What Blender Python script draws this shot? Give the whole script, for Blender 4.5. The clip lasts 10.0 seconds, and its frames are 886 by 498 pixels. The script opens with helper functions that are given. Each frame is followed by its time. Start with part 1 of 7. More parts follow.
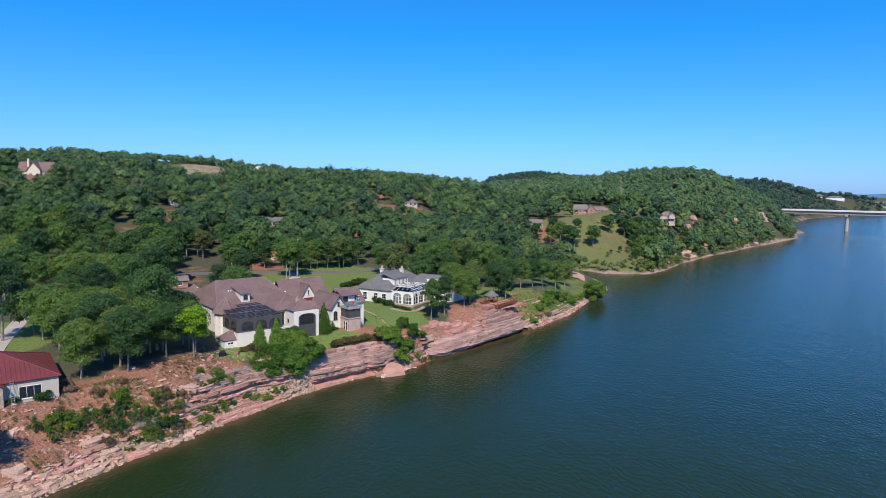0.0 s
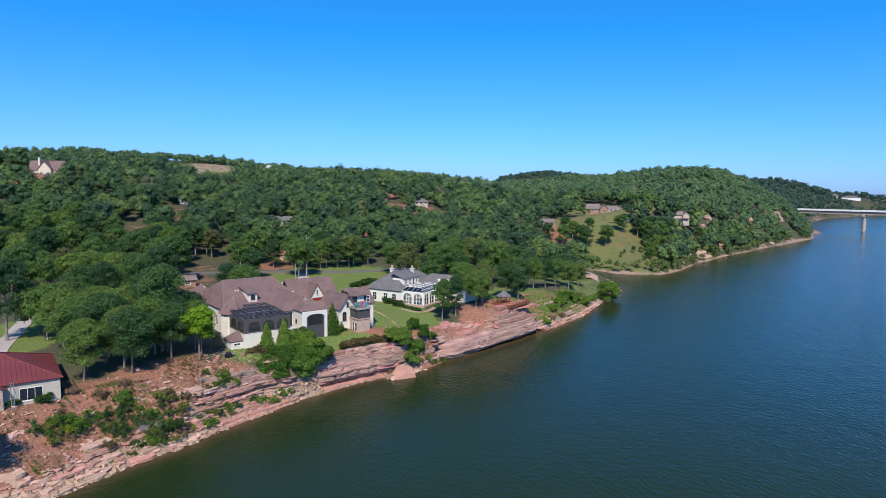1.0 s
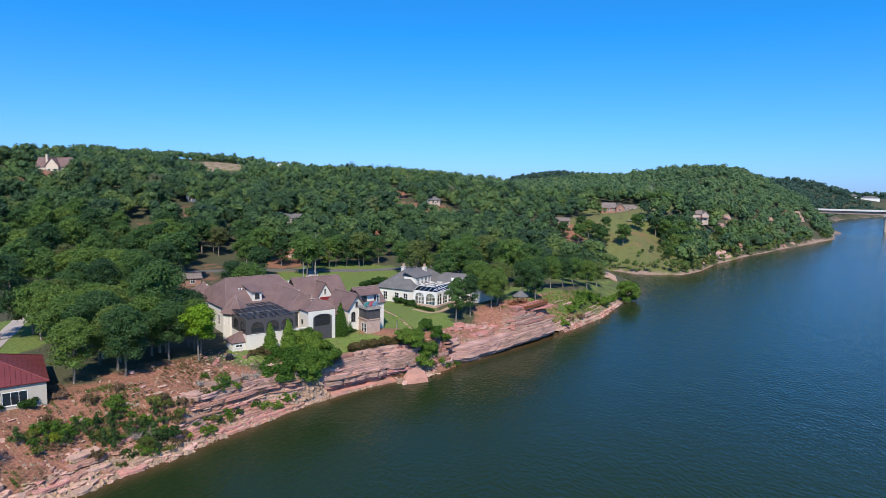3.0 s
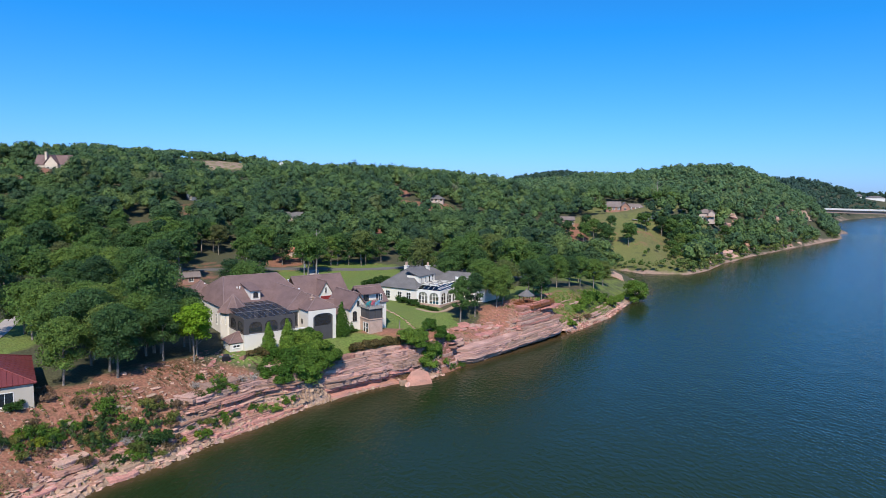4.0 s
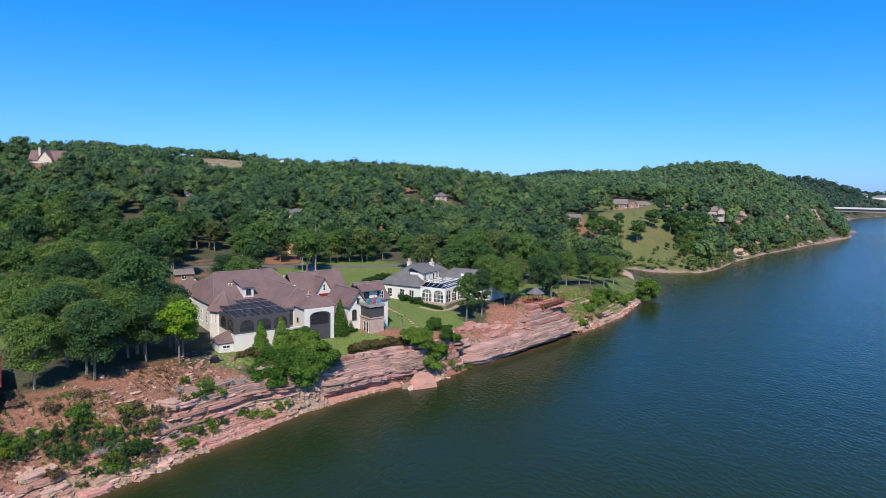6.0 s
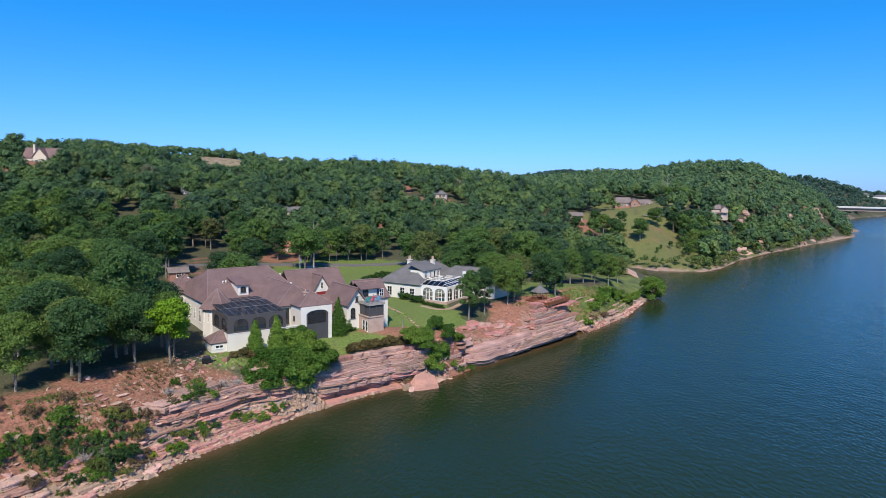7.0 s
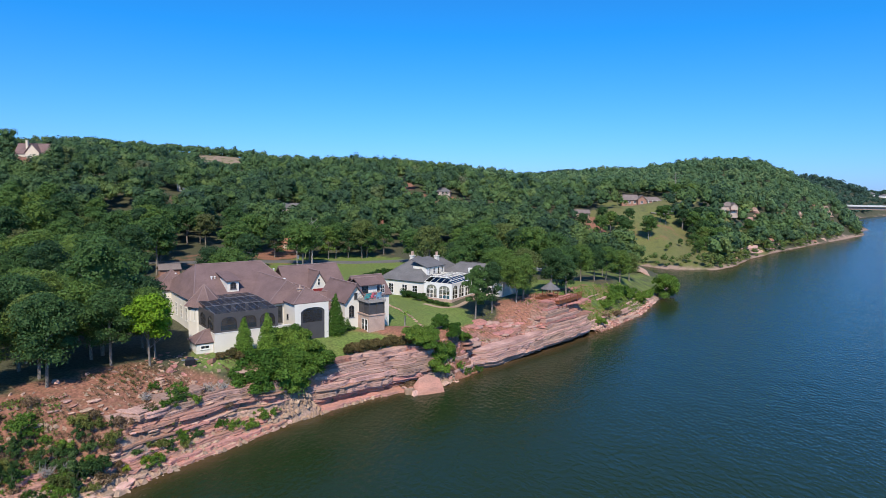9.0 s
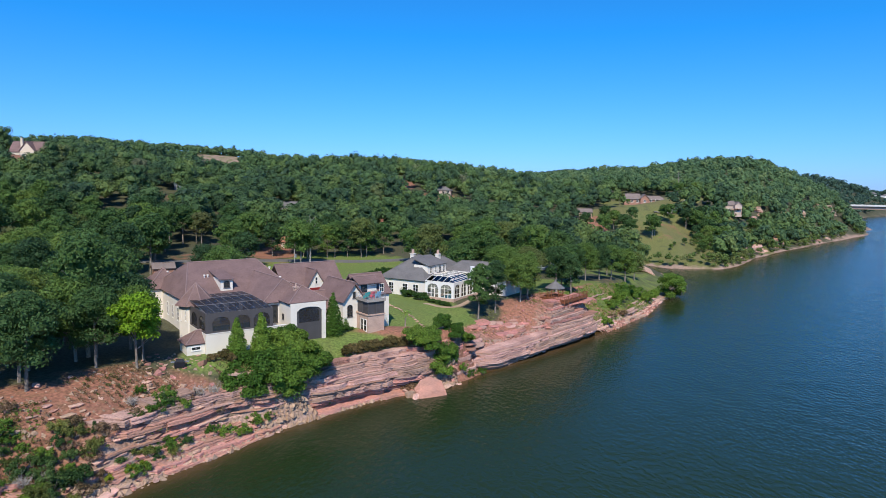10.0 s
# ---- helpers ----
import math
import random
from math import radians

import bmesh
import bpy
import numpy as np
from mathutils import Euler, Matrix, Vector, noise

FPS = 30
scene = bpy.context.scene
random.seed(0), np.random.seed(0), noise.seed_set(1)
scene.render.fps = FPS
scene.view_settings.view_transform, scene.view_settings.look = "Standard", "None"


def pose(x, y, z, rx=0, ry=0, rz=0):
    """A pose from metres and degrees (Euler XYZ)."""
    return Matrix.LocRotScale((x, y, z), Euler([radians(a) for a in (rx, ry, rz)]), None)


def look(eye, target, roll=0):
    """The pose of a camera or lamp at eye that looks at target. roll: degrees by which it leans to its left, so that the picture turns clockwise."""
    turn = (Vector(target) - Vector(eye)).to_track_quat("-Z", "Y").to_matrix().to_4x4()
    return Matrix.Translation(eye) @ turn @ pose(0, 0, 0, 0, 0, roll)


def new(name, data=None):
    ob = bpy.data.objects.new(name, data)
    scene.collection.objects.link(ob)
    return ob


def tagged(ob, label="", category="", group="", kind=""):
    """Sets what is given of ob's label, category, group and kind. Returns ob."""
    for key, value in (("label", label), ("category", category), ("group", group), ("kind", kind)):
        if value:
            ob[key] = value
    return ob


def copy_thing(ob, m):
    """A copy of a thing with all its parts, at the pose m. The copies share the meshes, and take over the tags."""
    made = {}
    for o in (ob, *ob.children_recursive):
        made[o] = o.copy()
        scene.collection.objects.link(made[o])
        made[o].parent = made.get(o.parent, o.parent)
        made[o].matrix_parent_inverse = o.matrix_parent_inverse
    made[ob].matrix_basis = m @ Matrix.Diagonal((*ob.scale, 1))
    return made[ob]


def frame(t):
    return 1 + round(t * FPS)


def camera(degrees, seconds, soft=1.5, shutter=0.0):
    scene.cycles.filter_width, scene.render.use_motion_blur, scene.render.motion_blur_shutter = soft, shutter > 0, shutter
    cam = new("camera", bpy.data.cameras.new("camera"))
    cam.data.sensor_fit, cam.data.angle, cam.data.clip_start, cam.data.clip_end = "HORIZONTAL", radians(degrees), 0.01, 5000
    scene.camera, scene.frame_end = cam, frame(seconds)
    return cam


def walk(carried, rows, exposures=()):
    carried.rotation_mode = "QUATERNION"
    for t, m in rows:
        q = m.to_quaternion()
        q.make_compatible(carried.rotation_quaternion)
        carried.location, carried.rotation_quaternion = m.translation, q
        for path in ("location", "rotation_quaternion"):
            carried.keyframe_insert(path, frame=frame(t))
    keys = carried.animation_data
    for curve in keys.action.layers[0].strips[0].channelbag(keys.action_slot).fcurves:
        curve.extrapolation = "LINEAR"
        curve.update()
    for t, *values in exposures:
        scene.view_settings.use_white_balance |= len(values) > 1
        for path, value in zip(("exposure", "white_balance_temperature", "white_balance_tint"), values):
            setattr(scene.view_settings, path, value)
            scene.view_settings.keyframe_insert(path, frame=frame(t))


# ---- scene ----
cam = camera(71.5, 10.0, soft=0.75)
PATH = [
    (0, look((0.000, 0.000, 43.484), (-0.031, 99.561, 34.121), 0.727)),
    (0.5, look((-0.124, 1.851, 43.267), (-0.983, 101.405, 33.875), 0.729)),
    (1, look((-0.310, 3.738, 42.991), (-2.009, 103.280, 33.582), 0.731)),
    (1.5, look((-0.495, 5.688, 42.670), (-2.880, 105.218, 33.285), 0.748)),
    (2, look((-0.732, 7.714, 42.294), (-3.646, 107.233, 32.934), 0.791)),
    (2.5, look((-0.966, 9.792, 41.848), (-4.234, 109.299, 32.490), 0.809)),
    (4, look((-1.793, 16.175, 40.381), (-5.700, 115.660, 31.029), 0.837)),
    (4.5, look((-2.037, 18.312, 39.882), (-6.195, 117.790, 30.563), 0.860)),
    (5, look((-2.250, 20.423, 39.355), (-6.530, 119.900, 30.076), 0.836)),
    (5.5, look((-2.494, 22.536, 38.798), (-6.788, 122.010, 29.505), 0.816)),
    (7, look((-3.403, 29.005, 37.077), (-7.619, 128.483, 27.782), 0.806)),
    (7.5, look((-3.683, 31.182, 36.457), (-7.895, 130.666, 27.230), 0.770)),
    (8, look((-3.929, 33.398, 35.863), (-8.188, 132.883, 26.668), 0.743)),
    (8.5, look((-4.161, 35.534, 35.299), (-8.472, 135.022, 26.151), 0.739)),
    (9, look((-4.388, 37.663, 34.768), (-8.932, 137.139, 25.610), 0.732)),
    (9.5, look((-4.669, 39.843, 34.268), (-9.236, 139.320, 25.128), 0.718)),
    (10, look((-4.936, 41.998, 33.758), (-9.493, 141.481, 24.681), 0.715)),
]
walk(cam, PATH)

# ---- light ----
SUN_AZ, SUN_EL = radians(178.0), radians(46.0)      # clockwise from +y
world = bpy.data.worlds.new("sky")
scene.world = world
world.use_nodes = True
wn, wl = world.node_tree.nodes, world.node_tree.links
sky = wn.new("ShaderNodeTexSky")
sky.sky_type, sky.sun_disc = 'NISHITA', False
sky.sun_elevation, sky.sun_rotation = SUN_EL, SUN_AZ
sky.altitude, sky.air_density, sky.dust_density, sky.ozone_density = 200, 1.0, 0.5, 3.0
tint = wn.new("ShaderNodeMix")
tint.data_type, tint.blend_type = 'RGBA', 'MULTIPLY'
tint.inputs["Factor"].default_value = 1.0
# paler at the horizon, deepest blue a little above it
geo_w, sep_w = wn.new("ShaderNodeTexCoord"), wn.new("ShaderNodeSeparateXYZ")
wl.new(geo_w.outputs["Generated"], sep_w.inputs[0])
low, high = wn.new("ShaderNodeMix"), wn.new("ShaderNodeMix")
for node, a, b, lo, hi in ((low, (0.46, 0.755, 1.58, 1), (0.11, 0.83, 1.50, 1), 0.0, 0.24), (high, None, (0.31, 0.80, 1.42, 1), 0.24, 0.8)):
    node.data_type = 'RGBA'
    if a:
        node.inputs["A"].default_value = a
    node.inputs["B"].default_value = b
    span = wn.new("ShaderNodeMapRange")
    span.inputs["From Min"].default_value, span.inputs["From Max"].default_value = lo, hi
    wl.new(sep_w.outputs["Z"], span.inputs[0])
    wl.new(span.outputs[0], node.inputs["Factor"])
wl.new(low.outputs["Result"], high.inputs["A"])
wl.new(high.outputs["Result"], tint.inputs["B"])
wl.new(sky.outputs[0], tint.inputs["A"])
wl.new(tint.outputs["Result"], wn["Background"].inputs[0])
wn["Background"].inputs[1].default_value = 0.12
sun_dir = Vector((math.sin(SUN_AZ) * math.cos(SUN_EL), math.cos(SUN_AZ) * math.cos(SUN_EL), math.sin(SUN_EL)))
sun = new("sun", bpy.data.lights.new("sun", 'SUN'))
sun.data.energy, sun.data.angle, sun.data.color = 5.0, radians(0.53), (1.0, 0.89, 0.74)
sun.matrix_world = look(sun_dir * 100, (0, 0, 0))
scene.view_settings.exposure = 0.0


# ---- materials ----
def mat(name, base, rough=0.8, var=0.25, scale=1.0, fine=8.0, bump=0.3, metal=0.0, hue=None, obj=0.0, island=0.0, spec=0.4, dist=0.05, stretch=(1, 1, 1)):
    """Two scales of noise on a base colour, with random tone per object or per island and fine relief."""
    m = bpy.data.materials.new(name)
    m.use_nodes = True
    nt = m.node_tree
    n, l = nt.nodes, nt.links
    b = n["Principled BSDF"]
    b.inputs["Roughness"].default_value = rough
    b.inputs["Metallic"].default_value = metal
    b.inputs["Specular IOR Level"].default_value = spec
    tc, mp = n.new("ShaderNodeTexCoord"), n.new("ShaderNodeMapping")
    mp.inputs["Scale"].default_value = stretch
    l.new(tc.outputs["Object"], mp.inputs[0])
    big, small = n.new("ShaderNodeTexNoise"), n.new("ShaderNodeTexNoise")
    big.inputs["Scale"].default_value, small.inputs["Scale"].default_value = scale, fine
    big.inputs["Detail"].default_value = 5
    l.new(mp.outputs[0], big.inputs["Vector"])
    l.new(mp.outputs[0], small.inputs["Vector"])
    mix = n.new("ShaderNodeMix")
    mix.data_type = 'RGBA'
    other = hue or tuple(c * (1 - var) for c in base)
    mix.inputs["A"].default_value, mix.inputs["B"].default_value = (*other, 1), (*base, 1)
    ramp = n.new("ShaderNodeMapRange")
    ramp.inputs["From Min"].default_value, ramp.inputs["From Max"].default_value = 0.35, 0.65
    l.new(big.outputs[0], ramp.inputs[0])
    l.new(ramp.outputs[0], mix.inputs["Factor"])
    hsv = n.new("ShaderNodeHueSaturation")
    l.new(mix.outputs["Result"], hsv.inputs["Color"])
    val = n.new("ShaderNodeMapRange")
    val.inputs["From Min"].default_value, val.inputs["From Max"].default_value = 0.3, 0.7
    val.inputs["To Min"].default_value, val.inputs["To Max"].default_value = 1 - var, 1 + var
    l.new(small.outputs[0], val.inputs[0])
    last = val.outputs[0]
    for amount, node, socket in ((obj, "ShaderNodeObjectInfo", "Random"), (island, "ShaderNodeNewGeometry", "Random Per Island")):
        if amount:
            src, rng, mul = n.new(node), n.new("ShaderNodeMapRange"), n.new("ShaderNodeMath")
            rng.inputs["To Min"].default_value, rng.inputs["To Max"].default_value = 1 - amount, 1 + amount
            mul.operation = 'MULTIPLY'
            l.new(src.outputs[socket], rng.inputs[0])
            l.new(last, mul.inputs[0])
            l.new(rng.outputs[0], mul.inputs[1])
            last = mul.outputs[0]
            if node == "ShaderNodeObjectInfo":
                hr = n.new("ShaderNodeMapRange")
                hr.inputs["To Min"].default_value, hr.inputs["To Max"].default_value = 0.5 + amount * 0.03, 0.5 - amount * 0.075
                l.new(src.outputs[socket], hr.inputs[0])
                l.new(hr.outputs[0], hsv.inputs["Hue"])
    l.new(last, hsv.inputs["Value"])
    l.new(hsv.outputs[0], b.inputs["Base Color"])
    if bump:
        bp = n.new("ShaderNodeBump")
        bp.inputs["Strength"].default_value, bp.inputs["Distance"].default_value = bump, dist
        l.new(small.outputs[0], bp.inputs["Height"])
        l.new(bp.outputs[0], b.inputs["Normal"])
    return m


def leaf_mat(name, base, obj=0.3, island=0.35, gloss=0.5, scale=0.35, other=None):
    m = mat(name, base, gloss, 0.2, scale, 3.0, 0.0, hue=other, obj=obj, island=island, spec=0.12)
    n, l = m.node_tree.nodes, m.node_tree.links
    b, out = n["Principled BSDF"], n["Material Output"]
    tr, ms = n.new("ShaderNodeBsdfTranslucent"), n.new("ShaderNodeMixShader")
    src = b.inputs["Base Color"].links[0].from_socket
    l.new(src, tr.inputs[0])
    ms.inputs[0].default_value = 0.25
    l.new(b.outputs[0], ms.inputs[1])
    l.new(tr.outputs[0], ms.inputs[2])
    l.new(ms.outputs[0], out.inputs[0])
    return m


def forest_mat(name, stops, per_tree, island=0.25, through_=0.25):
    """Leaves whose hue and tone differ from tree to tree: by object, or by the tone stored for each tree of a joined wood."""
    m = leaf_mat(name, (0.1, 0.18, 0.04), 0.0, island, scale=0.4)
    n, l = m.node_tree.nodes, m.node_tree.links
    if per_tree:
        src = n.new("ShaderNodeAttribute")
        src.attribute_name = "tone"
        value = src.outputs["Fac"]
    else:
        value = n.new("ShaderNodeObjectInfo").outputs["Random"]
    ramp = n.new("ShaderNodeValToRGB")
    while len(ramp.color_ramp.elements) < len(stops):
        ramp.color_ramp.elements.new(0.5)
    for e, (at, rgb) in zip(ramp.color_ramp.elements, stops):
        e.position, e.color = at, (*rgb, 1)
    l.new(value, ramp.inputs[0])
    hsv = next(k for k in n if k.type == 'HUE_SAT')
    l.new(ramp.outputs[0], hsv.inputs["Color"])
    next(k for k in n if k.type == 'MIX_SHADER').inputs[0].default_value = through_
    return m


OAK_TONES = [(0.0, (0.040, 0.086, 0.036)), (0.25, (0.060, 0.122, 0.040)), (0.5, (0.086, 0.160, 0.043)), (0.75, (0.110, 0.188, 0.044)), (0.9, (0.138, 0.214, 0.048)), (1.0, (0.118, 0.136, 0.052))]
# farther woods: aerial haze put into the leaf colours, bluer with distance
FAR_HAZE_TONES = [(0.0, (0.044, 0.086, 0.052)), (0.25, (0.060, 0.114, 0.056)), (0.5, (0.082, 0.148, 0.060)), (0.75, (0.112, 0.186, 0.064)), (0.92, (0.146, 0.214, 0.070)), (1.0, (0.140, 0.158, 0.090))]
DIST_HAZE_TONES = [(0.0, (0.076, 0.142, 0.078)), (0.35, (0.100, 0.180, 0.086)), (0.7, (0.132, 0.220, 0.094)), (1.0, (0.180, 0.252, 0.108))]
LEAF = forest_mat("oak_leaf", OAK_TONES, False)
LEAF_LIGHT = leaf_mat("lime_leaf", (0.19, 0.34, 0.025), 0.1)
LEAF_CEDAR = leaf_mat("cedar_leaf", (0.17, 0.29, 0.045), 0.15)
LEAF_FAR = forest_mat("hazed_far_leaf", FAR_HAZE_TONES, True, 0.22)
LEAF_DIST = forest_mat("hazed_distant_leaf", DIST_HAZE_TONES, True, 0.18)
# remote hills: bluish, low-contrast tones with the haze of distance painted in
LEAF_REMOTE = forest_mat("hazed_remote_leaf", [(0.0, (0.050, 0.098, 0.078)), (0.6, (0.066, 0.124, 0.088)), (1.0, (0.088, 0.150, 0.096))], True, 0.12)
LEAF_BUSH = leaf_mat("bush_leaf", (0.102, 0.205, 0.034), 0.35)
LEAF_DRY = leaf_mat("dry_leaf", (0.23, 0.165, 0.095), 0.3)
BARK = mat("bark", (0.29, 0.255, 0.215), 0.9, 0.35, 1.5, 12, 0.6, obj=0.2, stretch=(1, 1, 0.25))
STUCCO = mat("stucco", (0.74, 0.70, 0.63), 0.85, 0.06, 0.4, 14, 0.25, dist=0.01)
TRIM = mat("white_trim", (0.80, 0.79, 0.76), 0.5, 0.04, 0.5, 10, 0.05)
SHINGLE = mat("brown_shingle", (0.195, 0.128, 0.120), 0.85, 0.22, 0.35, 5, 0.5, stretch=(1, 1, 2), dist=0.03)
SHINGLE_GREY = mat("grey_shingle", (0.16, 0.155, 0.155), 0.85, 0.22, 0.35, 5, 0.5, stretch=(1, 1, 2), dist=0.03)
RED_METAL = mat("red_metal_roof", (0.215, 0.055, 0.055), 0.5, 0.12, 0.3, 4, 0.1, metal=0.2)
BRONZE = mat("bronze_frame", (0.085, 0.080, 0.083), 0.5, 0.1, 1, 10, 0.05)
SCREEN = mat("dark_insect_screen", (0.075, 0.072, 0.076), 0.6, 0.15, 0.8, 20, 0.1)
GLASS = mat("dark_window_glass", (0.02, 0.025, 0.03), 0.05, 0.1, 0.5, 3, 0.0, spec=0.8)
WOOD = mat("stained_deck_wood", (0.22, 0.085, 0.035), 0.7, 0.25, 1.0, 9, 0.3, obj=0.15)
CONCRETE = mat("concrete", (0.45, 0.40, 0.36), 0.85, 0.12, 0.3, 6, 0.2)
BRICK = mat("pink_brick", (0.52, 0.37, 0.30), 0.85, 0.18, 0.8, 16, 0.4)
LOGW = mat("grey_weathered_wood", (0.36, 0.33, 0.30), 0.9, 0.2, 2, 12, 0.4)
ASPHALT = mat("asphalt", (0.16, 0.155, 0.15), 0.9, 0.15, 0.1, 3, 0.2)
RED_DOOR = mat("red_door_paint", (0.26, 0.03, 0.03), 0.5, 0.1, 1, 6, 0.1)
ROCK_GREY = mat("weathered_sandstone", (0.52, 0.345, 0.275), 0.9, 0.28, 0.25, 3.4, 0.9, hue=(0.36, 0.225, 0.180), obj=0.22, island=0.12, stretch=(1, 1, 5), dist=0.12)
ROCK_RED = mat("red_sandstone", (0.43, 0.215, 0.160), 0.92, 0.26, 0.5, 4.0, 0.8, hue=(0.29, 0.160, 0.125), obj=0.3, island=0.3, dist=0.1)
ROCK = mat("sandstone", (0.52, 0.270, 0.195), 0.9, 0.24, 0.16, 3.0, 0.9, hue=(0.39, 0.225, 0.170), obj=0.24, island=0.12, stretch=(1, 1, 4), dist=0.12)
ROCK_PALE = mat("pale_sandstone", (0.54, 0.35, 0.25), 0.9, 0.2, 0.6, 4.0, 0.7, hue=(0.42, 0.30, 0.225), obj=0.3, island=0.22, dist=0.08)
METAL = mat("galvanised_metal", (0.5, 0.5, 0.5), 0.4, 0.1, 2, 8, 0.05, metal=0.8)


# ---- mesh helpers ----
def mesh_of(name, verts, faces, material, smooth=False):
    me = bpy.data.meshes.new(name)
    me.from_pydata([tuple(map(float, p)) for p in verts], [], faces)
    me.update()
    for one in (material if isinstance(material, (list, tuple)) else [material]):
        me.materials.append(one)
    if smooth:
        me.polygons.foreach_set("use_smooth", [True] * len(me.polygons))
    return me


def fast_mesh(name, verts, tris, material, smooth=False):
    """A triangle mesh from arrays."""
    verts, tris = np.asarray(verts, np.float32), np.asarray(tris, np.int32)
    me = bpy.data.meshes.new(name)
    me.vertices.add(len(verts))
    me.vertices.foreach_set("co", verts.ravel())
    me.loops.add(tris.size)
    me.loops.foreach_set("vertex_index", tris.ravel())
    me.polygons.add(len(tris))
    me.polygons.foreach_set("loop_start", np.arange(0, tris.size, 3, dtype=np.int32))
    me.polygons.foreach_set("use_smooth", np.full(len(tris), smooth))
    me.update(calc_edges=True)
    me.materials.append(material)
    return me


def part(name, bm, material, parent, label=""):
    me = bpy.data.meshes.new(name)
    bm.to_mesh(me)
    bm.free()
    me.materials.append(material)
    ob = new(name, me)
    ob.parent = parent
    return tagged(ob, label)


def empty(name, m, label, category, group=""):
    ob = new(name)
    ob.matrix_world = m
    ob.empty_display_size = 0.5
    return tagged(ob, label, category, group)


def box(bm, x0, x1, y0, y1, z0, z1, bevel=0.0):
    m = Matrix.Translation(((x0 + x1) / 2, (y0 + y1) / 2, (z0 + z1) / 2)) @ Matrix.Diagonal((x1 - x0, y1 - y0, z1 - z0, 1))
    made = bmesh.ops.create_cube(bm, size=1, matrix=m)
    if bevel:
        edges = list({e for v in made["verts"] for e in v.link_edges})
        bmesh.ops.bevel(bm, geom=edges, offset=bevel, segments=1, affect='EDGES')
    return bm


def boxes(*dims, bevel=0.0):
    bm = bmesh.new()
    for d in dims:
        box(bm, *d, bevel=bevel)
    return bm


def poly(bm, *pts):
    return bm.faces.new([bm.verts.new(p) for p in pts])


def slab(bm, pts, thick):
    """A flat polygon with thickness downward along its normal."""
    pts = [Vector(p) for p in pts]
    nrm = (pts[1] - pts[0]).cross(pts[2] - pts[0]).normalized()
    top = [bm.verts.new(p) for p in pts]
    low = [bm.verts.new(p - nrm * thick) for p in pts]
    bm.faces.new(top)
    bm.faces.new(low[::-1])
    for i in range(len(pts)):
        j = (i + 1) % len(pts)
        bm.faces.new((top[i], low[i], low[j], top[j]))


def tube(bm, a, b, r0, r1=None, n=6):
    a, b = Vector(a), Vector(b)
    d = b - a
    m = Matrix.Translation((a + b) / 2) @ d.to_track_quat('Z', 'Y').to_matrix().to_4x4()
    bmesh.ops.create_cone(bm, cap_ends=True, segments=n, radius1=r0, radius2=r0 if r1 is None else r1, depth=d.length, matrix=m)


def smooth(x, a, b):
    k = np.clip((x - a) / (b - a), 0, 1)
    return k * k * (3 - 2 * k)


def wave(x, y, scale, seed=0.0):
    """Smooth pseudo-noise in -1..1, for arrays."""
    a = np.sin(x / scale * 1.7 + seed * 3.1 + 1.3 * np.sin(y / scale * 1.1 + seed))
    b = np.sin(y / scale * 1.9 - seed * 1.7 + 1.2 * np.sin(x / scale * 0.9 - seed * 2.3))
    c = np.sin((x + y) / scale * 3.3 + seed * 5) * np.sin((x - y) / scale * 2.9 - seed)
    return (a + b + c) / 3


# ---- the land ----
SHORE = np.array([(-140, -60), (-95, 25), (-70, 62), (-56, 82.7), (-50, 95), (-45.5, 101), (-41.5, 109), (-36.5, 117), (-31.5, 126),
                  (-23, 136), (-16.5, 142.5), (-9.5, 146.5), (-2.2, 156), (10, 169.5), (25, 188.5), (34, 201), (45, 217), (55, 238), (67, 258),
                  (75, 276), (77, 300), (71, 317), (45, 328), (40, 338), (68, 346), (81, 342), (88, 330), (112, 331), (129, 351),
                  (152, 387), (192, 437), (225, 474), (247, 501), (305, 565), (362, 629), (420, 735), (470, 860), (680, 1155),
                  (950, 1430), (1100, 1480), (1300, 1900), (1900, 3300), (4800, 3400)], float)
LAND = np.vstack([SHORE, [(4800, 4800), (-4800, 4800), (-4800, -400), (-140, -400)]])


def shore_distance(x, y):
    """Distance from the waterline, positive on land."""
    best = np.full(x.shape, 1e9)
    for (ax, ay), (bx, by) in zip(SHORE, SHORE[1:]):
        dx, dy = bx - ax, by - ay
        k = np.clip(((x - ax) * dx + (y - ay) * dy) / (dx * dx + dy * dy), 0, 1)
        best = np.minimum(best, np.hypot(x - ax - k * dx, y - ay - k * dy))
    inside = np.zeros(x.shape, bool)
    for (ax, ay), (bx, by) in zip(LAND, np.roll(LAND, -1, 0)):
        with np.errstate(divide='ignore', invalid='ignore'):
            inside ^= ((ay > y) != (by > y)) & (x < (bx - ax) * (y - ay) / (by - ay) + ax)
    return np.where(inside, best, -best)


def bump_at(x, y, cx, cy, sx, sy, a):
    return a * np.exp(-((x - cx) / sx) ** 2 - ((y - cy) / sy) ** 2)


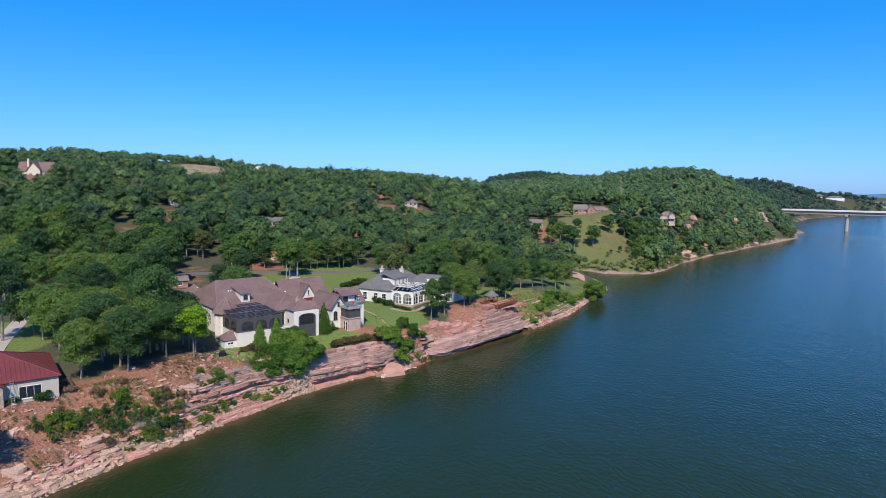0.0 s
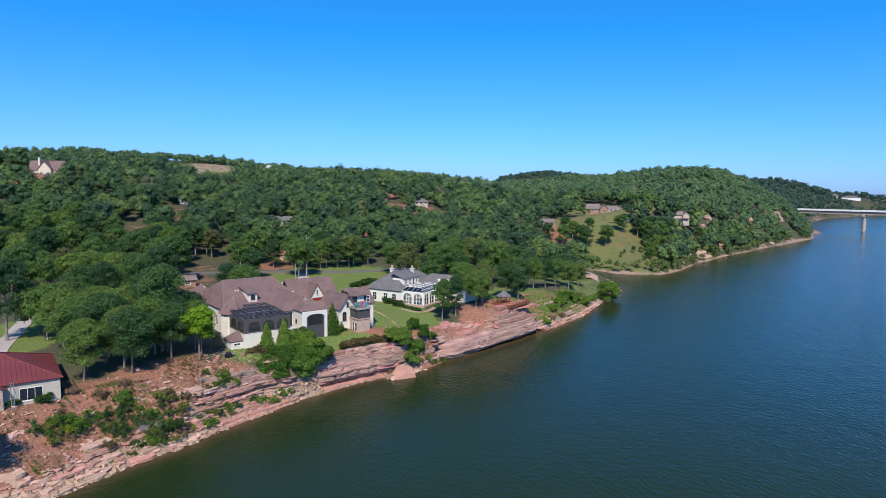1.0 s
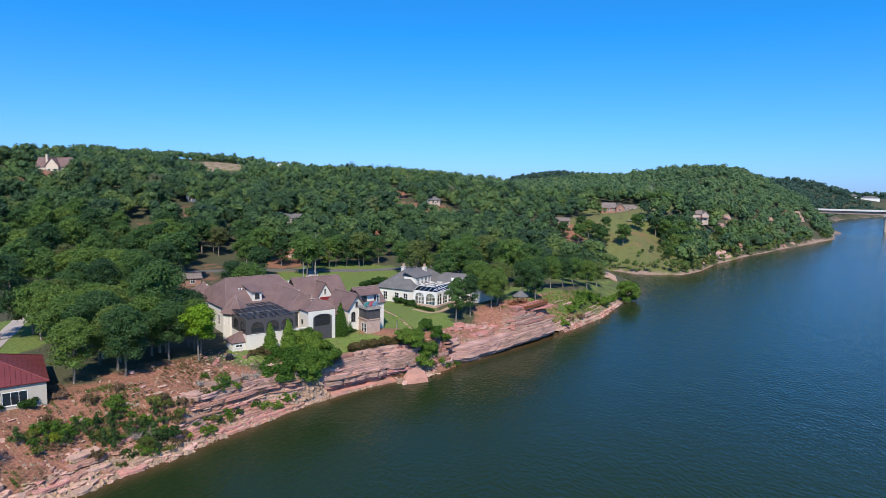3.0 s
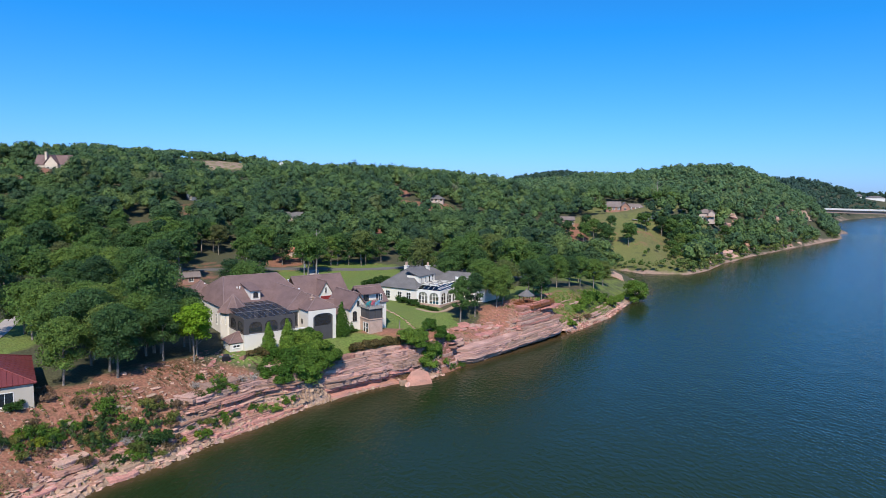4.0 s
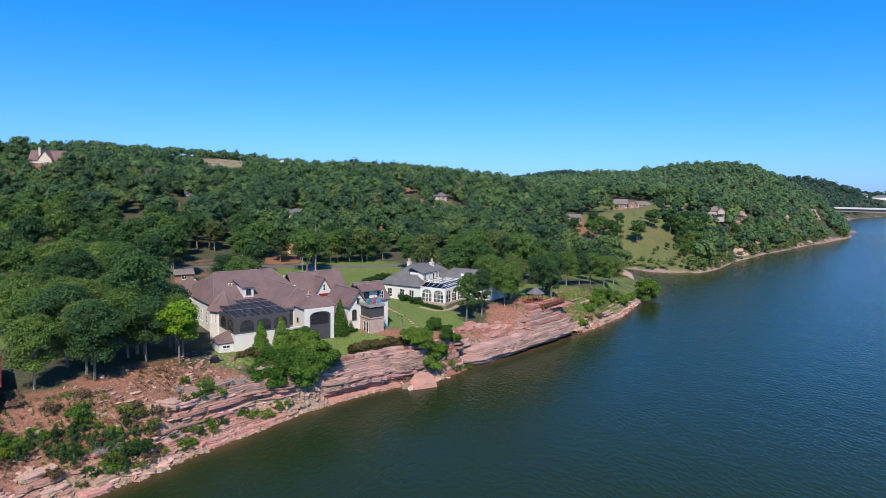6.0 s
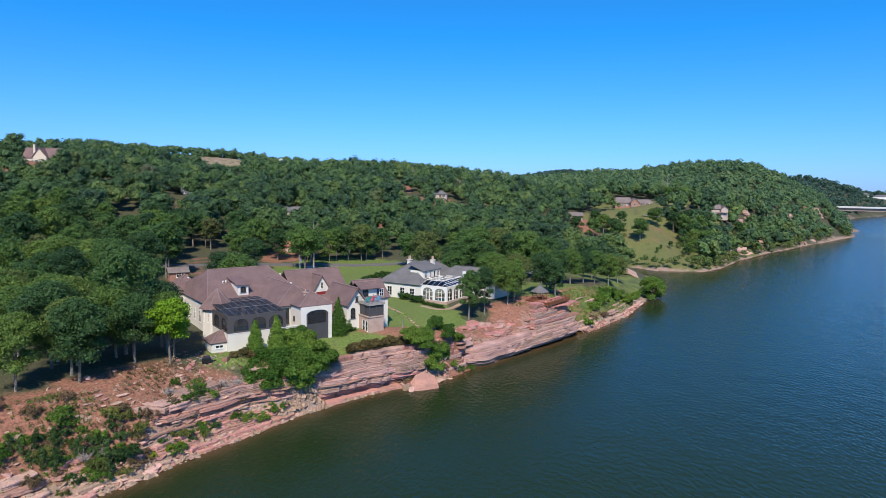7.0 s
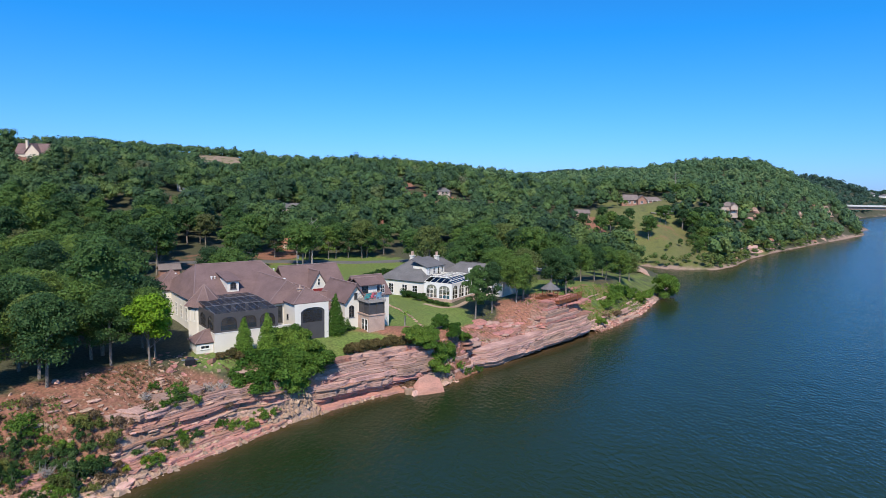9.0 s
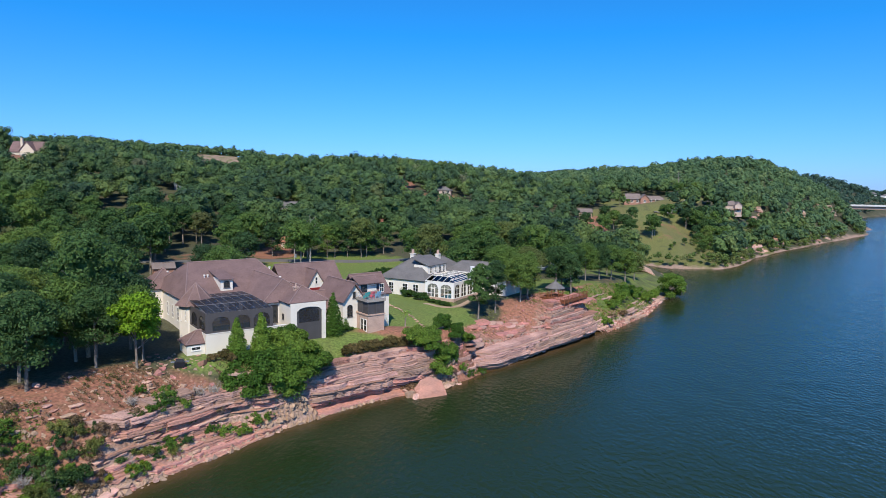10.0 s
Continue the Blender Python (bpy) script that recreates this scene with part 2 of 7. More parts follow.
def height(x, y):
    x, y = np.asarray(x, float), np.asarray(y, float)
    d = shore_distance(x, y)
    # how far inland the bank takes to climb, along the shore
    w = 16 - 7 * smooth(y, 102, 113) - 6.8 * smooth(y, 113, 127) + 8 * smooth(y, 187, 195) + 2 * smooth(y, 205, 240) + 30 * smooth(y, 300, 370) - 12 * smooth(y, 430, 520)
    top = 9.4 - 1.2 * smooth(-y, -118, -100) - 5.2 * bump_at(x, y, 66, 268, 32, 42, 1) + 0.25 * wave(x, y, 9)
    bank = np.clip(d / w, 0, 1)
    step = np.interp(d, [0, 0.8, 1.7, 2.6, 9, 16, 22], [-0.02, -0.05, -0.03, 0.44, 0.74, 0.92, 1.0])
    crag = np.interp(d, [0, 0.8, 1.7, 2.6, 3.4, 6, 12], [-0.02, -0.05, -0.03, 0.6, 0.88, 0.95, 1.0])
    step = step + (crag - step) * smooth(y + 0.2 * x, 174, 181)
    shelf = smooth(y, 152, 158) * smooth(-y, -195, -189)
    bank = bank + (step - bank) * shelf
    bank = bank ** (1 - 0.2 * smooth(-w, -10, -5) * (1 - shelf)) * (1 + 0.06 * wave(x, y, 4, 2) * (1 - bank))
    cliff = smooth(y, 105, 110) * smooth(-y, -127, -122)
    bank = bank + (np.interp(d, [0, 1.0, 3.2, 4.4, 12, 18], [0, 0.06, 0.24, 0.66, 0.92, 1.0]) - bank) * cliff
    bank = bank + (crag - bank) * smooth(y, 129, 132) * smooth(-y, -149, -146)
    bank = bank * (1 - 0.17 * smooth(y, 124, 129) * smooth(-y, -152, -146) * (1 - smooth(d, 1, 9)))
    q = y - 0.45 * x
    hill = 47 * smooth(q, 215, 620) - 22 * smooth(q, 760, 1300)
    hill = hill + bump_at(x, y, -235, 335, 60, 45, 14) + bump_at(x, y, 40, 660, 90, 220, -11) + bump_at(x, y, 240, 620, 85, 90, 10) + bump_at(x, y, -246, 640, 60, 34, 4) + bump_at(x, y, -180, 640, 36, 30, 4)
    hill = hill + bump_at(x, y, -335, 600, 110, 110, 14) + bump_at(x, y, 310, 620, 45, 80, 5) + bump_at(x, y, -222, 552, 62, 30, -14) + bump_at(x, y, -195, 496, 66, 40, -10) + bump_at(x, y, 160, 630, 42, 130, -7) + bump_at(x, y, -130, 640, 90, 90, -4)
    hill = hill + bump_at(x, y, 155, 436, 42, 36, 20) + 2.5 * wave(x, y, 60, 1) * smooth(q, 260, 420)
    hill = hill + bump_at(x, y, 315, 2100, 250, 300, 62) + bump_at(x, y, 690, 1300, 150, 260, 12) + bump_at(x, y, 112, 462, 28, 20, -4) + bump_at(x, y, 158, 436, 15, 12, 3.5)
    inland = smooth(d, 0, 75 + 25 * smooth(x, 220, 330))
    land = bank * (top + 15 * smooth(y, 430, 560) * smooth(-y, -900, -760) * (1 - inland)) + hill * inland + bump_at(x, y, 158, 430, 30, 26, 4.5) * smooth(d, 4, 20) + bump_at(x, y, 16.5, 185.5, 8, 7, 0.4) * smooth(d, 1.5, 4.5)
    return np.where(d > 0, land, np.maximum(d * 0.35, -6.0))


def h(x, y):
    return float(height(np.array([x]), np.array([y]))[0])


def grid_sheet():
    """One sheet of ground: fine near the bluff, coarse towards the horizon."""
    def lines(stops):
        out = []
        for a, b, step in stops:
            out += list(np.arange(a, b, step))
        return np.array(out + [stops[-1][1]], float)
    xs = lines([(-4800, -1200, 300), (-1200, -400, 50), (-400, -140, 10), (-140, -75, 4), (-75, 40, 1.25), (40, 110, 2.5), (110, 400, 8), (400, 1200, 40), (1200, 4800, 300)])
    ys = lines([(-400, 40, 40), (40, 80, 4), (80, 215, 1.25), (215, 300, 3), (300, 700, 8), (700, 1500, 25), (1500, 4800, 150)])
    X, Y = np.meshgrid(xs, ys)
    Z = height(X, Y)
    v = np.stack([X.ravel(), Y.ravel(), Z.ravel()], 1)
    nx = len(xs)
    i = (np.arange(len(ys) - 1)[:, None] * nx + np.arange(nx - 1)[None]).ravel()
    tris = np.concatenate([np.stack([i, i + 1, i + nx + 1], 1), np.stack([i, i + nx + 1, i + nx], 1)])
    return v, tris


def ground_material():
    """Grass, leaf litter, red soil and bare rock, by place, steepness and noise."""
    m = mat("ground", (0.1, 0.13, 0.04), 0.95, 0.36, 0.05, 2.6, 0.8, dist=0.14)
    n, l = m.node_tree.nodes, m.node_tree.links
    hsv = next(k for k in n if k.type == 'HUE_SAT')
    geo = n.new("ShaderNodeNewGeometry")
    att = n.new("ShaderNodeVertexColor")
    att.layer_name = "cover"
    sep = n.new("ShaderNodeSeparateColor")
    l.new(att.outputs[0], sep.inputs[0])
    ns = n.new("ShaderNodeTexNoise")
    ns.inputs["Scale"].default_value, ns.inputs["Detail"].default_value = 0.22, 6
    l.new(geo.outputs["Position"], ns.inputs["Vector"])
    colour = (0.070, 0.072, 0.038)          # leaf litter under the woods
    last = None
    for i, (rgb, rgb2) in enumerate((((0.112, 0.190, 0.036), (0.150, 0.172, 0.046)), ((0.34, 0.150, 0.098), (0.20, 0.098, 0.066)), ((0.40, 0.27, 0.205), (0.26, 0.19, 0.155)))):
        inner = n.new("ShaderNodeMix")
        inner.data_type = 'RGBA'
        inner.inputs["A"].default_value, inner.inputs["B"].default_value = (*rgb, 1), (*rgb2, 1)
        l.new(ns.outputs[0], inner.inputs["Factor"])
        shade_of = inner.outputs["Result"]
        if i == 0:                                  # sun-dried pasture
            dry_mix = n.new("ShaderNodeMix")
            dry_mix.data_type = 'RGBA'
            dry_mix.inputs["B"].default_value = (0.142, 0.132, 0.050, 1)
            l.new(att.outputs["Alpha"], dry_mix.inputs["Factor"])
            l.new(shade_of, dry_mix.inputs["A"])
            shade_of = dry_mix.outputs["Result"]
        if i == 1:                                  # withered grass and litter on the soil
            spots_, keep_, tuft = n.new("ShaderNodeTexNoise"), n.new("ShaderNodeMapRange"), n.new("ShaderNodeMix")
            spots_.inputs["Scale"].default_value, spots_.inputs["Detail"].default_value = 0.9, 8
            spots_.inputs["Roughness"].default_value = 0.7
            l.new(geo.outputs["Position"], spots_.inputs["Vector"])
            keep_.inputs["From Min"].default_value, keep_.inputs["From Max"].default_value = 0.48, 0.60
            keep_.inputs["To Max"].default_value = 0.5
            l.new(spots_.outputs[0], keep_.inputs[0])
            tuft.data_type = 'RGBA'
            tuft.inputs["B"].default_value = (0.165, 0.108, 0.058, 1)
            l.new(keep_.outputs[0], tuft.inputs["Factor"])
            l.new(shade_of, tuft.inputs["A"])
            shade_of = tuft.outputs["Result"]
        mix = n.new("ShaderNodeMix")
        mix.data_type = 'RGBA'
        mix.inputs["A"].default_value = (*colour, 1)
        if last:
            l.new(last, mix.inputs["A"])
        add = n.new("ShaderNodeMath")
        add.operation = 'ADD'
        add.use_clamp = True
        off = n.new("ShaderNodeMapRange")
        off.inputs["From Min"].default_value, off.inputs["From Max"].default_value = 0.3, 0.7
        off.inputs["To Min"].default_value, off.inputs["To Max"].default_value = -0.5, 0.5
        l.new(ns.outputs[0], off.inputs[0])
        sharp = n.new("ShaderNodeMapRange")
        sharp.inputs["From Min"].default_value, sharp.inputs["From Max"].default_value = 0.35, 0.65
        l.new(sep.outputs[i], add.inputs[0])
        scaled = n.new("ShaderNodeMath")
        scaled.operation = 'MULTIPLY'
        scaled.inputs[1].default_value = 0.5
        l.new(off.outputs[0], scaled.inputs[0])
        l.new(scaled.outputs[0], add.inputs[1])
        l.new(add.outputs[0], sharp.inputs[0])
        l.new(sharp.outputs[0], mix.inputs["Factor"])
        l.new(shade_of, mix.inputs["B"])
        last = mix.outputs["Result"]
    l.new(last, hsv.inputs["Color"])
    return m


v, tris = grid_sheet()
ground_mesh = fast_mesh("ground", v, tris, ground_material(), True)
X, Y = v[:, 0], v[:, 1]
D = shore_distance(X, Y)


def lawn_mask(x, y):
    """Mown grass round the two houses, the far field and the strip by the red-roofed house."""
    a = smooth(-np.hypot((x + 26) / 26, (y - 162) / 24), -1.1, -0.8)
    b = smooth(-np.hypot((x + 40) / 34, (y - 215) / 42), -1.1, -0.85)
    c = smooth(-np.hypot((x - 92) / 38, (y - 384) / 48), -1.1, -0.9) * 0.75
    e = smooth(-np.hypot((x + 96) / 14, (y - 146) / 34), -1.1, -0.8)
    f = smooth(-np.hypot((x - 20) / 22, (y - 205) / 18), -1.1, -0.8) * 0.7
    shore_d = shore_distance(x, y)
    k = smooth(shore_d, 0.9, 2.2) * smooth(x, -49, -45) * smooth(y, 122, 127) * smooth(-y, -160, -148) * smooth(-shore_d, -30, -20)
    m = np.maximum(smooth(-np.hypot((x - 112) / 34, (y - 452) / 26), -1.1, -0.9), smooth(-np.hypot((x - 160) / 24, (y - 424) / 16), -1.1, -0.9), smooth(-np.hypot((x - 180) / 14, (y - 452) / 16), -1.1, -0.9)) * 0.8
    c = np.maximum(c, smooth(-np.hypot((x - 100) / 36, (y - 345) / 15), -1.1, -0.8) * 0.8)
    p = smooth(-np.hypot((x - 46) / 26, (y - 266) / 30), -1.1, -0.8) * 0.55
    return np.maximum.reduce([a, b, c, e, f, k, m, p])


# clearings in the wood: centre, half width, half length down the slope, how bare the soil is
GLADES = [(-146, 279, 6.5, 24, 0.55), (-141, 314, 6.5, 28, 0.5), (-87, 219, 9.5, 24, 0.85), (-83, 300, 7, 22, 0.4), (-71, 246, 6, 20, 0.8), (-37, 268, 5, 20, 0.3),
          (-16, 262, 15, 22, 0.15), (-47, 325, 4.5, 18, 0.8), (-36, 390, 9, 30, 0.95), (-17, 396, 12, 26, 0.75), (-49, 436, 7, 16, 0.9), (62, 388, 8, 20, 0.8), (-231, 320, 7, 11, 0.3),
          (182, 455, 8, 9, 0.0), (189, 480, 8, 15, 0.0), (205, 492, 5, 8, 0.6)]


def glade_radius(x, y, gx, gy, half, reach):
    """Distance from a clearing's middle as a share of its size; the long way runs down the hill, towards the lake."""
    k = math.hypot(gx, gy)
    ux, uy = gx / k, gy / k
    along, across = (x - gx) * ux + (y - gy) * uy, (x - gx) * uy - (y - gy) * ux
    return np.hypot(along / reach, across / half) + 0.12 * wave(x, y, 5, gx)


grass = lawn_mask(X, Y)
soil = np.maximum(smooth(-D, -26, -14) * smooth(-Y, -128, -118), smooth(-np.hypot((X + 81) / 16, (Y - 200) / 14), -1.2, -0.7)) * 0.9
soil = np.maximum(soil, smooth(8.5 + 5 * smooth(Y, 170, 184) - D, -2.5, 2.5) * smooth(Y, 148, 154) * smooth(-Y, -250, -215))
for gx, gy, half, reach, bare in GLADES:
    soil = np.maximum(soil, smooth(-glade_radius(X, Y, gx, gy, half * 1.15, reach), -1.15, -0.8) * bare)
dry_field = smooth(-np.hypot((X + 240) / 24, (Y - 606) / 30), -1.1, -0.9)
soil = np.maximum(soil, smooth(-np.hypot((X + 232) / 26, (Y - 326) / 16), -1.1, -0.7) * 0.8)
soil = np.maximum(soil, smooth(-np.hypot((X - 92) / 36, (Y - 392) / 32), -1.1, -0.7) * (0.26 + 0.22 * wave(X, Y, 6, 3)))
rock = smooth(-D, -5, -2) * (D > -8) * smooth(-Y, -330, -300) * (1 - 0.85 * smooth(Y, 126, 130) * smooth(-Y, -150, -146) * smooth(D, 0.9, 2.2))
rock = np.maximum(rock, 0.52 * dry_field)
rock = np.maximum(rock, smooth(-D, -4.2, -0.6) * (Y > 330) * (0.78 + 0.4 * wave(X, Y, 11, 6)))
rock = np.maximum(rock, smooth(-D, -8, -4) * smooth(Y, 104, 109) * smooth(-Y, -130, -124) * (D > -8) * 0.5)
rock = np.maximum(rock, smooth(-D, -11, -3) * smooth(Y, 150, 156) * smooth(-Y, -200, -188) * (D > -8) * 0.42)
gully = smooth(Y, 146, 149) * smooth(-Y, -159, -156)
rock = rock * (1 - 0.85 * gully) * (1 - 0.6 * smooth(Y, 189, 194) * smooth(-Y, -240, -235) * smooth(D, 1, 2.5))
soil = np.maximum(soil, 0.9 * gully * (D > -4) * smooth(-D, -13, -8))
green_slope = smooth(Y, 190, 196) * smooth(-Y, -245, -236) * smooth(D, 1.2, 3)
soil = soil * (1 - 0.55 * green_slope)
grass = np.maximum(grass, 0.5 * green_slope * smooth(-D, -14, -9))
col = ground_mesh.color_attributes.new("cover", 'FLOAT_COLOR', 'POINT')
col.data.foreach_set("color", np.stack([np.maximum(grass, dry_field), soil, rock, 1.0 * smooth(Y, 255, 330) * (0.72 + 0.28 * wave(X, Y, 14, 4))], 1).astype(np.float32).ravel())
tagged(new("ground", ground_mesh), "hilly wooded land with lawns, red soil and a rocky shore", "ground", kind="structure")


def water_material():
    m = bpy.data.materials.new("lake_water")
    m.use_nodes = True
    n, l = m.node_tree.nodes, m.node_tree.links
    b = n["Principled BSDF"]
    b.inputs["Roughness"].default_value = 0.12
    b.inputs["IOR"].default_value = 1.33
    b.inputs["Specular IOR Level"].default_value = 0.27
    geo = n.new("ShaderNodeNewGeometry")
    mp = n.new("ShaderNodeMapping")
    mp.inputs["Scale"].default_value = (1.0, 0.55, 1)
    mp.inputs["Rotation"].default_value = (0, 0, radians(25))
    l.new(geo.outputs["Position"], mp.inputs[0])
    h1, h2 = n.new("ShaderNodeTexNoise"), n.new("ShaderNodeTexNoise")
    h1.inputs["Scale"].default_value, h2.inputs["Scale"].default_value = 1.5, 0.22
    h1.inputs["Detail"].default_value = 4
    l.new(mp.outputs[0], h1.inputs["Vector"])
    l.new(mp.outputs[0], h2.inputs["Vector"])
    add = n.new("ShaderNodeMath")
    l.new(h1.outputs[0], add.inputs[0])
    l.new(h2.outputs[0], add.inputs[1])
    bp = n.new("ShaderNodeBump")
    bp.inputs["Strength"].default_value, bp.inputs["Distance"].default_value = 0.5, 0.3
    l.new(add.outputs[0], bp.inputs["Height"])
    l.new(bp.outputs[0], b.inputs["Normal"])
    # silt near the bank, deep green further out
    big = n.new("ShaderNodeTexNoise")
    big.inputs["Scale"].default_value = 0.012
    l.new(geo.outputs["Position"], big.inputs["Vector"])
    mix = n.new("ShaderNodeMix")
    mix.data_type = 'RGBA'
    mix.inputs["A"].default_value, mix.inputs["B"].default_value = (0.014, 0.030, 0.010, 1), (0.018, 0.034, 0.011, 1)
    l.new(big.outputs[0], mix.inputs["Factor"])
    silt = n.new("ShaderNodeVertexColor")
    silt.layer_name = "silt"
    edge = n.new("ShaderNodeMix")
    edge.data_type = 'RGBA'
    edge.inputs["B"].default_value = (0.115, 0.062, 0.028, 1)
    l.new(silt.outputs[0], edge.inputs["Factor"])
    l.new(mix.outputs["Result"], edge.inputs["A"])
    l.new(edge.outputs["Result"], b.inputs["Base Color"])
    return m


def sheet(xs, ys):
    gx, gy = np.meshgrid(xs, ys)
    nx = len(xs)
    i = (np.arange(len(ys) - 1)[:, None] * nx + np.arange(nx - 1)[None]).ravel()
    return np.stack([gx.ravel(), gy.ravel(), gx.ravel() * 0], 1), np.concatenate([np.stack([i, i + 1, i + nx + 1], 1), np.stack([i, i + nx + 1, i + nx], 1)])


wv, wt = sheet(np.r_[-300, np.arange(-90, 90, 2.2), np.arange(90, 400, 6), 600, 1200, 4800], np.r_[-400, np.arange(60, 300, 2.2), np.arange(300, 660, 6), 900, 1500, 4700])
water_mesh = fast_mesh("water", wv, wt, water_material())
off_shore = -shore_distance(wv[:, 0], wv[:, 1])
shallow = np.clip(1 - (off_shore + 0.6 * wave(wv[:, 0], wv[:, 1], 5)) / 5.5, 0, 1) ** 2.2 * 0.8
col = water_mesh.color_attributes.new("silt", 'FLOAT_COLOR', 'POINT')
col.data.foreach_set("color", np.repeat(shallow[:, None], 4, 1).astype(np.float32).ravel())
tagged(new("water", water_mesh), "calm dark green lake with a light ripple", "lake", kind="structure")


# ---- trees ----
def ico(sub):
    bm = bmesh.new()
    bmesh.ops.create_icosphere(bm, subdivisions=sub, radius=1)
    vs = np.array([p.co for p in bm.verts])
    fs = np.array([[p.index for p in f.verts] for f in bm.faces])
    bm.free()
    return vs, fs


ICO1 = ico(1)


def leaf_cloud(rng, lobes, count, size, near_=0.72, far_=1.12, ruffle=0.65):
    """Leaf sprays as small triangles on the shells of the lobes: (n, 3, 3) corners."""
    lobes = np.array(lobes)
    area = (lobes[:, 3] * lobes[:, 4])
    pick = rng.choice(len(lobes), count, p=area / area.sum())
    d = rng.normal(size=(count, 3))
    d /= np.linalg.norm(d, axis=1)[:, None]
    d[:, 2] = np.where(d[:, 2] < -0.5, -d[:, 2], d[:, 2])
    r = rng.uniform(near_, far_, count)[:, None]
    c = lobes[pick, :3] + d * r * lobes[pick][:, [3, 3, 4]]
    nrm = d + rng.normal(scale=ruffle, size=(count, 3)) + (0, 0, 0.3)
    nrm /= np.linalg.norm(nrm, axis=1)[:, None]
    t = np.cross(nrm, rng.normal(size=(count, 3)))
    t /= np.linalg.norm(t, axis=1)[:, None]
    b = np.cross(nrm, t)
    s = size * rng.uniform(0.6, 1.4, count)[:, None]
    return np.stack([c + t * s, c - t * s * 0.5 + b * s * 0.87, c - t * s * 0.5 - b * s * 0.87], 1)


def crown_arrays(rng, lobes, count, size, core=ICO1, shrink=0.56, near_=0.66, far_=1.12, ruffle=0.65):
    count = count * 2
    leaves = leaf_cloud(rng, lobes, count, size * 0.8, near_, far_, ruffle)
    vs = [leaves.reshape(-1, 3)]
    fs = [np.arange(count)[:, None] * 3 + (0, 1, 2)]
    off = count * 3
    for x, y, z, r, rz in lobes:
        p = core[0] * (1 + rng.uniform(-0.2, 0.12, (len(core[0]), 1))) * np.array([r, r, rz]) * shrink + (x, y, z)
        vs.append(p)
        fs.append(core[1] + off)
        off += len(p)
    return np.vstack(vs), np.vstack(fs)


def oak_lobes(rng, height_, r, low=0.32, n=13):
    out = [(0, 0, height_ * 0.66, r * 0.62, height_ * 0.25)]
    for i in range(n):
        a = i * 2.4 + rng.uniform(-0.4, 0.4)
        k = i / (n - 1)
        lift = math.radians(-52 + 126 * k ** 0.9)
        mid = height_ * (low + 0.93) / 2
        z = mid + (height_ * 0.88 - mid if lift > 0 else (mid - low * height_) * 1.15) * math.sin(lift) * rng.uniform(0.85, 1.05)
        spread = r * 0.74 * math.cos(lift) * rng.uniform(0.8, 1.08)
        s = r * rng.uniform(0.32, 0.5)
        out.append((spread * math.cos(a), spread * math.sin(a), z, s, s * rng.uniform(0.65, 0.85)))
    return out


def trunk_mesh(rng, height_, r, lean=0.3, limbs=5):
    bm = bmesh.new()
    top = Vector((rng.uniform(-lean, lean), rng.uniform(-lean, lean), height_ * 0.72))
    mid = top * 0.45 + Vector((rng.uniform(-lean, lean) * 0.4, 0, 0))
    tube(bm, (0, 0, -0.6), mid, r, r * 0.75, 8)
    tube(bm, mid, top, r * 0.75, r * 0.3, 7)
    for i in range(limbs):
        k = 0.35 + 0.5 * i / limbs
        a = i * 2.4 + rng.uniform(0, 1)
        start = mid.lerp(top, max(0, (k - 0.45) / 0.55)) if k > 0.45 else mid * (k / 0.45)
        reach = height_ * 0.2
        tube(bm, start, start + Vector((math.cos(a) * reach, math.sin(a) * reach, reach * 0.75)), r * 0.35, r * 0.1, 5)
    me = bpy.data.meshes.new("trunk")
    bm.to_mesh(me)
    bm.free()
    me.materials.append(BARK)
    return me


def make_tree(seed, height_, r, leaf, count=2900, size=0.235, low=0.32, n=13, name="tree"):
    rng = np.random.default_rng(seed)
    vs, fs = crown_arrays(rng, oak_lobes(rng, height_, r, low, n), count, size)
    root = new(name)
    root.empty_display_size = 0.5
    t = new("trunk", trunk_mesh(rng, height_, height_ * 0.017))
    c = new("crown", fast_mesh("crown", vs, fs, leaf))
    t.parent = c.parent = root
    return root


def scatter(rng, x0, x1, y0, y1, step):
    gx, gy = np.meshgrid(np.arange(x0, x1, step), np.arange(y0, y1, step * 0.87))
    gx[1::2] += step / 2
    return np.stack([gx.ravel(), gy.ravel()], 1) + rng.uniform(-0.58, 0.58, (gx.size, 2)) * step


# rock faces of the far bank: place, facing, width, height, rise over the ground
CRAGS = [(140, 377, 55, 14, 2.6, 0.2), (152, 397, 55, 9, 4.0, 1.0), (168, 413, 50, 28, 3.0, 0.2), (189, 441, 50, 24, 3.4, 0.2), (203, 459, 50, 16, 3.6, 0.2), (193, 474, 50, 9, 5.5, 0.5),
         (205, 493, 50, 13, 7.0, 0.5), (233, 514, 48, 9, 6.2, 0.8), (262, 543, 48, 13, 7.5, 0.8), (306, 595, 48, 22, 9.5, 0.8), (318, 606, 48, 20, 8.0, 2.0), (256, 513, 48, 18, 2.2, 0.2), (273, 531, 48, 16, 2.0, 0.2)]


def before_crag(x, y):
    """The open ground before a rock face."""
    out = np.zeros(np.shape(x), bool)
    for cx, cy, turn, width, tall, _ in CRAGS:
        fx, fy = math.sin(radians(turn)), -math.cos(radians(turn))
        ahead, side_ = (x - cx) * fx + (y - cy) * fy, (x - cx) * fy - (y - cy) * fx
        out |= (ahead > -3) & (ahead < (7 + 1.7 * tall if tall > 5 else 5 + tall)) & (np.abs(side_) < width * (0.5 if tall > 5 else 0.4))
    return out


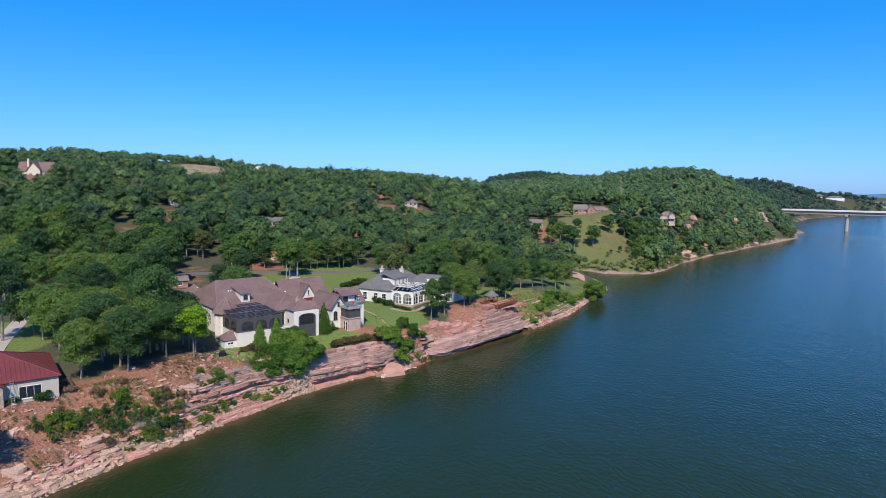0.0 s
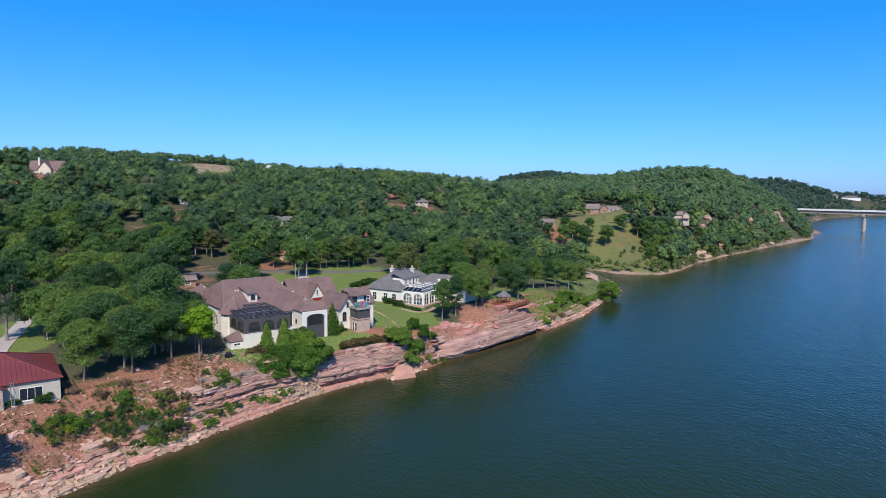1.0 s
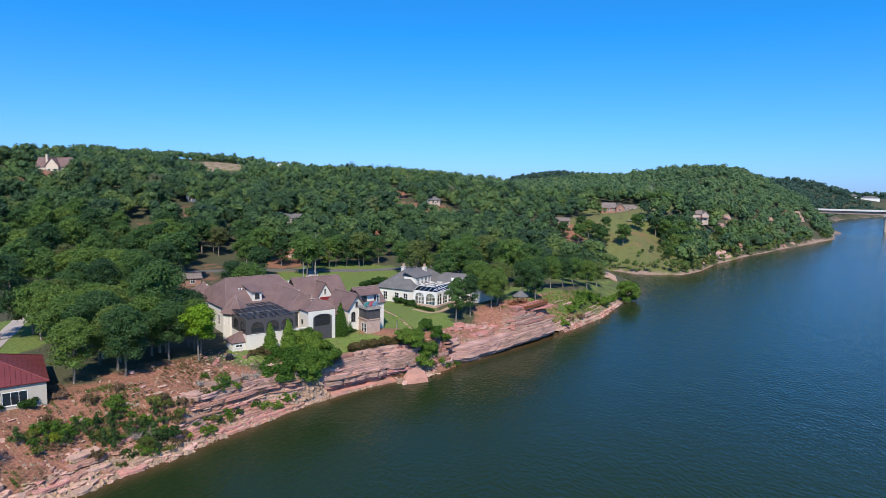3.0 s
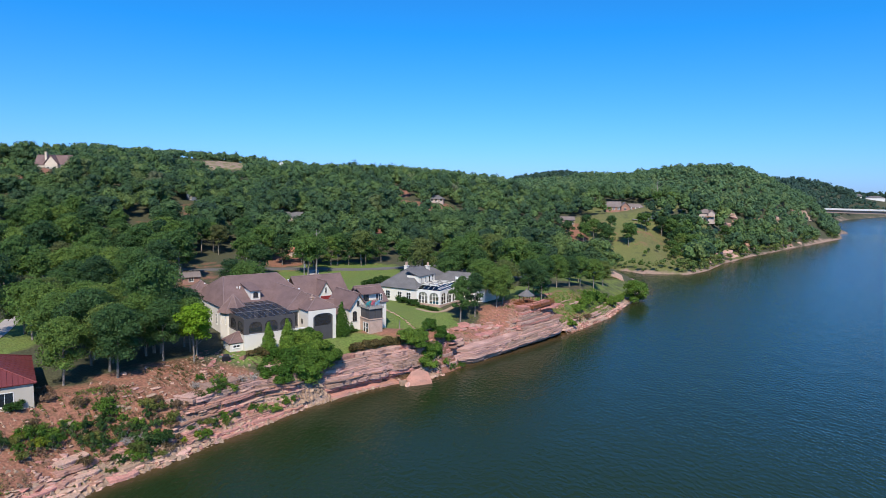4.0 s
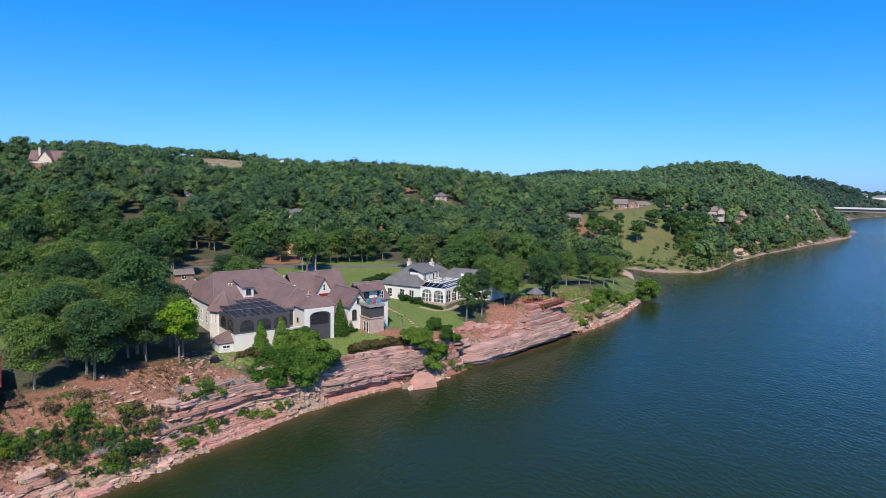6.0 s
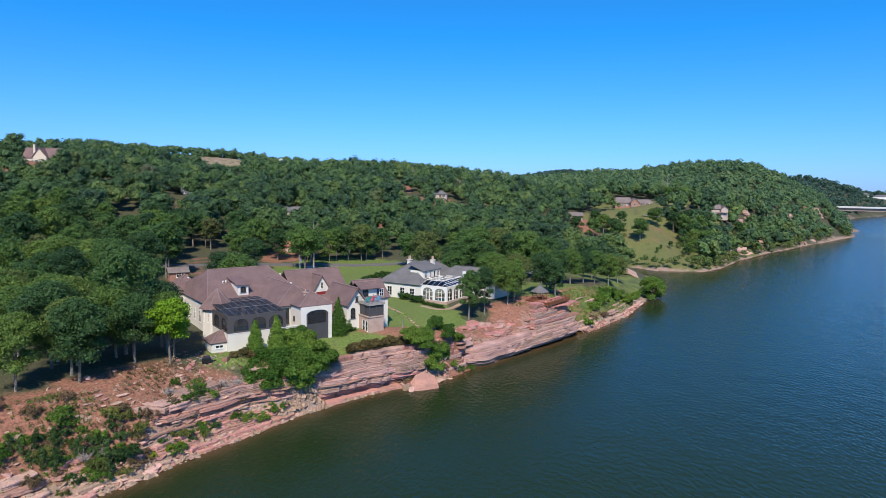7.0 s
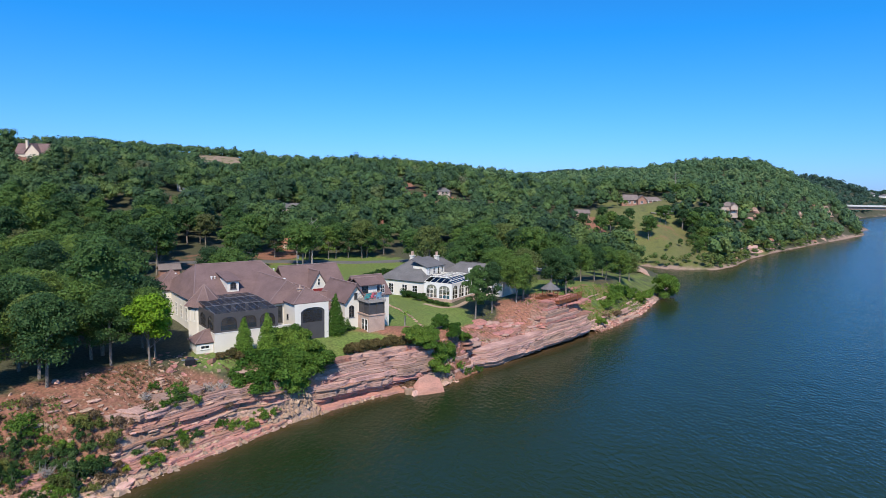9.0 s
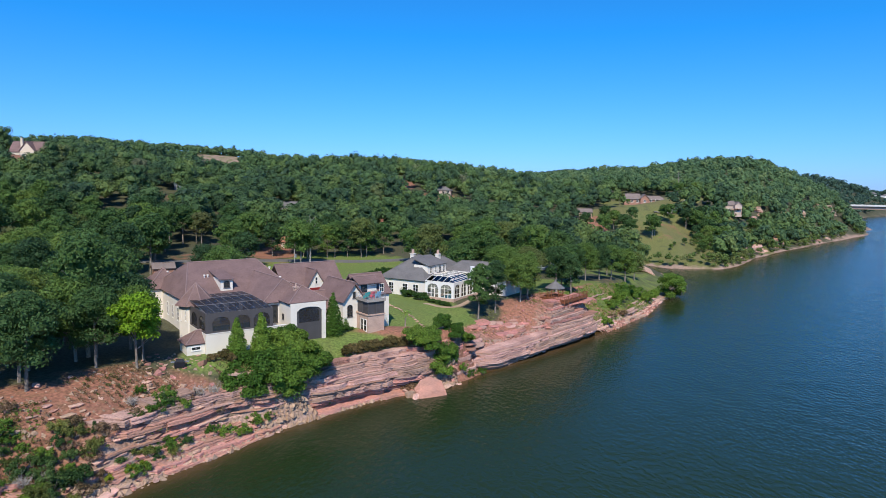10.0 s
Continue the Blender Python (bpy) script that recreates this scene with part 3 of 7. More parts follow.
def near_clear(x, y):
    """Where no big tree stands: houses, lawns, drives and the bank."""
    a, b = (x + 44.1) * 0.766 + (y - 130.2) * 0.643, (x + 44.1) * -0.643 + (y - 130.2) * 0.766
    house = (a > -7) & (a < 45) & (b > -12) & (b < 40)
    yard = (np.hypot((x + 18) / 20, (y - 168) / 26) < 1) | (np.hypot((x + 8) / 17, (y - 188) / 16) < 1) | (np.hypot((x - 15) / 9, (y - 186) / 8) < 1)
    lawn = np.hypot((x + 38) / 20, (y - 212) / 30) < 1
    strip = np.hypot((x + 107) / 9, (y - 149) / 28) < 1
    red = (np.hypot((x + 79) / 20, (y - 105) / 19) < 1) | (np.hypot((x + 92) / 8, (y - 121) / 12) < 1)
    glade = (np.hypot((x + 74) / 11, (y - 184) / 18) < 1) | (np.hypot((x + 59) / 15, (y - 207) / 21) < 1) | (np.hypot((x + 49) / 9, (y - 187) / 9) < 1)
    for gx, gy, half, reach, _ in GLADES:
        glade |= glade_radius(x, y, gx, gy, half, reach) < 1
    field = (np.hypot((x - 92) / 36, (y - 384) / 46) < 1) | (np.hypot((x - 76) / 19, (y - 366) / 26) < 1)
    homes = (np.hypot(x - 112, y - 466) < 26) | (np.hypot((x - 112) / 30, (y - 446) / 22) < 1) | (np.hypot(x - 158, y - 436) < 14) | (np.hypot((x - 160) / 11, (y - 424) / 10) < 1) | (np.hypot((x + 227) / 22, (y - 328) / 24) < 1)
    return house | yard | lawn | strip | red | glade | field | homes | before_crag(x, y)


rng = np.random.default_rng(4)
KINDS = [make_tree(11, 14.5, 4.4, LEAF, 3000, 0.225, low=0.24, n=18), make_tree(12, 13.0, 4.8, LEAF, 3000, 0.225, low=0.20, n=18), make_tree(13, 16.5, 4.2, LEAF, 3000, 0.225, low=0.28, n=18), make_tree(14, 12.0, 4.3, LEAF, 3000, 0.225, low=0.22, n=17)]
for k in KINDS:
    tagged(k, "broad green oak in full summer leaf in the wood", "tree", "trees of the wood behind the houses")


def plant(kind, x, y, scale=1.0, turn=0.0, z=None):
    t = copy_thing(kind, Matrix.Translation((x, y, h(x, y) if z is None else z)) @ Matrix.Rotation(turn, 4, 'Z') @ Matrix.Scale(scale, 4))
    t.scale = (scale,) * 3
    return t


spots = scatter(rng, -175, 60, 100, 262, 9.0)
x, y = spots.T
d = shore_distance(x, y)
seen = (x > -0.78 * (y - 5)) & (x < 0.72 * y)
keep = (d > 17) & ~near_clear(x, y) & seen
keep &= ~((y < 126) & (d < 22)) & ~((x > -4) & (d < 26))
BACK = [make_tree(15, 14.5, 4.5, LEAF, 1500, 0.33, low=0.38, n=15), make_tree(16, 13.0, 4.7, LEAF, 1500, 0.33, low=0.34, n=15), make_tree(17, 16.0, 4.2, LEAF, 1500, 0.33, low=0.42, n=15)]
for k in BACK:
    tagged(k, "tall shady green oak in full summer leaf", "tree", "trees of the wood behind the houses")
for x, y in spots[keep]:
    plant(KINDS[rng.integers(4)] if y < 200 and x > -105 else BACK[rng.integers(3)], x, y, rng.uniform(0.72, 1.18), rng.uniform(0, 6.28))
for k in KINDS + BACK:
    for o in (*k.children_recursive, k):
        bpy.data.objects.remove(o)


def woods(name, spots, kinds, scales, label, material):
    """Far woods, joined: every crown its own copy of a clump, with a tone of its own."""
    vs, fs, tones, off = [], [], [], 0
    z = height(spots[:, 0], spots[:, 1])
    stand = 0.5 + 0.5 * wave(spots[:, 0], spots[:, 1], 38, 5)
    for (x, y), zz, s, st in zip(spots, z, scales, stand):
        p, f = kinds[rng.integers(len(kinds))]
        a = rng.uniform(0, 6.28)
        c, sn = math.cos(a) * s, math.sin(a) * s
        q = np.stack([p[:, 0] * c - p[:, 1] * sn + x, p[:, 0] * sn + p[:, 1] * c + y, p[:, 2] * s * rng.uniform(0.85, 1.2) + zz], 1)
        vs.append(q)
        fs.append(f + off)
        tones.append(np.full(len(q), np.clip(0.25 * st + 0.85 * rng.random() - 0.05, 0, 1)))
        off += len(q)
    me = fast_mesh(name, np.vstack(vs), np.vstack(fs), material)
    me.attributes.new("tone", 'FLOAT', 'POINT').data.foreach_set("value", np.concatenate(tones).astype(np.float32))
    return tagged(new(name, me), label, "woods", kind="stuff")


def clump(seed, hgt, r, n, count, size, low=0.3):
    g = np.random.default_rng(seed)
    return crown_arrays(g, oak_lobes(g, hgt, r, low, n), count, size, ICO1, 0.74)


def domed(seed, hgt, r, n, count, size):
    """A far crown: a few overlapping rounded tufts on a leafy dome."""
    g = np.random.default_rng(seed)
    lobes = [(0, 0, hgt * 0.62, r * 0.72, hgt * 0.36)]
    for i in range(n):
        a, k = i * 2.4 + g.uniform(-0.4, 0.4), g.uniform(0.35, 0.75)
        s = r * g.uniform(0.36, 0.56)
        lobes.append((r * k * math.cos(a), r * k * math.sin(a), hgt * g.uniform(0.45, 0.88), s, s * g.uniform(0.7, 1.0)))
    return crown_arrays(g, lobes, count, size, ICO1, 0.72, 0.80, 1.06, 0.34)


MID = [domed(s, hh, r * 0.95, 7, 380, 0.46) for s, hh, r in ((31, 11.0, 4.2), (32, 12.5, 4.6), (33, 9.5, 3.9), (34, 11.5, 4.9), (35, 13.5, 4.0))]
MIDFAR = [domed(s, hh * 0.86, r * 1.08, 4, 60, 0.68) for s, hh, r in ((36, 9.5, 3.7), (37, 11, 3.9), (38, 8, 3.5), (39, 10.5, 4.3), (40, 12, 3.3))]
FAR = [domed(s, hh, r * 1.12, 2, 23, 0.94) for s, hh, r in ((41, 7.0, 3.1), (42, 8.4, 3.0), (43, 6.2, 3.3), (44, 7.6, 3.6))]
spots = scatter(rng, -420, 420, 255, 345, 6.4)
x, y = spots.T
d = shore_distance(x, y)
keep = (d > 14) & ~near_clear(x, y) & (x > -0.85 * y) & (x < 0.7 * y) & ~((y < 262) & (x < 60) & (x > -175)) & (rng.random(len(x)) < 0.94)
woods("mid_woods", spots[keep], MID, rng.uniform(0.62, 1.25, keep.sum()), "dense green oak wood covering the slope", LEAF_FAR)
spots = scatter(rng, -440, 420, 345, 505, 5.7)
x, y = spots.T
d = shore_distance(x, y)
keep = (d > 3) & ~near_clear(x, y) & (x > -0.85 * y) & (x < 0.7 * y) & (rng.random(len(x)) < 0.94)
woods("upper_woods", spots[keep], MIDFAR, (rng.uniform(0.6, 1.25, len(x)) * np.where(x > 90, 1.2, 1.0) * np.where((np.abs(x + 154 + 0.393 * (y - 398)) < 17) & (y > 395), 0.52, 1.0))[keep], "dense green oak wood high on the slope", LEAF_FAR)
spots = scatter(rng, -700, 700, 505, 1000, 5.4)
x, y = spots.T
d = shore_distance(x, y)
pasture = (np.hypot((x + 238) / 23, (y - 600) / 32) < 1) | (np.hypot((x + 185) / 10, (y - 606) / 20) < 1)
keep = (d > 1.5) & (x > -0.8 * y) & (x < 0.66 * y) & ~pasture & ~before_crag(x, y) & (np.hypot(x, y) < 708 + 130 * (x > 130) + 45 * (np.abs(x + 235) < 60)) & (rng.random(len(x)) < 0.92)
low_front = np.where((np.abs(x + 225) < 48) & (y < 612) & (y > 520), 0.55, 1.0)
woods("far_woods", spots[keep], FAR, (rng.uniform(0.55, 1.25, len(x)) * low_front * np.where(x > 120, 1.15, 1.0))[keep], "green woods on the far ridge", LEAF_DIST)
spots = scatter(rng, 100, 1500, 1000, 2300, 17.0)
x, y = spots.T
keep = (shore_distance(x, y) > 6) & (((x < 0.72 * y) & (x > 0.44 * y) & (y < 1750) & (np.hypot(x - 935, y - 1510) > 60) & (np.hypot(x - 1062, y - 1585) > 45) & (np.hypot(x - 1115, y - 1555) > 40)) | ((y > 1950) & (x > 150) & (x < 520)))
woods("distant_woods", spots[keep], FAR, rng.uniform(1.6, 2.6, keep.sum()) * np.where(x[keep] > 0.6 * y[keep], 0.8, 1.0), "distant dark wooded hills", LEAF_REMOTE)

BRUSH = [clump(s, 4.0, 2.0, 3, 60, 0.36, 0.1) for s in (51, 52, 53)]
spots = scatter(rng, 40, 430, 320, 760, 3.6)
x, y = spots.T
d = shore_distance(x, y)
keep = (d > 0.6) & (d < 13) & ~(near_clear(x, y) & (d > 5)) & ~(before_crag(x, y) & (rng.random(len(x)) < 0.8)) & ((x > 110) | (d > 2)) & (wave(x, y, 13, 2) + d * 0.2 > -0.3) & (rng.random(len(x)) < 0.8)
woods("shore_brush", spots[keep], BRUSH, rng.uniform(0.6, 1.5, keep.sum()), "green brush along the far bank", forest_mat("bank_leaf", [(0.0, (0.075, 0.130, 0.045)), (0.5, (0.125, 0.190, 0.052)), (1.0, (0.185, 0.215, 0.075))], True))

# far hills across the lake, the blue haze of distance put into their colour
xs = np.linspace(300, 4600, 90)
crest = 60 + 26 * np.sin(xs / 520 + 0.6) + 12 * np.sin(xs / 190) + 5 * np.sin(xs / 70)
verts, faces = [], []
for i, (x, c) in enumerate(zip(xs, crest)):
    verts += [(x, 4300, -4), (x, 4320, c * 0.6), (x, 4420, c)]
    if i:
        a, b = 3 * i - 3, 3 * i
        faces += [(a, b, b + 1, a + 1), (a + 1, b + 1, b + 2, a + 2)]
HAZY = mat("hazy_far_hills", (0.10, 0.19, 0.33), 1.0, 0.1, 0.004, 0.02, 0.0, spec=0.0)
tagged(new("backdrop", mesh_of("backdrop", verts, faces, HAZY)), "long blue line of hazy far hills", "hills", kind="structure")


# ---- building helpers ----
def frame_of(x, y, z, degrees):
    return Matrix.Translation((x, y, z)) @ Matrix.Rotation(radians(degrees), 4, 'Z')


def roof(parent, x0, x1, y0, y1, z0, z1, ends=(1, 1), over=0.45, thick=0.22, along='x', inset=None, material=None, cap=None, label=""):
    """A hipped (1) or gabled (0) roof: each slope is a mesh of its own, with a ridge cap."""
    x0, x1, y0, y1 = x0 - over, x1 + over, y0 - over, y1 + over
    if along == 'y':
        half = (x1 - x0) / 2 if inset is None else inset
        xm = (x0 + x1) / 2
        a, b = (xm, y0 + half * ends[0], z1), (xm, y1 - half * ends[1], z1)
        quads = [[(x0, y1, z0), (x0, y0, z0), a, b], [(x1, y0, z0), (x1, y1, z0), b, a]]
        tris = [[(x0, y0, z0), (x1, y0, z0), a], [(x1, y1, z0), (x0, y1, z0), b]]
        hips = [[(x0, y0, z0), (x1, y0, z0)], [(x0, y1, z0), (x1, y1, z0)]]
    else:
        half = (y1 - y0) / 2 if inset is None else inset
        ym = (y0 + y1) / 2
        a, b = (x0 + half * ends[0], ym, z1), (x1 - half * ends[1], ym, z1)
        quads = [[(x0, y0, z0), (x1, y0, z0), b, a], [(x1, y1, z0), (x0, y1, z0), a, b]]
        tris = [[(x0, y1, z0), (x0, y0, z0), a], [(x1, y0, z0), (x1, y1, z0), b]]
        hips = [[(x0, y0, z0), (x0, y1, z0)], [(x1, y0, z0), (x1, y1, z0)]]
    for q in quads + [t for t, e in zip(tris, ends) if e]:
        bm = bmesh.new()
        slab(bm, q, thick)
        part("roof", bm, material, parent, label)
    bm = bmesh.new()
    tube(bm, a, b, 0.13, n=5)
    for e, top, feet in zip(ends, (a, b), hips):
        if e:
            for f in feet:
                tube(bm, top, f, 0.12, n=5)
    part("ridge_cap", bm, cap or material, parent)


def gable_end(bm, p0, p1, z0, z1, inward, thick=0.25):
    """A triangular wall from p0 to p1 at z0 with its apex at z1."""
    mid = ((p0[0] + p1[0]) / 2, (p0[1] + p1[1]) / 2, z1)
    a = [(p0[0], p0[1], z0), (p1[0], p1[1], z0), mid]
    b = [(p[0] + inward[0] * thick, p[1] + inward[1] * thick, p[2]) for p in a]
    va, vb = [bm.verts.new(p) for p in a], [bm.verts.new(p) for p in b]
    bm.faces.new(va)
    bm.faces.new(vb[::-1])
    for i in range(3):
        j = (i + 1) % 3
        bm.faces.new((va[i], vb[i], vb[j], va[j]))
    return bm


def prism(bm, quad, y0, y1):
    lo, hi = [bm.verts.new((p[0], y0, p[1])) for p in quad], [bm.verts.new((p[0], y1, p[1])) for p in quad]
    bm.faces.new(lo)
    bm.faces.new(hi[::-1])
    for i in range(len(quad)):
        j = (i + 1) % len(quad)
        bm.faces.new((lo[j], lo[i], hi[i], hi[j]))


def arch_wall(x0, x1, z0, z1, y0, y1, holes, m=None, n=8):
    """A wall along x with arched openings (xa, xb, sill, spring, crown)."""
    bm = bmesh.new()
    at = x0
    for xa, xb, za, zs, zt in sorted(holes):
        if xa > at:
            box(bm, at, xa, y0, y1, z0, z1)
        if za > z0:
            box(bm, xa, xb, y0, y1, z0, za)
        xm, half = (xa + xb) / 2, (xb - xa) / 2
        arc = lambda x: zs + (zt - zs) * math.sqrt(max(0, 1 - ((x - xm) / half) ** 2))
        for i in range(n):
            p, q = xa + (xb - xa) * i / n, xa + (xb - xa) * (i + 1) / n
            prism(bm, [(p, arc(p)), (q, arc(q)), (q, z1), (p, z1)], y0, y1)
        at = xb
    if at < x1:
        box(bm, at, x1, y0, y1, z0, z1)
    bmesh.ops.recalc_face_normals(bm, faces=bm.faces)
    if m is not None:
        bmesh.ops.transform(bm, matrix=m, verts=bm.verts)
    return bm


FRONT, LEFT, RIGHT, BACK = 0, -90, 90, 180


def window(parent, x, y, z, w, hh, face=FRONT, nx=2, nz=2, material=None, name="window", arch=0.0, glass=None):
    """A window on a wall: frame with glazing bars, a sill and the glass as its own pane. face: the way it looks."""
    m = Matrix.Translation((x, y, z)) @ Matrix.Rotation(radians(face), 4, 'Z')
    f, dp = 0.09, 0.06
    arc = [(math.cos(math.pi * i / 6), math.sin(math.pi * i / 6)) for i in range(1, 6)] if arch else []
    inner = [(-w / 2, 0), (w / 2, 0), (w / 2, hh)] + [(c * w / 2, hh + s_ * arch) for c, s_ in arc] + [(-w / 2, hh)]
    outer = [(-w / 2 - f, -f), (w / 2 + f, -f), (w / 2 + f, hh + (0 if arch else f))] + [(c * (w / 2 + f), hh + s_ * (arch + f)) for c, s_ in arc] + [(-w / 2 - f, hh + (0 if arch else f))]
    bm = bmesh.new()
    rings = [[bm.verts.new((p[0], y_, p[1])) for p in ring] for ring, y_ in ((inner, -dp), (outer, -dp), (outer, 0.02), (inner, 0.02))]
    for r0, r1 in zip(rings, rings[1:] + rings[:1]):
        for i in range(len(inner)):
            j = (i + 1) % len(inner)
            bm.faces.new((r0[i], r0[j], r1[j], r1[i]))
    bmesh.ops.recalc_face_normals(bm, faces=bm.faces)
    bmesh.ops.transform(bm, matrix=m, verts=bm.verts)
    ob = part(name, bm, material or TRIM, parent)
    pieces = [("sill", (-w / 2 - 0.15, w / 2 + 0.15, -dp - 0.06, 0.02, -f - 0.08, -f))]
    pieces += [("glazing_bar", (-w / 2 + w * i / nx - 0.03, -w / 2 + w * i / nx + 0.03, -0.05, 0.02, 0, hh + 0.85 * arch)) for i in range(1, nx)]
    pieces += [("glazing_bar", (-w / 2, w / 2, -0.045, 0.02, hh * i / nz - 0.025, hh * i / nz + 0.025)) for i in range(1, nz)]
    for kind, dims in pieces:
        bm = boxes(dims)
        bmesh.ops.transform(bm, matrix=m, verts=bm.verts)
        part(kind, bm, material or TRIM, ob)
    bm = bmesh.new()
    pts = [(-w / 2, 0), (w / 2, 0), (w / 2, hh)] + ([(math.cos(math.pi * i / 6) * w / 2, hh + math.sin(math.pi * i / 6) * arch) for i in range(1, 6)] if arch else []) + [(-w / 2, hh)]
    prism(bm, pts, -0.015, 0.03)
    bmesh.ops.recalc_face_normals(bm, faces=bm.faces)
    bmesh.ops.transform(bm, matrix=m, verts=bm.verts)
    part("pane", bm, glass or GLASS, ob)
    return ob


def clear_glass():
    m = bpy.data.materials.new("clear_glazing")
    m.use_nodes = True
    n, l = m.node_tree.nodes, m.node_tree.links
    tr, gl, ms, fr = n.new("ShaderNodeBsdfTransparent"), n.new("ShaderNodeBsdfGlossy"), n.new("ShaderNodeMixShader"), n.new("ShaderNodeFresnel")
    tr.inputs[0].default_value = (0.62, 0.68, 0.72, 1)
    gl.inputs["Roughness"].default_value = 0.03
    fr.inputs[0].default_value = 1.6
    l.new(fr.outputs[0], ms.inputs[0])
    l.new(tr.outputs[0], ms.inputs[1])
    l.new(gl.outputs[0], ms.inputs[2])
    l.new(ms.outputs[0], n["Material Output"].inputs[0])
    return m


def screen_mesh():
    m = bpy.data.materials.new("insect_mesh")
    m.use_nodes = True
    n, l = m.node_tree.nodes, m.node_tree.links
    tr, ms = n.new("ShaderNodeBsdfTransparent"), n.new("ShaderNodeMixShader")
    b = n["Principled BSDF"]
    b.inputs["Base Color"].default_value = (0.03, 0.03, 0.034, 1)
    b.inputs["Roughness"].default_value = 0.6
    ms.inputs[0].default_value = 0.58
    l.new(tr.outputs[0], ms.inputs[1])
    l.new(b.outputs[0], ms.inputs[2])
    l.new(ms.outputs[0], n["Material Output"].inputs[0])
    return m


RIBS = mat("grey_rib", (0.20, 0.19, 0.20), 0.5, 0.1)
CLEAR, MESH = clear_glass(), screen_mesh()
CAP = mat("ridge_shingle", (0.25, 0.175, 0.165), 0.85, 0.15, 1, 6, 0.3)
POOL = mat("pool_water", (0.03, 0.30, 0.45), 0.08, 0.1, 0.5, 3, 0.2)
PAVE = mat("pool_paving", (0.5, 0.45, 0.4), 0.8, 0.1, 0.6, 8, 0.2)

# ---- the large stucco house on the bluff ----
house = empty("house", frame_of(-44.1, 130.2, 0, 40), "large white stucco house with brown hip roofs and screened pool", "house")
E1 = 15.2
S = dict(material=SHINGLE, cap=CAP, parent=house)
for dims in ((1.0, 20, 13.6, 35.4, 8, E1 - 0.1), (-1.4, 5.4, 30.4, 37.4, 8, E1 - 0.1), (0.6, 5.0, 9.5, 13.6, 8, E1 - 0.1), (20, 24.5, 8, 14, 8, 13), (29, 34.6, 4, 11, 8, 15)):
    part("wall", boxes(dims), STUCCO, house)
part("wall", boxes((23, 36, 25, 34, 8, 14)), STUCCO, house)
part("wall", gable_end(gable_end(boxes((24.5, 29, 3.2, 13, 8, 14.4)), (24.5, 3.2), (29, 3.2), 14.4, 17.4, (0, 1)), (24.5, 13), (29, 13), 14.4, 17.4, (0, -1)), STUCCO, house)
part("wall", gable_end(bmesh.new(), (34.6, 4), (34.6, 11), 15, 18.2, (-1, 0)), STUCCO, house)
part("wall", gable_end(bmesh.new(), (36, 25), (36, 34), 14, 18.3, (-1, 0)), STUCCO, house)
roof(x0=1.0, x1=20, y0=13.6, y1=35.4, z0=E1, z1=20.5, inset=3.6, **S)
roof(x0=-1.4, x1=5.4, y0=30.4, y1=37.4, z0=E1, z1=18.7, **S)
roof(x0=10.9, x1=19.2, y0=5.2, y1=25, z0=E1 + 0.01, z1=18.75, ends=(1, 0), along='y', inset=2.4, **S)
roof(x0=13.7, x1=20.0, y0=1.0, y1=12, z0=E1 + 0.35, z1=17.9, ends=(1, 0), along='y', inset=3.0, **S)
part("wall", boxes((11.0, 13.7, 5.4, 9.2, 8, E1 - 0.1)), STUCCO, house)
window(house, 12.2, 5.4, 11.7, 2.2, 2.9, nx=2, nz=2, material=BRONZE)
part("wall", boxes((12.6, 19.6, 9, 13.6, 8, E1 - 0.1)), STUCCO, house)
roof(x0=23, x1=36, y0=25, y1=34, z0=14, z1=18.5, ends=(0, 0), **S)
roof(x0=24.5, x1=29, y0=3.0, y1=13, z0=14.3, z1=17.7, ends=(0, 0), along='y', over=0.35, **S)
roof(x0=28.4, x1=34.6, y0=4, y1=11, z0=15, z1=18.5, ends=(0, 0), **S)
roof(x0=19.6, x1=25, y0=7.5, y1=15, z0=12.6, z1=15.4, ends=(0, 0), **S)
# garage gable with a red door
part("wall", gable_end(boxes((27.3, 31.2, 23.6, 25, 8, 14.2)), (27.3, 23.6), (31.2, 23.6), 14.2, 17.4, (0, 1)), STUCCO, house)
roof(x0=27.3, x1=31.2, y0=23.6, y1=30, z0=14.1, z1=17.7, ends=(0, 0), along='y', over=0.3, **S)
window(house, 29.25, 23.6, 14.7, 0.4, 1.3, nx=1, material=STUCCO)
gd = part("garage_door", boxes(*[(27.8, 30.7, 23.45, 23.56, 10.6 + 0.42 * i, 10.98 + 0.42 * i) for i in range(8)]), RED_DOOR, house, "red panelled garage door")
# corner turret
bm = bmesh.new()
bmesh.ops.create_cone(bm, cap_ends=True, segments=8, radius1=2.7, radius2=2.7, depth=7.2, matrix=Matrix.Translation((1.7, 10.8, 11.6)))
part("turret", bm, STUCCO, house)
bm = bmesh.new()
bmesh.ops.create_cone(bm, cap_ends=True, segments=8, radius1=3.3, radius2=0.05, depth=3.5, matrix=Matrix.Translation((1.7, 10.8, E1 + 1.75)))
part("turret_roof", bm, SHINGLE, house)
bm = bmesh.new()
for k in range(8):
    a = k * math.pi / 4
    tube(bm, (1.7, 10.8, E1 + 3.5), (1.7 + 3.3 * math.cos(a), 10.8 + 3.3 * math.sin(a), E1 + 0.03), 0.09, n=4)
part("ridge_cap", bm, CAP, house)
for k in range(8):
    a = math.pi / 8 + k * math.pi / 4
    if math.sin(a) < 0.5:
        r = 2.7 * math.cos(math.pi / 8) + 0.02
        window(house, 1.7 + r * math.cos(a - math.pi / 8), 10.8 + r * math.sin(a - math.pi / 8), 12.9, 0.9, 1.6, math.degrees(a - math.pi / 8) + 90, 2, 2)
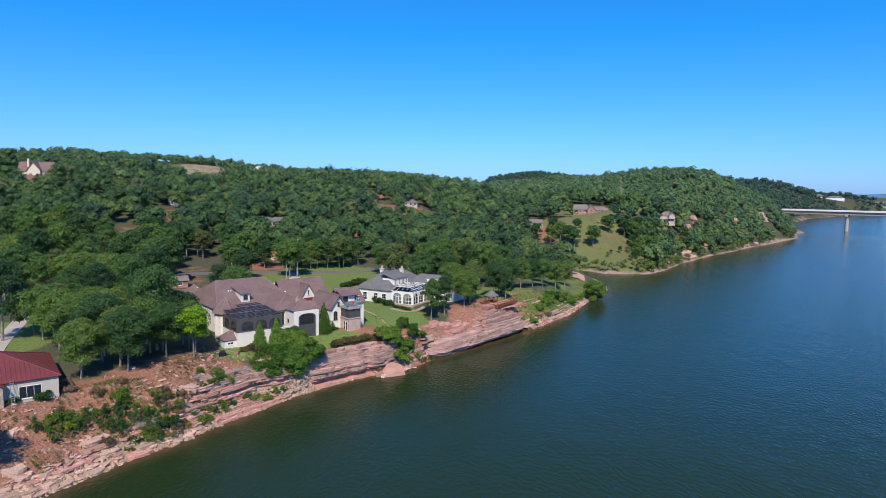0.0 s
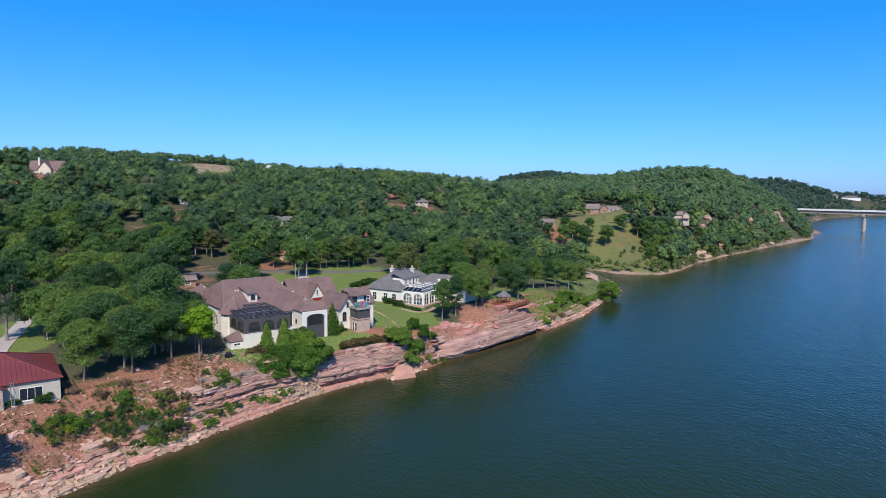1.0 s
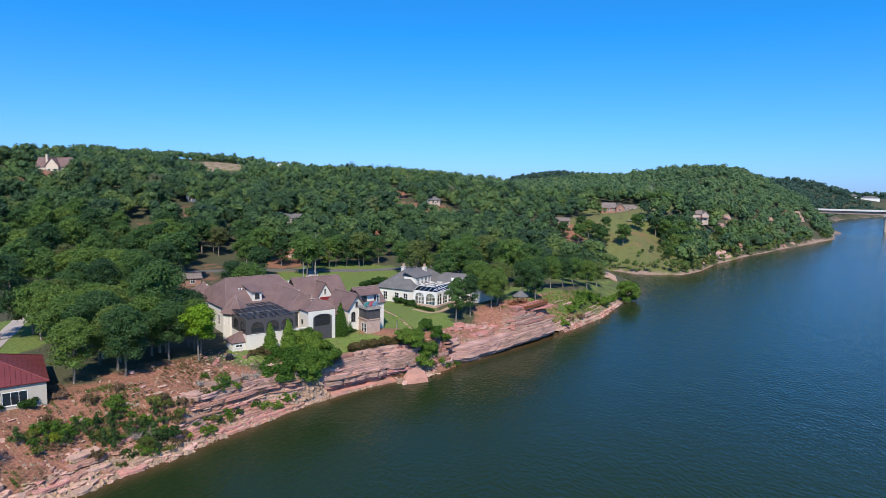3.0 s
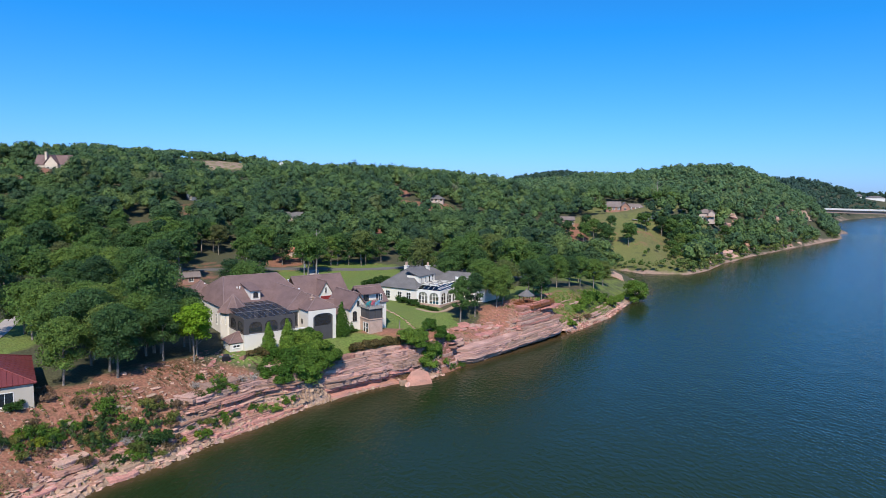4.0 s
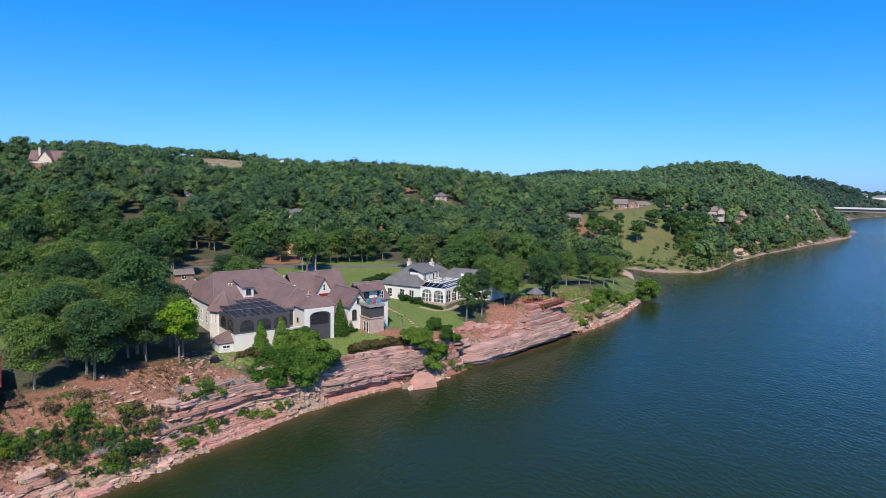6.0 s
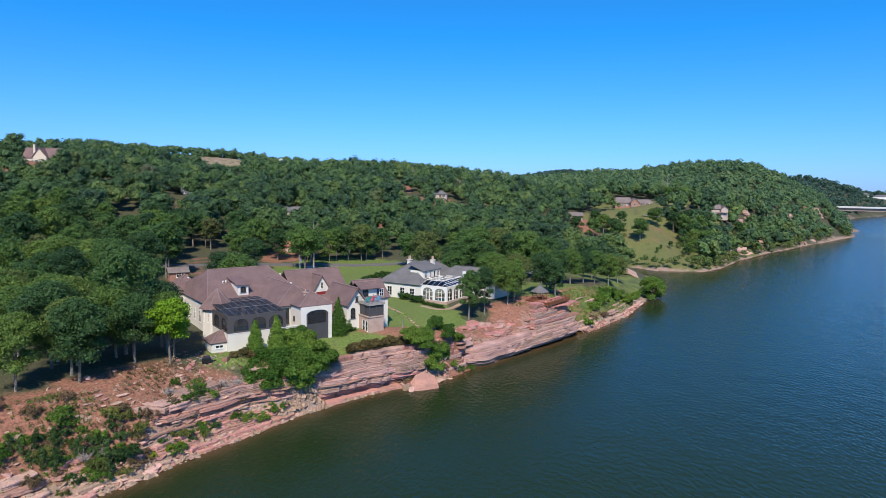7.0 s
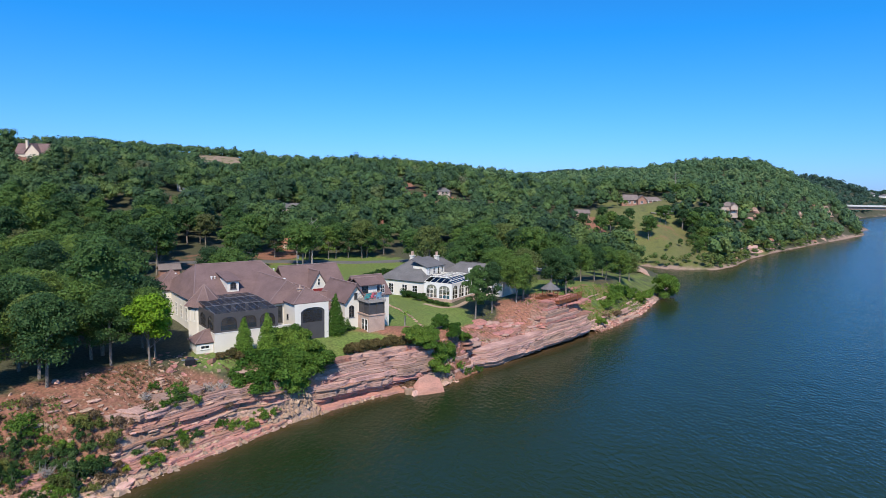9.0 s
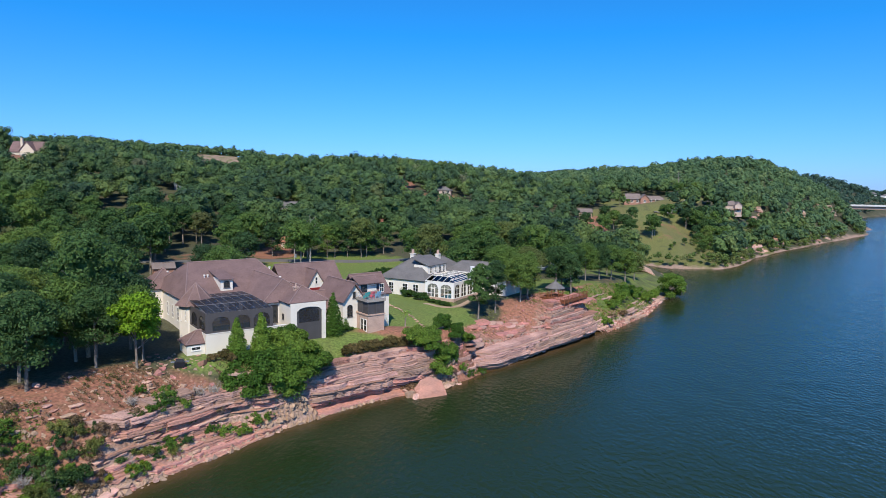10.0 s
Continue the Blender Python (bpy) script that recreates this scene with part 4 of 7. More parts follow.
# terrace, pool and screen cage
part("terrace_wall", boxes((0, 12.6, 0, 0.35, 7.6, 12.3), (0, 0.35, 0.35, 8.4, 7.6, 12.3), (0.35, 12.6, 0.35, 13.6, 7.6, 11.6)), STUCCO, house)
part("terrace_coping", boxes((-0.06, 12.6, -0.06, 0.42, 12.3, 12.38)), TRIM, house)
part("terrace_paving", boxes((0.35, 12.6, 0.35, 13.6, 11.6, 11.66)), PAVE, house)
part("pool", boxes((2.5, 9.5, 3.0, 8.0, 11.66, 11.7)), POOL, house, "blue swimming pool water")
arches = [(1.0 + 3.15 * i, 3.6 + 3.15 * i, 12.65, 13.9, 14.75) for i in range(3)]
part("screen_wall", arch_wall(0, 10.4, 12.38, 15.4, 0.05, 0.25, arches), BRONZE, house, "dark bronze screen wall with arched openings")
part("screen_wall", arch_wall(0.25, 8.6, 12.38, 15.4, -0.25, -0.05, [(0.7, 3.6, 12.65, 13.9, 14.75), (4.6, 7.6, 12.65, 13.9, 14.75)], Matrix.Rotation(radians(90), 4, 'Z')), BRONZE, house)
for xa, xb, za, zs, zt in arches:
    part("screen", boxes((xa - 0.1, xb + 0.1, 0.12, 0.15, za - 0.1, zt + 0.05)), MESH, house)
for ya, yb in ((0.6, 3.7), (4.5, 7.7)):
    part("screen", boxes((0.1, 0.13, ya, yb, 12.5, 14.9)), MESH, house)
def cage_z(y):
    return 15.45 + 0.75 * math.sin(math.pi * min(1, y / 13.6) * 0.62)


for i in range(9):
    xa = 0.15 + i * 1.26
    bm = boxes((xa - 0.05, xa + 0.05, 0.05, 0.15, 15.2, 15.5))
    ys = [0.1, 2.3, 4.6, 7.0, 9.4, 13.5]
    for p, q in zip(ys, ys[1:]):
        tube(bm, (xa, p, cage_z(p)), (xa, q, cage_z(q)), 0.026, n=4)
    part("rib", bm, RIBS, house, "grey aluminium cage rib")
    if i < 8:
        for p, q in zip(ys, ys[1:]):
            bm = bmesh.new()
            slab(bm, [(xa, p, cage_z(p)), (xa + 1.26, p, cage_z(p)), (xa + 1.26, q, cage_z(q)), (xa, q, cage_z(q))], 0.02)
            part("screen", bm, MESH, house)
for y in (4.6, 9.4):
    part("rail", boxes((0.1, 10.3, y - 0.04, y + 0.04, cage_z(y), cage_z(y) + 0.06)), RIBS, house)
for x in (6.2, 8.8, 11.2):
    window(house, x, 13.6, 12.0, 1.8, 2.4, nx=2, nz=3)
part("cage_post", boxes((10.3, 10.4, 0.1, 0.2, 12.3, 15.45), (10.3, 10.4, 4.4, 4.5, 11.66, cage_z(4.4)), (10.3, 10.4, 9, 9.1, 11.66, cage_z(9))), BRONZE, house)


def lounger(x, y, turn):
    c = empty("sun_lounger", house.matrix_world @ frame_of(x, y, 11.66, turn), "pale mesh sun lounger beside the screened pool", "lounger", "loungers by the pool")
    part("seat", boxes((-0.3, 0.3, -0.95, 0.35, 0.3, 0.36), bevel=0.02), TRIM, c)
    bm = boxes((-0.3, 0.3, 0, 0.75, 0, 0.05), bevel=0.02)
    bmesh.ops.transform(bm, matrix=Matrix.Translation((0, 0.35, 0.32)) @ Matrix.Rotation(radians(40), 4, 'X'), verts=bm.verts)
    part("backrest", bm, TRIM, c)
    for sx in (-0.26, 0.26):
        for yy in (-0.85, 0.3):
            part("leg", boxes((sx - 0.02, sx + 0.02, yy - 0.02, yy + 0.02, 0, 0.3)), METAL, c)


for x, y in ((2.0, 1.6), (3.4, 1.5), (6.2, 1.5), (7.6, 1.6)):
    lounger(x, y, 180)
# screened porch
part("porch_wall", arch_wall(13.6, 19.9, 8, E1 + 0.25, 0.6, 1.0, [(14.7, 19.2, 8.2, 14.0, 14.7)]), STUCCO, house)
part("porch_wall", boxes((13.6, 14.0, 1.0, 9, 8, E1 + 0.25), (19.5, 19.9, 1.0, 9, 8, E1 + 0.25)), STUCCO, house)
part("porch_screen", arch_wall(14.7, 19.2, 8.2, 14.8, 0.8, 0.9, [(15.1, 18.8, 12.1, 13.9, 14.4)]), SCREEN, house, "dark grey screen panel")
part("porch_screen", boxes((15.1, 18.8, 0.84, 0.86, 12.0, 14.5)), MESH, house)
part("porch_floor", boxes((14.0, 19.5, 1.0, 9, 11.5, 11.7)), PAVE, house)
part("steps", boxes(*[(10.9, 12.6, 0.6 + 0.3 * i, 2.6, 11.5 + 0.0 * i - 0.17 * (5 - i), 11.66 - 0.17 * (5 - i)) for i in range(5)]), BRICK, house, "brick terrace steps")
window(house, 13.6, 3.6, 12.6, 0.5, 0.7, LEFT, 1, 1, BRONZE)
# lean-to beside the terrace
part("wall", boxes((-2.6, -0.02, 0.6, 4.4, 7.6, 11)), STUCCO, house)
roof(x0=-2.6, x1=0.4, y0=0.6, y1=4.4, z0=11, z1=12.6, ends=(1, 0), over=0.25, **S)
window(house, -1.3, 0.6, 10.1, 1.2, 0.4, FRONT, 2, 1)
# dormer on the main slope
part("dormer", boxes((7.1, 9.2, 15.3, 19.5, 15.9, 18.2)), STUCCO, house)
bm = bmesh.new()
slab(bm, [(6.8, 14.9, 18.3), (9.5, 14.9, 18.3), (9.5, 21.2, 19.3), (6.8, 21.2, 19.3)], 0.16)
part("dormer_roof", bm, SHINGLE, house)
window(house, 8.15, 15.3, 16.8, 0.9, 0.8, FRONT, 2, 2, BRONZE, arch=0.25)
# small chimney, roof vents
bm = boxes((15.6, 16.3, 3.4, 4.1, 15.8, 17.6))
box(bm, 15.5, 16.4, 3.3, 4.2, 17.6, 17.75)
tube(bm, (15.95, 3.75, 17.7), (15.95, 3.75, 18.3), 0.15)
part("chimney", bm, BRICK, house, "small brown brick chimney")
for x, y, z in ((5.6, 19.6, 18.2), (6.2, 19.6, 18.2), (2.6, 33, 17.6), (15.2, 8.6, 18.5), (18.6, 22, 18.6)):
    bm = bmesh.new()
    tube(bm, (x, y, z - 0.8), (x, y, z + 0.35), 0.1)
    tube(bm, (x, y, z + 0.3), (x, y, z + 0.5), 0.2)
    part("roof_vent", bm, TRIM, house, "white roof vent pipe")
# deck tower with brick base and screened middle storey
part("tower_base", boxes((27.3, 30.6, -0.8, 3.4, 8, 12.2)), BRICK, house, "pink brick ground storey")
part("tower_screen", boxes((27.45, 30.45, -0.65, 3.4, 12.4, 14.6)), SCREEN, house, "dark screened middle storey")
for x, y in ((27.3, -0.8), (30.42, -0.8), (28.9, -0.8), (27.3, 1.2)):
    part("post", boxes((x, x + 0.18, y, y + 0.18, 12.3, 14.7)), BRONZE, house)
part("deck", boxes((27.15, 30.75, -0.95, 3.6, 12.2, 12.4)), BRICK, house)
part("deck", boxes((27.1, 30.8, -1.0, 4.6, 14.6, 15.0)), LOGW, house, "grey roof deck")
bm = bmesh.new()
for p, q in (((27.15, -0.95), (30.75, -0.95)), ((27.15, -0.95), (27.15, 3.2)), ((30.75, -0.95), (30.75, 3.4))):
    for zz in (15.2, 15.45, 15.7, 15.95):
        tube(bm, (*p, zz), (*q, zz), 0.025, n=4)
    for k in range(4):
        x, y = p[0] + (q[0] - p[0]) * k / 3, p[1] + (q[1] - p[1]) * k / 3
        tube(bm, (x, y, 15.0), (x, y, 16.0), 0.04, n=4)
part("railing", bm, METAL, house, "thin metal roof deck railing")
part("wall", boxes((28.2, 32.0, 4.2, 6.5, 15, 17.2)), STUCCO, house)
part("door", boxes((28.7, 30.0, 4.12, 4.22, 15.0, 17.1)), GLASS, house, "dark glazed roof deck door")
roof(x0=28.0, x1=32.4, y0=3.6, y1=8, z0=17.2, z1=18.3, ends=(0, 0), over=0.2, thick=0.18, **S)
for y in (0.2, 1.3):
    window(house, 27.3, y, 9.4, 0.8, 2.0, LEFT, 1, 2)
window(house, 25.9, 3.2, 11.6, 0.9, 1.7, FRONT, 2, 2, BRONZE, arch=0.35)
window(house, 26.75, 3.2, 14.9, 0.4, 1.0, FRONT, 1, 1, BRONZE)
window(house, 33, 4.0, 15.4, 0.8, 1.4, FRONT, 2, 2)
window(house, 32.6, 4.0, 11.0, 1.0, 1.8, FRONT, 2, 2)
window(house, 34.6, 7.5, 15.6, 0.8, 1.2, RIGHT, 1, 2)
window(house, 36, 29.5, 15.0, 0.8, 1.4, RIGHT, 1, 2)
for y in (16, 19.5, 23, 26.5):
    window(house, 1.0, y, 11.0, 1.1, 2.2, LEFT, 2, 3)
window(house, -1.4, 34, 11.5, 1.1, 1.8, LEFT, 2, 2)
window(house, 22, 8, 10.2, 1.4, 1.8, FRONT, 2, 2)


def deck_chair(x, y, turn, material, label):
    c = empty("deck_chair", house.matrix_world @ frame_of(x, y, 15.0, turn), label, "chair", "bright chairs on the roof deck")
    part("seat", boxes(*[(-0.32, 0.32, -0.35 + 0.14 * i, -0.24 + 0.14 * i, 0.34 + 0.0 * i, 0.38) for i in range(5)]), material, c)
    bm = boxes(*[(-0.3 + 0.15 * i, -0.18 + 0.15 * i, 0, 0.04, 0, 0.95) for i in range(4)])
    bmesh.ops.transform(bm, matrix=Matrix.Translation((0, 0.3, 0.32)) @ Matrix.Rotation(radians(-22), 4, 'X'), verts=bm.verts)
    part("backrest", bm, material, c)
    for sx in (-1, 1):
        part("arm", boxes((sx * 0.36 - 0.06, sx * 0.36 + 0.06, -0.4, 0.4, 0.58, 0.62)), material, c)
        for yy in (-0.34, 0.3):
            part("leg", boxes((sx * 0.36 - 0.04, sx * 0.36 + 0.04, yy - 0.04, yy + 0.04, 0, 0.58)), material, c)


TEAL = mat("teal_plastic", (0.05, 0.42, 0.42), 0.45, 0.08, 1, 6, 0.05)
CORAL = mat("coral_plastic", (0.75, 0.16, 0.22), 0.45, 0.08, 1, 6, 0.05)
SKYB = mat("pale_blue_plastic", (0.25, 0.55, 0.75), 0.45, 0.08, 1, 6, 0.05)
for i, (m_, w_) in enumerate(((TEAL, "teal"), (TEAL, "teal"), (CORAL, "coral red"), (CORAL, "coral red"), (SKYB, "pale blue"), (SKYB, "pale blue"))):
    deck_chair(27.65 + 0.54 * i, 0.6 + 0.5 * (i % 2), 180 + 20 * (i % 3 - 1), m_, w_ + " slatted lounge chair on the roof deck")

# ---- the white house with the conservatory ----
house2 = empty("house", frame_of(-8.7, 179.3, 0, 62), "white stucco house with grey shingle roof and an arched white conservatory", "house")
S = dict(material=SHINGLE_GREY, cap=SHINGLE_GREY, parent=house2)
part("wall", boxes((0.4, 14, 7.7, 20.6, 8.2, 13.3)), STUCCO, house2)
part("wall", boxes((14, 24, 8.6, 19.4, 8.2, 13.2)), STUCCO, house2)
part("wall", boxes((12.9, 22, -7, 9, 8.2, 13.3)), STUCCO, house2)
roof(x0=0.4, x1=14.2, y0=7.7, y1=20.6, z0=13.3, z1=18.6, **S)
roof(x0=9, x1=24, y0=8.6, y1=19.4, z0=13.2, z1=17.3, **S)
roof(x0=12.9, x1=22, y0=-7, y1=12, z0=13.3, z1=16.7, along='y', **S)
part("wall", boxes((3.4, 11.6, 8.9, 13, 13.4, 16.5)), STUCCO, house2)
part("balcony_wall", boxes((5.6, 11.0, 7.5, 7.7, 13.3, 14.6), (5.6, 5.8, 7.7, 8.9, 13.3, 14.6), (10.8, 11.0, 7.7, 8.9, 13.3, 14.6)), STUCCO, house2)
bm = bmesh.new()
slab(bm, [(3.1, 8.6, 16.5), (11.9, 8.6, 16.5), (11.9, 13.6, 18.3), (3.1, 13.6, 18.3)], 0.2)
part("roof", bm, SHINGLE_GREY, house2)
for x in (4.4, 6.6, 8.7, 10.5):
    window(house2, x, 8.9, 14.6 if x != 8.7 else 14.2, 0.8, 1.5 if x != 8.7 else 1.9, FRONT, 2 if x != 8.7 else 1, 2, glass=GLASS)
for x, y, zt, w_ in ((9.6, 17.4, 19.0, 0.5), (13.5, 12.4, 18.9, 0.5)):
    bm = boxes((x - w_, x + w_, y - w_, y + w_, 15, zt - 0.7))
    box(bm, x - w_ - 0.12, x + w_ + 0.12, y - w_ - 0.12, y + w_ + 0.12, zt - 0.7, zt - 0.5)
    st = part("chimney", bm, STUCCO, house2, "white chimney stack")
    for k in (-0.3, 0.3):
        bm = bmesh.new()
        tube(bm, (x + k, y, zt - 0.5), (x + k, y, zt + 0.5), 0.2, 0.16, 8)
        part("chimney_pot", bm, BRICK, st, "red clay chimney pot")
for y in (2.2, -0.6):
    bm = bmesh.new()
    tube(bm, (13.0, y, 13.5), (13.0, y, 15.8), 0.5, 0.45, 12)
    tube(bm, (13.0, y, 15.7), (13.0, y, 15.9), 0.56, 0.56, 12)
    part("flue", bm, TRIM, house2, "round white flue")
for y in (10.5, 13.5, 17.5):
    window(house2, 0.4, y, 10.0, 1.3, 2.2, LEFT, 2, 3)
# conservatory
CX, CY = 12.8, 7.6
part("plinth", boxes((0, CX, 0, 0.3, 8.2, 9.9), (0, 0.3, 0.3, CY, 8.2, 9.9), (0.3, CX, 0.3, CY, 8.2, 9.45)), BRICK, house2, "low brick plinth")
part("pool", boxes((2.5, 10.5, 1.8, 5.6, 9.45, 9.5)), POOL, house2, "blue indoor pool water")
side = [(0.55 + 3.08 * i, 3.0 + 3.08 * i, 9.95, 12.0, 13.0) for i in range(4)]
part("arcade", arch_wall(0, CX, 9.9, 13.45, 0, 0.28, side, n=10), TRIM, house2, "white arcade of tall arched windows")
rot = Matrix.Rotation(radians(90), 4, 'Z')
front = [(0.6, 3.5, 9.95, 12.0, 13.0), (4.1, 7.0, 9.95, 12.0, 13.0)]
part("arcade", arch_wall(0.28, CY, 9.9, 13.45, -0.28, 0, front, rot, n=10), TRIM, house2)
for xa, xb, za, zs, zt in side:
    part("pane", boxes((xa - 0.05, xb + 0.05, 0.14, 0.16, za - 0.05, zt + 0.1)), CLEAR, house2)
    part("mullion", boxes(((xa + xb) / 2 - 0.05, (xa + xb) / 2 + 0.05, 0.1, 0.2, za, zt), (xa, xb, 0.11, 0.19, 10.75, 10.83), (xa, xb, 0.11, 0.19, 12.0, 12.08)), TRIM, house2)
for ya, yb, za, zs, zt in front:
    part("pane", boxes((0.13, 0.15, ya - 0.05, yb + 0.05, za - 0.05, zt + 0.1)), CLEAR, house2)
    k = [(0.09, 0.19, ya + (yb - ya) * f - 0.05, ya + (yb - ya) * f + 0.05, za, zt if f == 0.5 else 12.6) for f in (0.33, 0.66)]
    part("mullion", boxes(*k, (0.1, 0.18, ya, yb, 10.75, 10.83), (0.1, 0.18, ya, yb, 12.0, 12.08)), TRIM, house2)
part("door", boxes((0.05, 0.22, 5.05, 5.2, 9.5, 11.9), (0.05, 0.22, 5.95, 6.1, 9.5, 11.9), (0.05, 0.22, 5.2, 5.95, 9.5, 9.8), (0.05, 0.22, 5.2, 5.95, 11.75, 11.9)), TRIM, house2)
RZ = 14.5


def cons_z(x, y):
    return 13.5 + (RZ - 13.5) * min(1, x / 3.0, y / 3.2)


for i in range(9):
    x = CX * i / 8
    bm = bmesh.new()
    tube(bm, (x, 0, cons_z(x, 0)), (x, min(3.2, max(x * 1.07, 0.01)), cons_z(x, min(3.2, x * 1.07))), 0.04, n=4)
    if x >= 3:
        tube(bm, (x, 3.2, RZ), (x, CY, RZ), 0.04, n=4)
    part("rafter", bm, TRIM, house2)
for i in range(6):
    y = CY * i / 5
    bm = bmesh.new()
    tube(bm, (0, y, 13.5), (min(3.0, max(0.01, y * 0.94)), y, cons_z(min(3.0, y * 0.94), y)), 0.04, n=4)
    part("rafter", bm, TRIM, house2)
part("rail", boxes((3.0, CX, 3.15, 3.25, RZ - 0.06, RZ + 0.08), (2.95, 3.05, 3.2, CY, RZ - 0.06, RZ + 0.08), (0, CX, -0.05, 0.3, 13.45, 13.56), (-0.05, 0.3, 0.3, CY, 13.45, 13.56), (1.6, CX, 1.6, 1.68, 13.95, 14.02), (3.0, CX, 5.4, 5.48, RZ - 0.03, RZ + 0.05)), TRIM, house2)
for pts in ([(0, 0, 13.47), (CX, 0, 13.47), (CX, 3.2, RZ - 0.03), (3, 3.2, RZ - 0.03)], [(0, CY, 13.47), (0, 0, 13.47), (3, 3.2, RZ - 0.03), (3, CY, RZ - 0.03)], [(3, 3.2, RZ - 0.03), (CX, 3.2, RZ - 0.03), (CX, CY, RZ - 0.03), (3, CY, RZ - 0.03)]):
    bm = bmesh.new()
    slab(bm, pts, 0.02)
    part("roof_pane", bm, CLEAR, house2)
part("steps", boxes((-1.6, 0, 5.0, 7.4, 8.2, 9.3), (-2.0, -1.6, 5.0, 7.4, 8.2, 9.0)), BRICK, house2)

for pane in house2.children:
    if pane.name.startswith(("pane", "roof_pane")):
        pane.visible_shadow = False

# ---- the house with the red metal roof ----
red = empty("house", frame_of(-64.4, 100.9, 0, 38), "low beige house with a standing-seam red metal roof", "house")
BEIGE = mat("beige_siding", (0.50, 0.455, 0.385), 0.85, 0.08, 0.5, 12, 0.2)
STONE_FACE = mat("mixed_stone_facing", (0.46, 0.36, 0.30), 0.88, 0.35, 2.2, 9, 0.6, hue=(0.30, 0.24, 0.21))
part("wall", boxes((-30, 0, 0, 16.5, 6.0, 11.9)), BEIGE, red)
roof(red, -30, 0, 0, 16.5, 11.9, 15.4, material=RED_METAL, over=0.4, thick=0.15)
for i in range(46):
    x = -30.2 + i * 0.66
    top = min(1, max(0.02, min((x + 30.4) / 8.6, (0.4 - x) / 8.6)))
    bm = bmesh.new()
    tube(bm, (x, -0.38, 11.95), (x, -0.4 + 8.65 * top, 11.95 + 3.48 * top), 0.03, n=4)
    part("roof_seam", bm, RED_METAL, red)
for i in range(12):
    y = 0.3 + i * 1.4
    top = max(0.02, 1 - abs(y - 8.25) / 8.65)
    bm = bmesh.new()
    tube(bm, (0.38, y, 11.95), (0.4 - 8.65 * top, y, 11.95 + 3.48 * top), 0.03, n=4)
    part("roof_seam", bm, RED_METAL, red)
part("gable", gable_end(boxes((-17, -7.7, -1.2, 0, 6.0, 11.6)), (-17, -1.2), (-7.7, -1.2), 11.6, 14.2, (0, 1)), STONE_FACE, red, "brick gable with an arched window")
roof(red, -17, -7.7, -1.2, 6, 11.55, 14.5, ends=(0, 0), along='y', material=RED_METAL, over=0.4, thick=0.15)
for x in (-9.9, -11.6, -13.3, -15):
    window(red, x, -1.2, 8.3, 1.45, 2.0, FRONT, 1, 2, arch=0.7)
window(red, -4.0, 0, 8.9, 3.0, 1.9, FRONT, 3, 1)
for y in (4, 9, 13):
    window(red, 0, y, 9.0, 1.4, 1.6, RIGHT, 2, 2)
bm = bmesh.new()
box(bm, -9.3, -7.7, 9.6, 11.2, 13.5, 16.4)
box(bm, -9.5, -7.5, 9.4, 11.4, 16.4, 16.7)
part("chimney", bm, BARK, red, "dark stone chimney")
ladder = empty("ladder", frame_of(-68.5, 95.6, 0, 38), "aluminium ladder leaning on the red-roofed house", "ladder")
lz = h(-68.5, 95.6)
for sx in (-0.22, 0.22):
    bm = bmesh.new()
    tube(bm, (sx, -0.9, lz), (sx, 1.2, 12.3), 0.04, n=4)
    part("stile", bm, METAL, ladder)
for i in range(13):
    k = (i + 0.5) / 13
    bm = bmesh.new()
    tube(bm, (-0.22, -0.9 + 2.1 * k, lz + (12.3 - lz) * k), (0.22, -0.9 + 2.1 * k, lz + (12.3 - lz) * k), 0.025, n=4)
    part("rung", bm, METAL, ladder)


# ---- the sandstone bluff ----
def bank_curve(step=0.8):
    """The waterline from the left slope to the point, at even steps, with its outward normals."""
    pts = SHORE[2:22]
    seg = np.hypot(*np.diff(pts, axis=0).T)
    s = np.r_[0, np.cumsum(seg)]
    ss = np.arange(0, s[-1], step)
    c = np.stack([np.interp(ss, s, pts[:, 0]), np.interp(ss, s, pts[:, 1])], 1)
    for _ in range(6):
        c[1:-1] = (c[:-2] + 2 * c[1:-1] + c[2:]) / 4
    t = np.gradient(c, axis=0)
    t /= np.linalg.norm(t, axis=1)[:, None]
    return ss, c, np.stack([t[:, 1], -t[:, 0]], 1)


ss, curve, outward = bank_curve()
# how far inland the ground reaches each height, along the bank
inland_d = np.arange(-1.0, 24, 0.4)
prof = np.stack([height(curve[:, 0] - outward[:, 0] * k, curve[:, 1] - outward[:, 1] * k) for k in inland_d], 1)
bluff = tagged(new("bluff"), "layered pink and grey sandstone bluff above the lake", "cliff", kind="structure")
rng = np.random.default_rng(21)


def where_height(i, z):
    row = prof[i]
    k = np.argmax(row >= z)
    return inland_d[k] if row[k] >= z else None


def bulge(s, z):
    """How far each bed stands out, the same for neighbouring slabs."""
    return 0.5 * math.sin(s * 0.21 + 1.1 * math.sin(z * 0.7)) + 0.3 * math.sin(s * 0.47 + z * 1.1) + 0.3 * math.sin(z * 4.3 + 1.5 * math.sin(s * 0.05)) + 0.16 * math.sin(z * 9.1 + s * 0.1)


def ramp_between(v, a, b):
    return float(smooth(np.array(v), a, b))


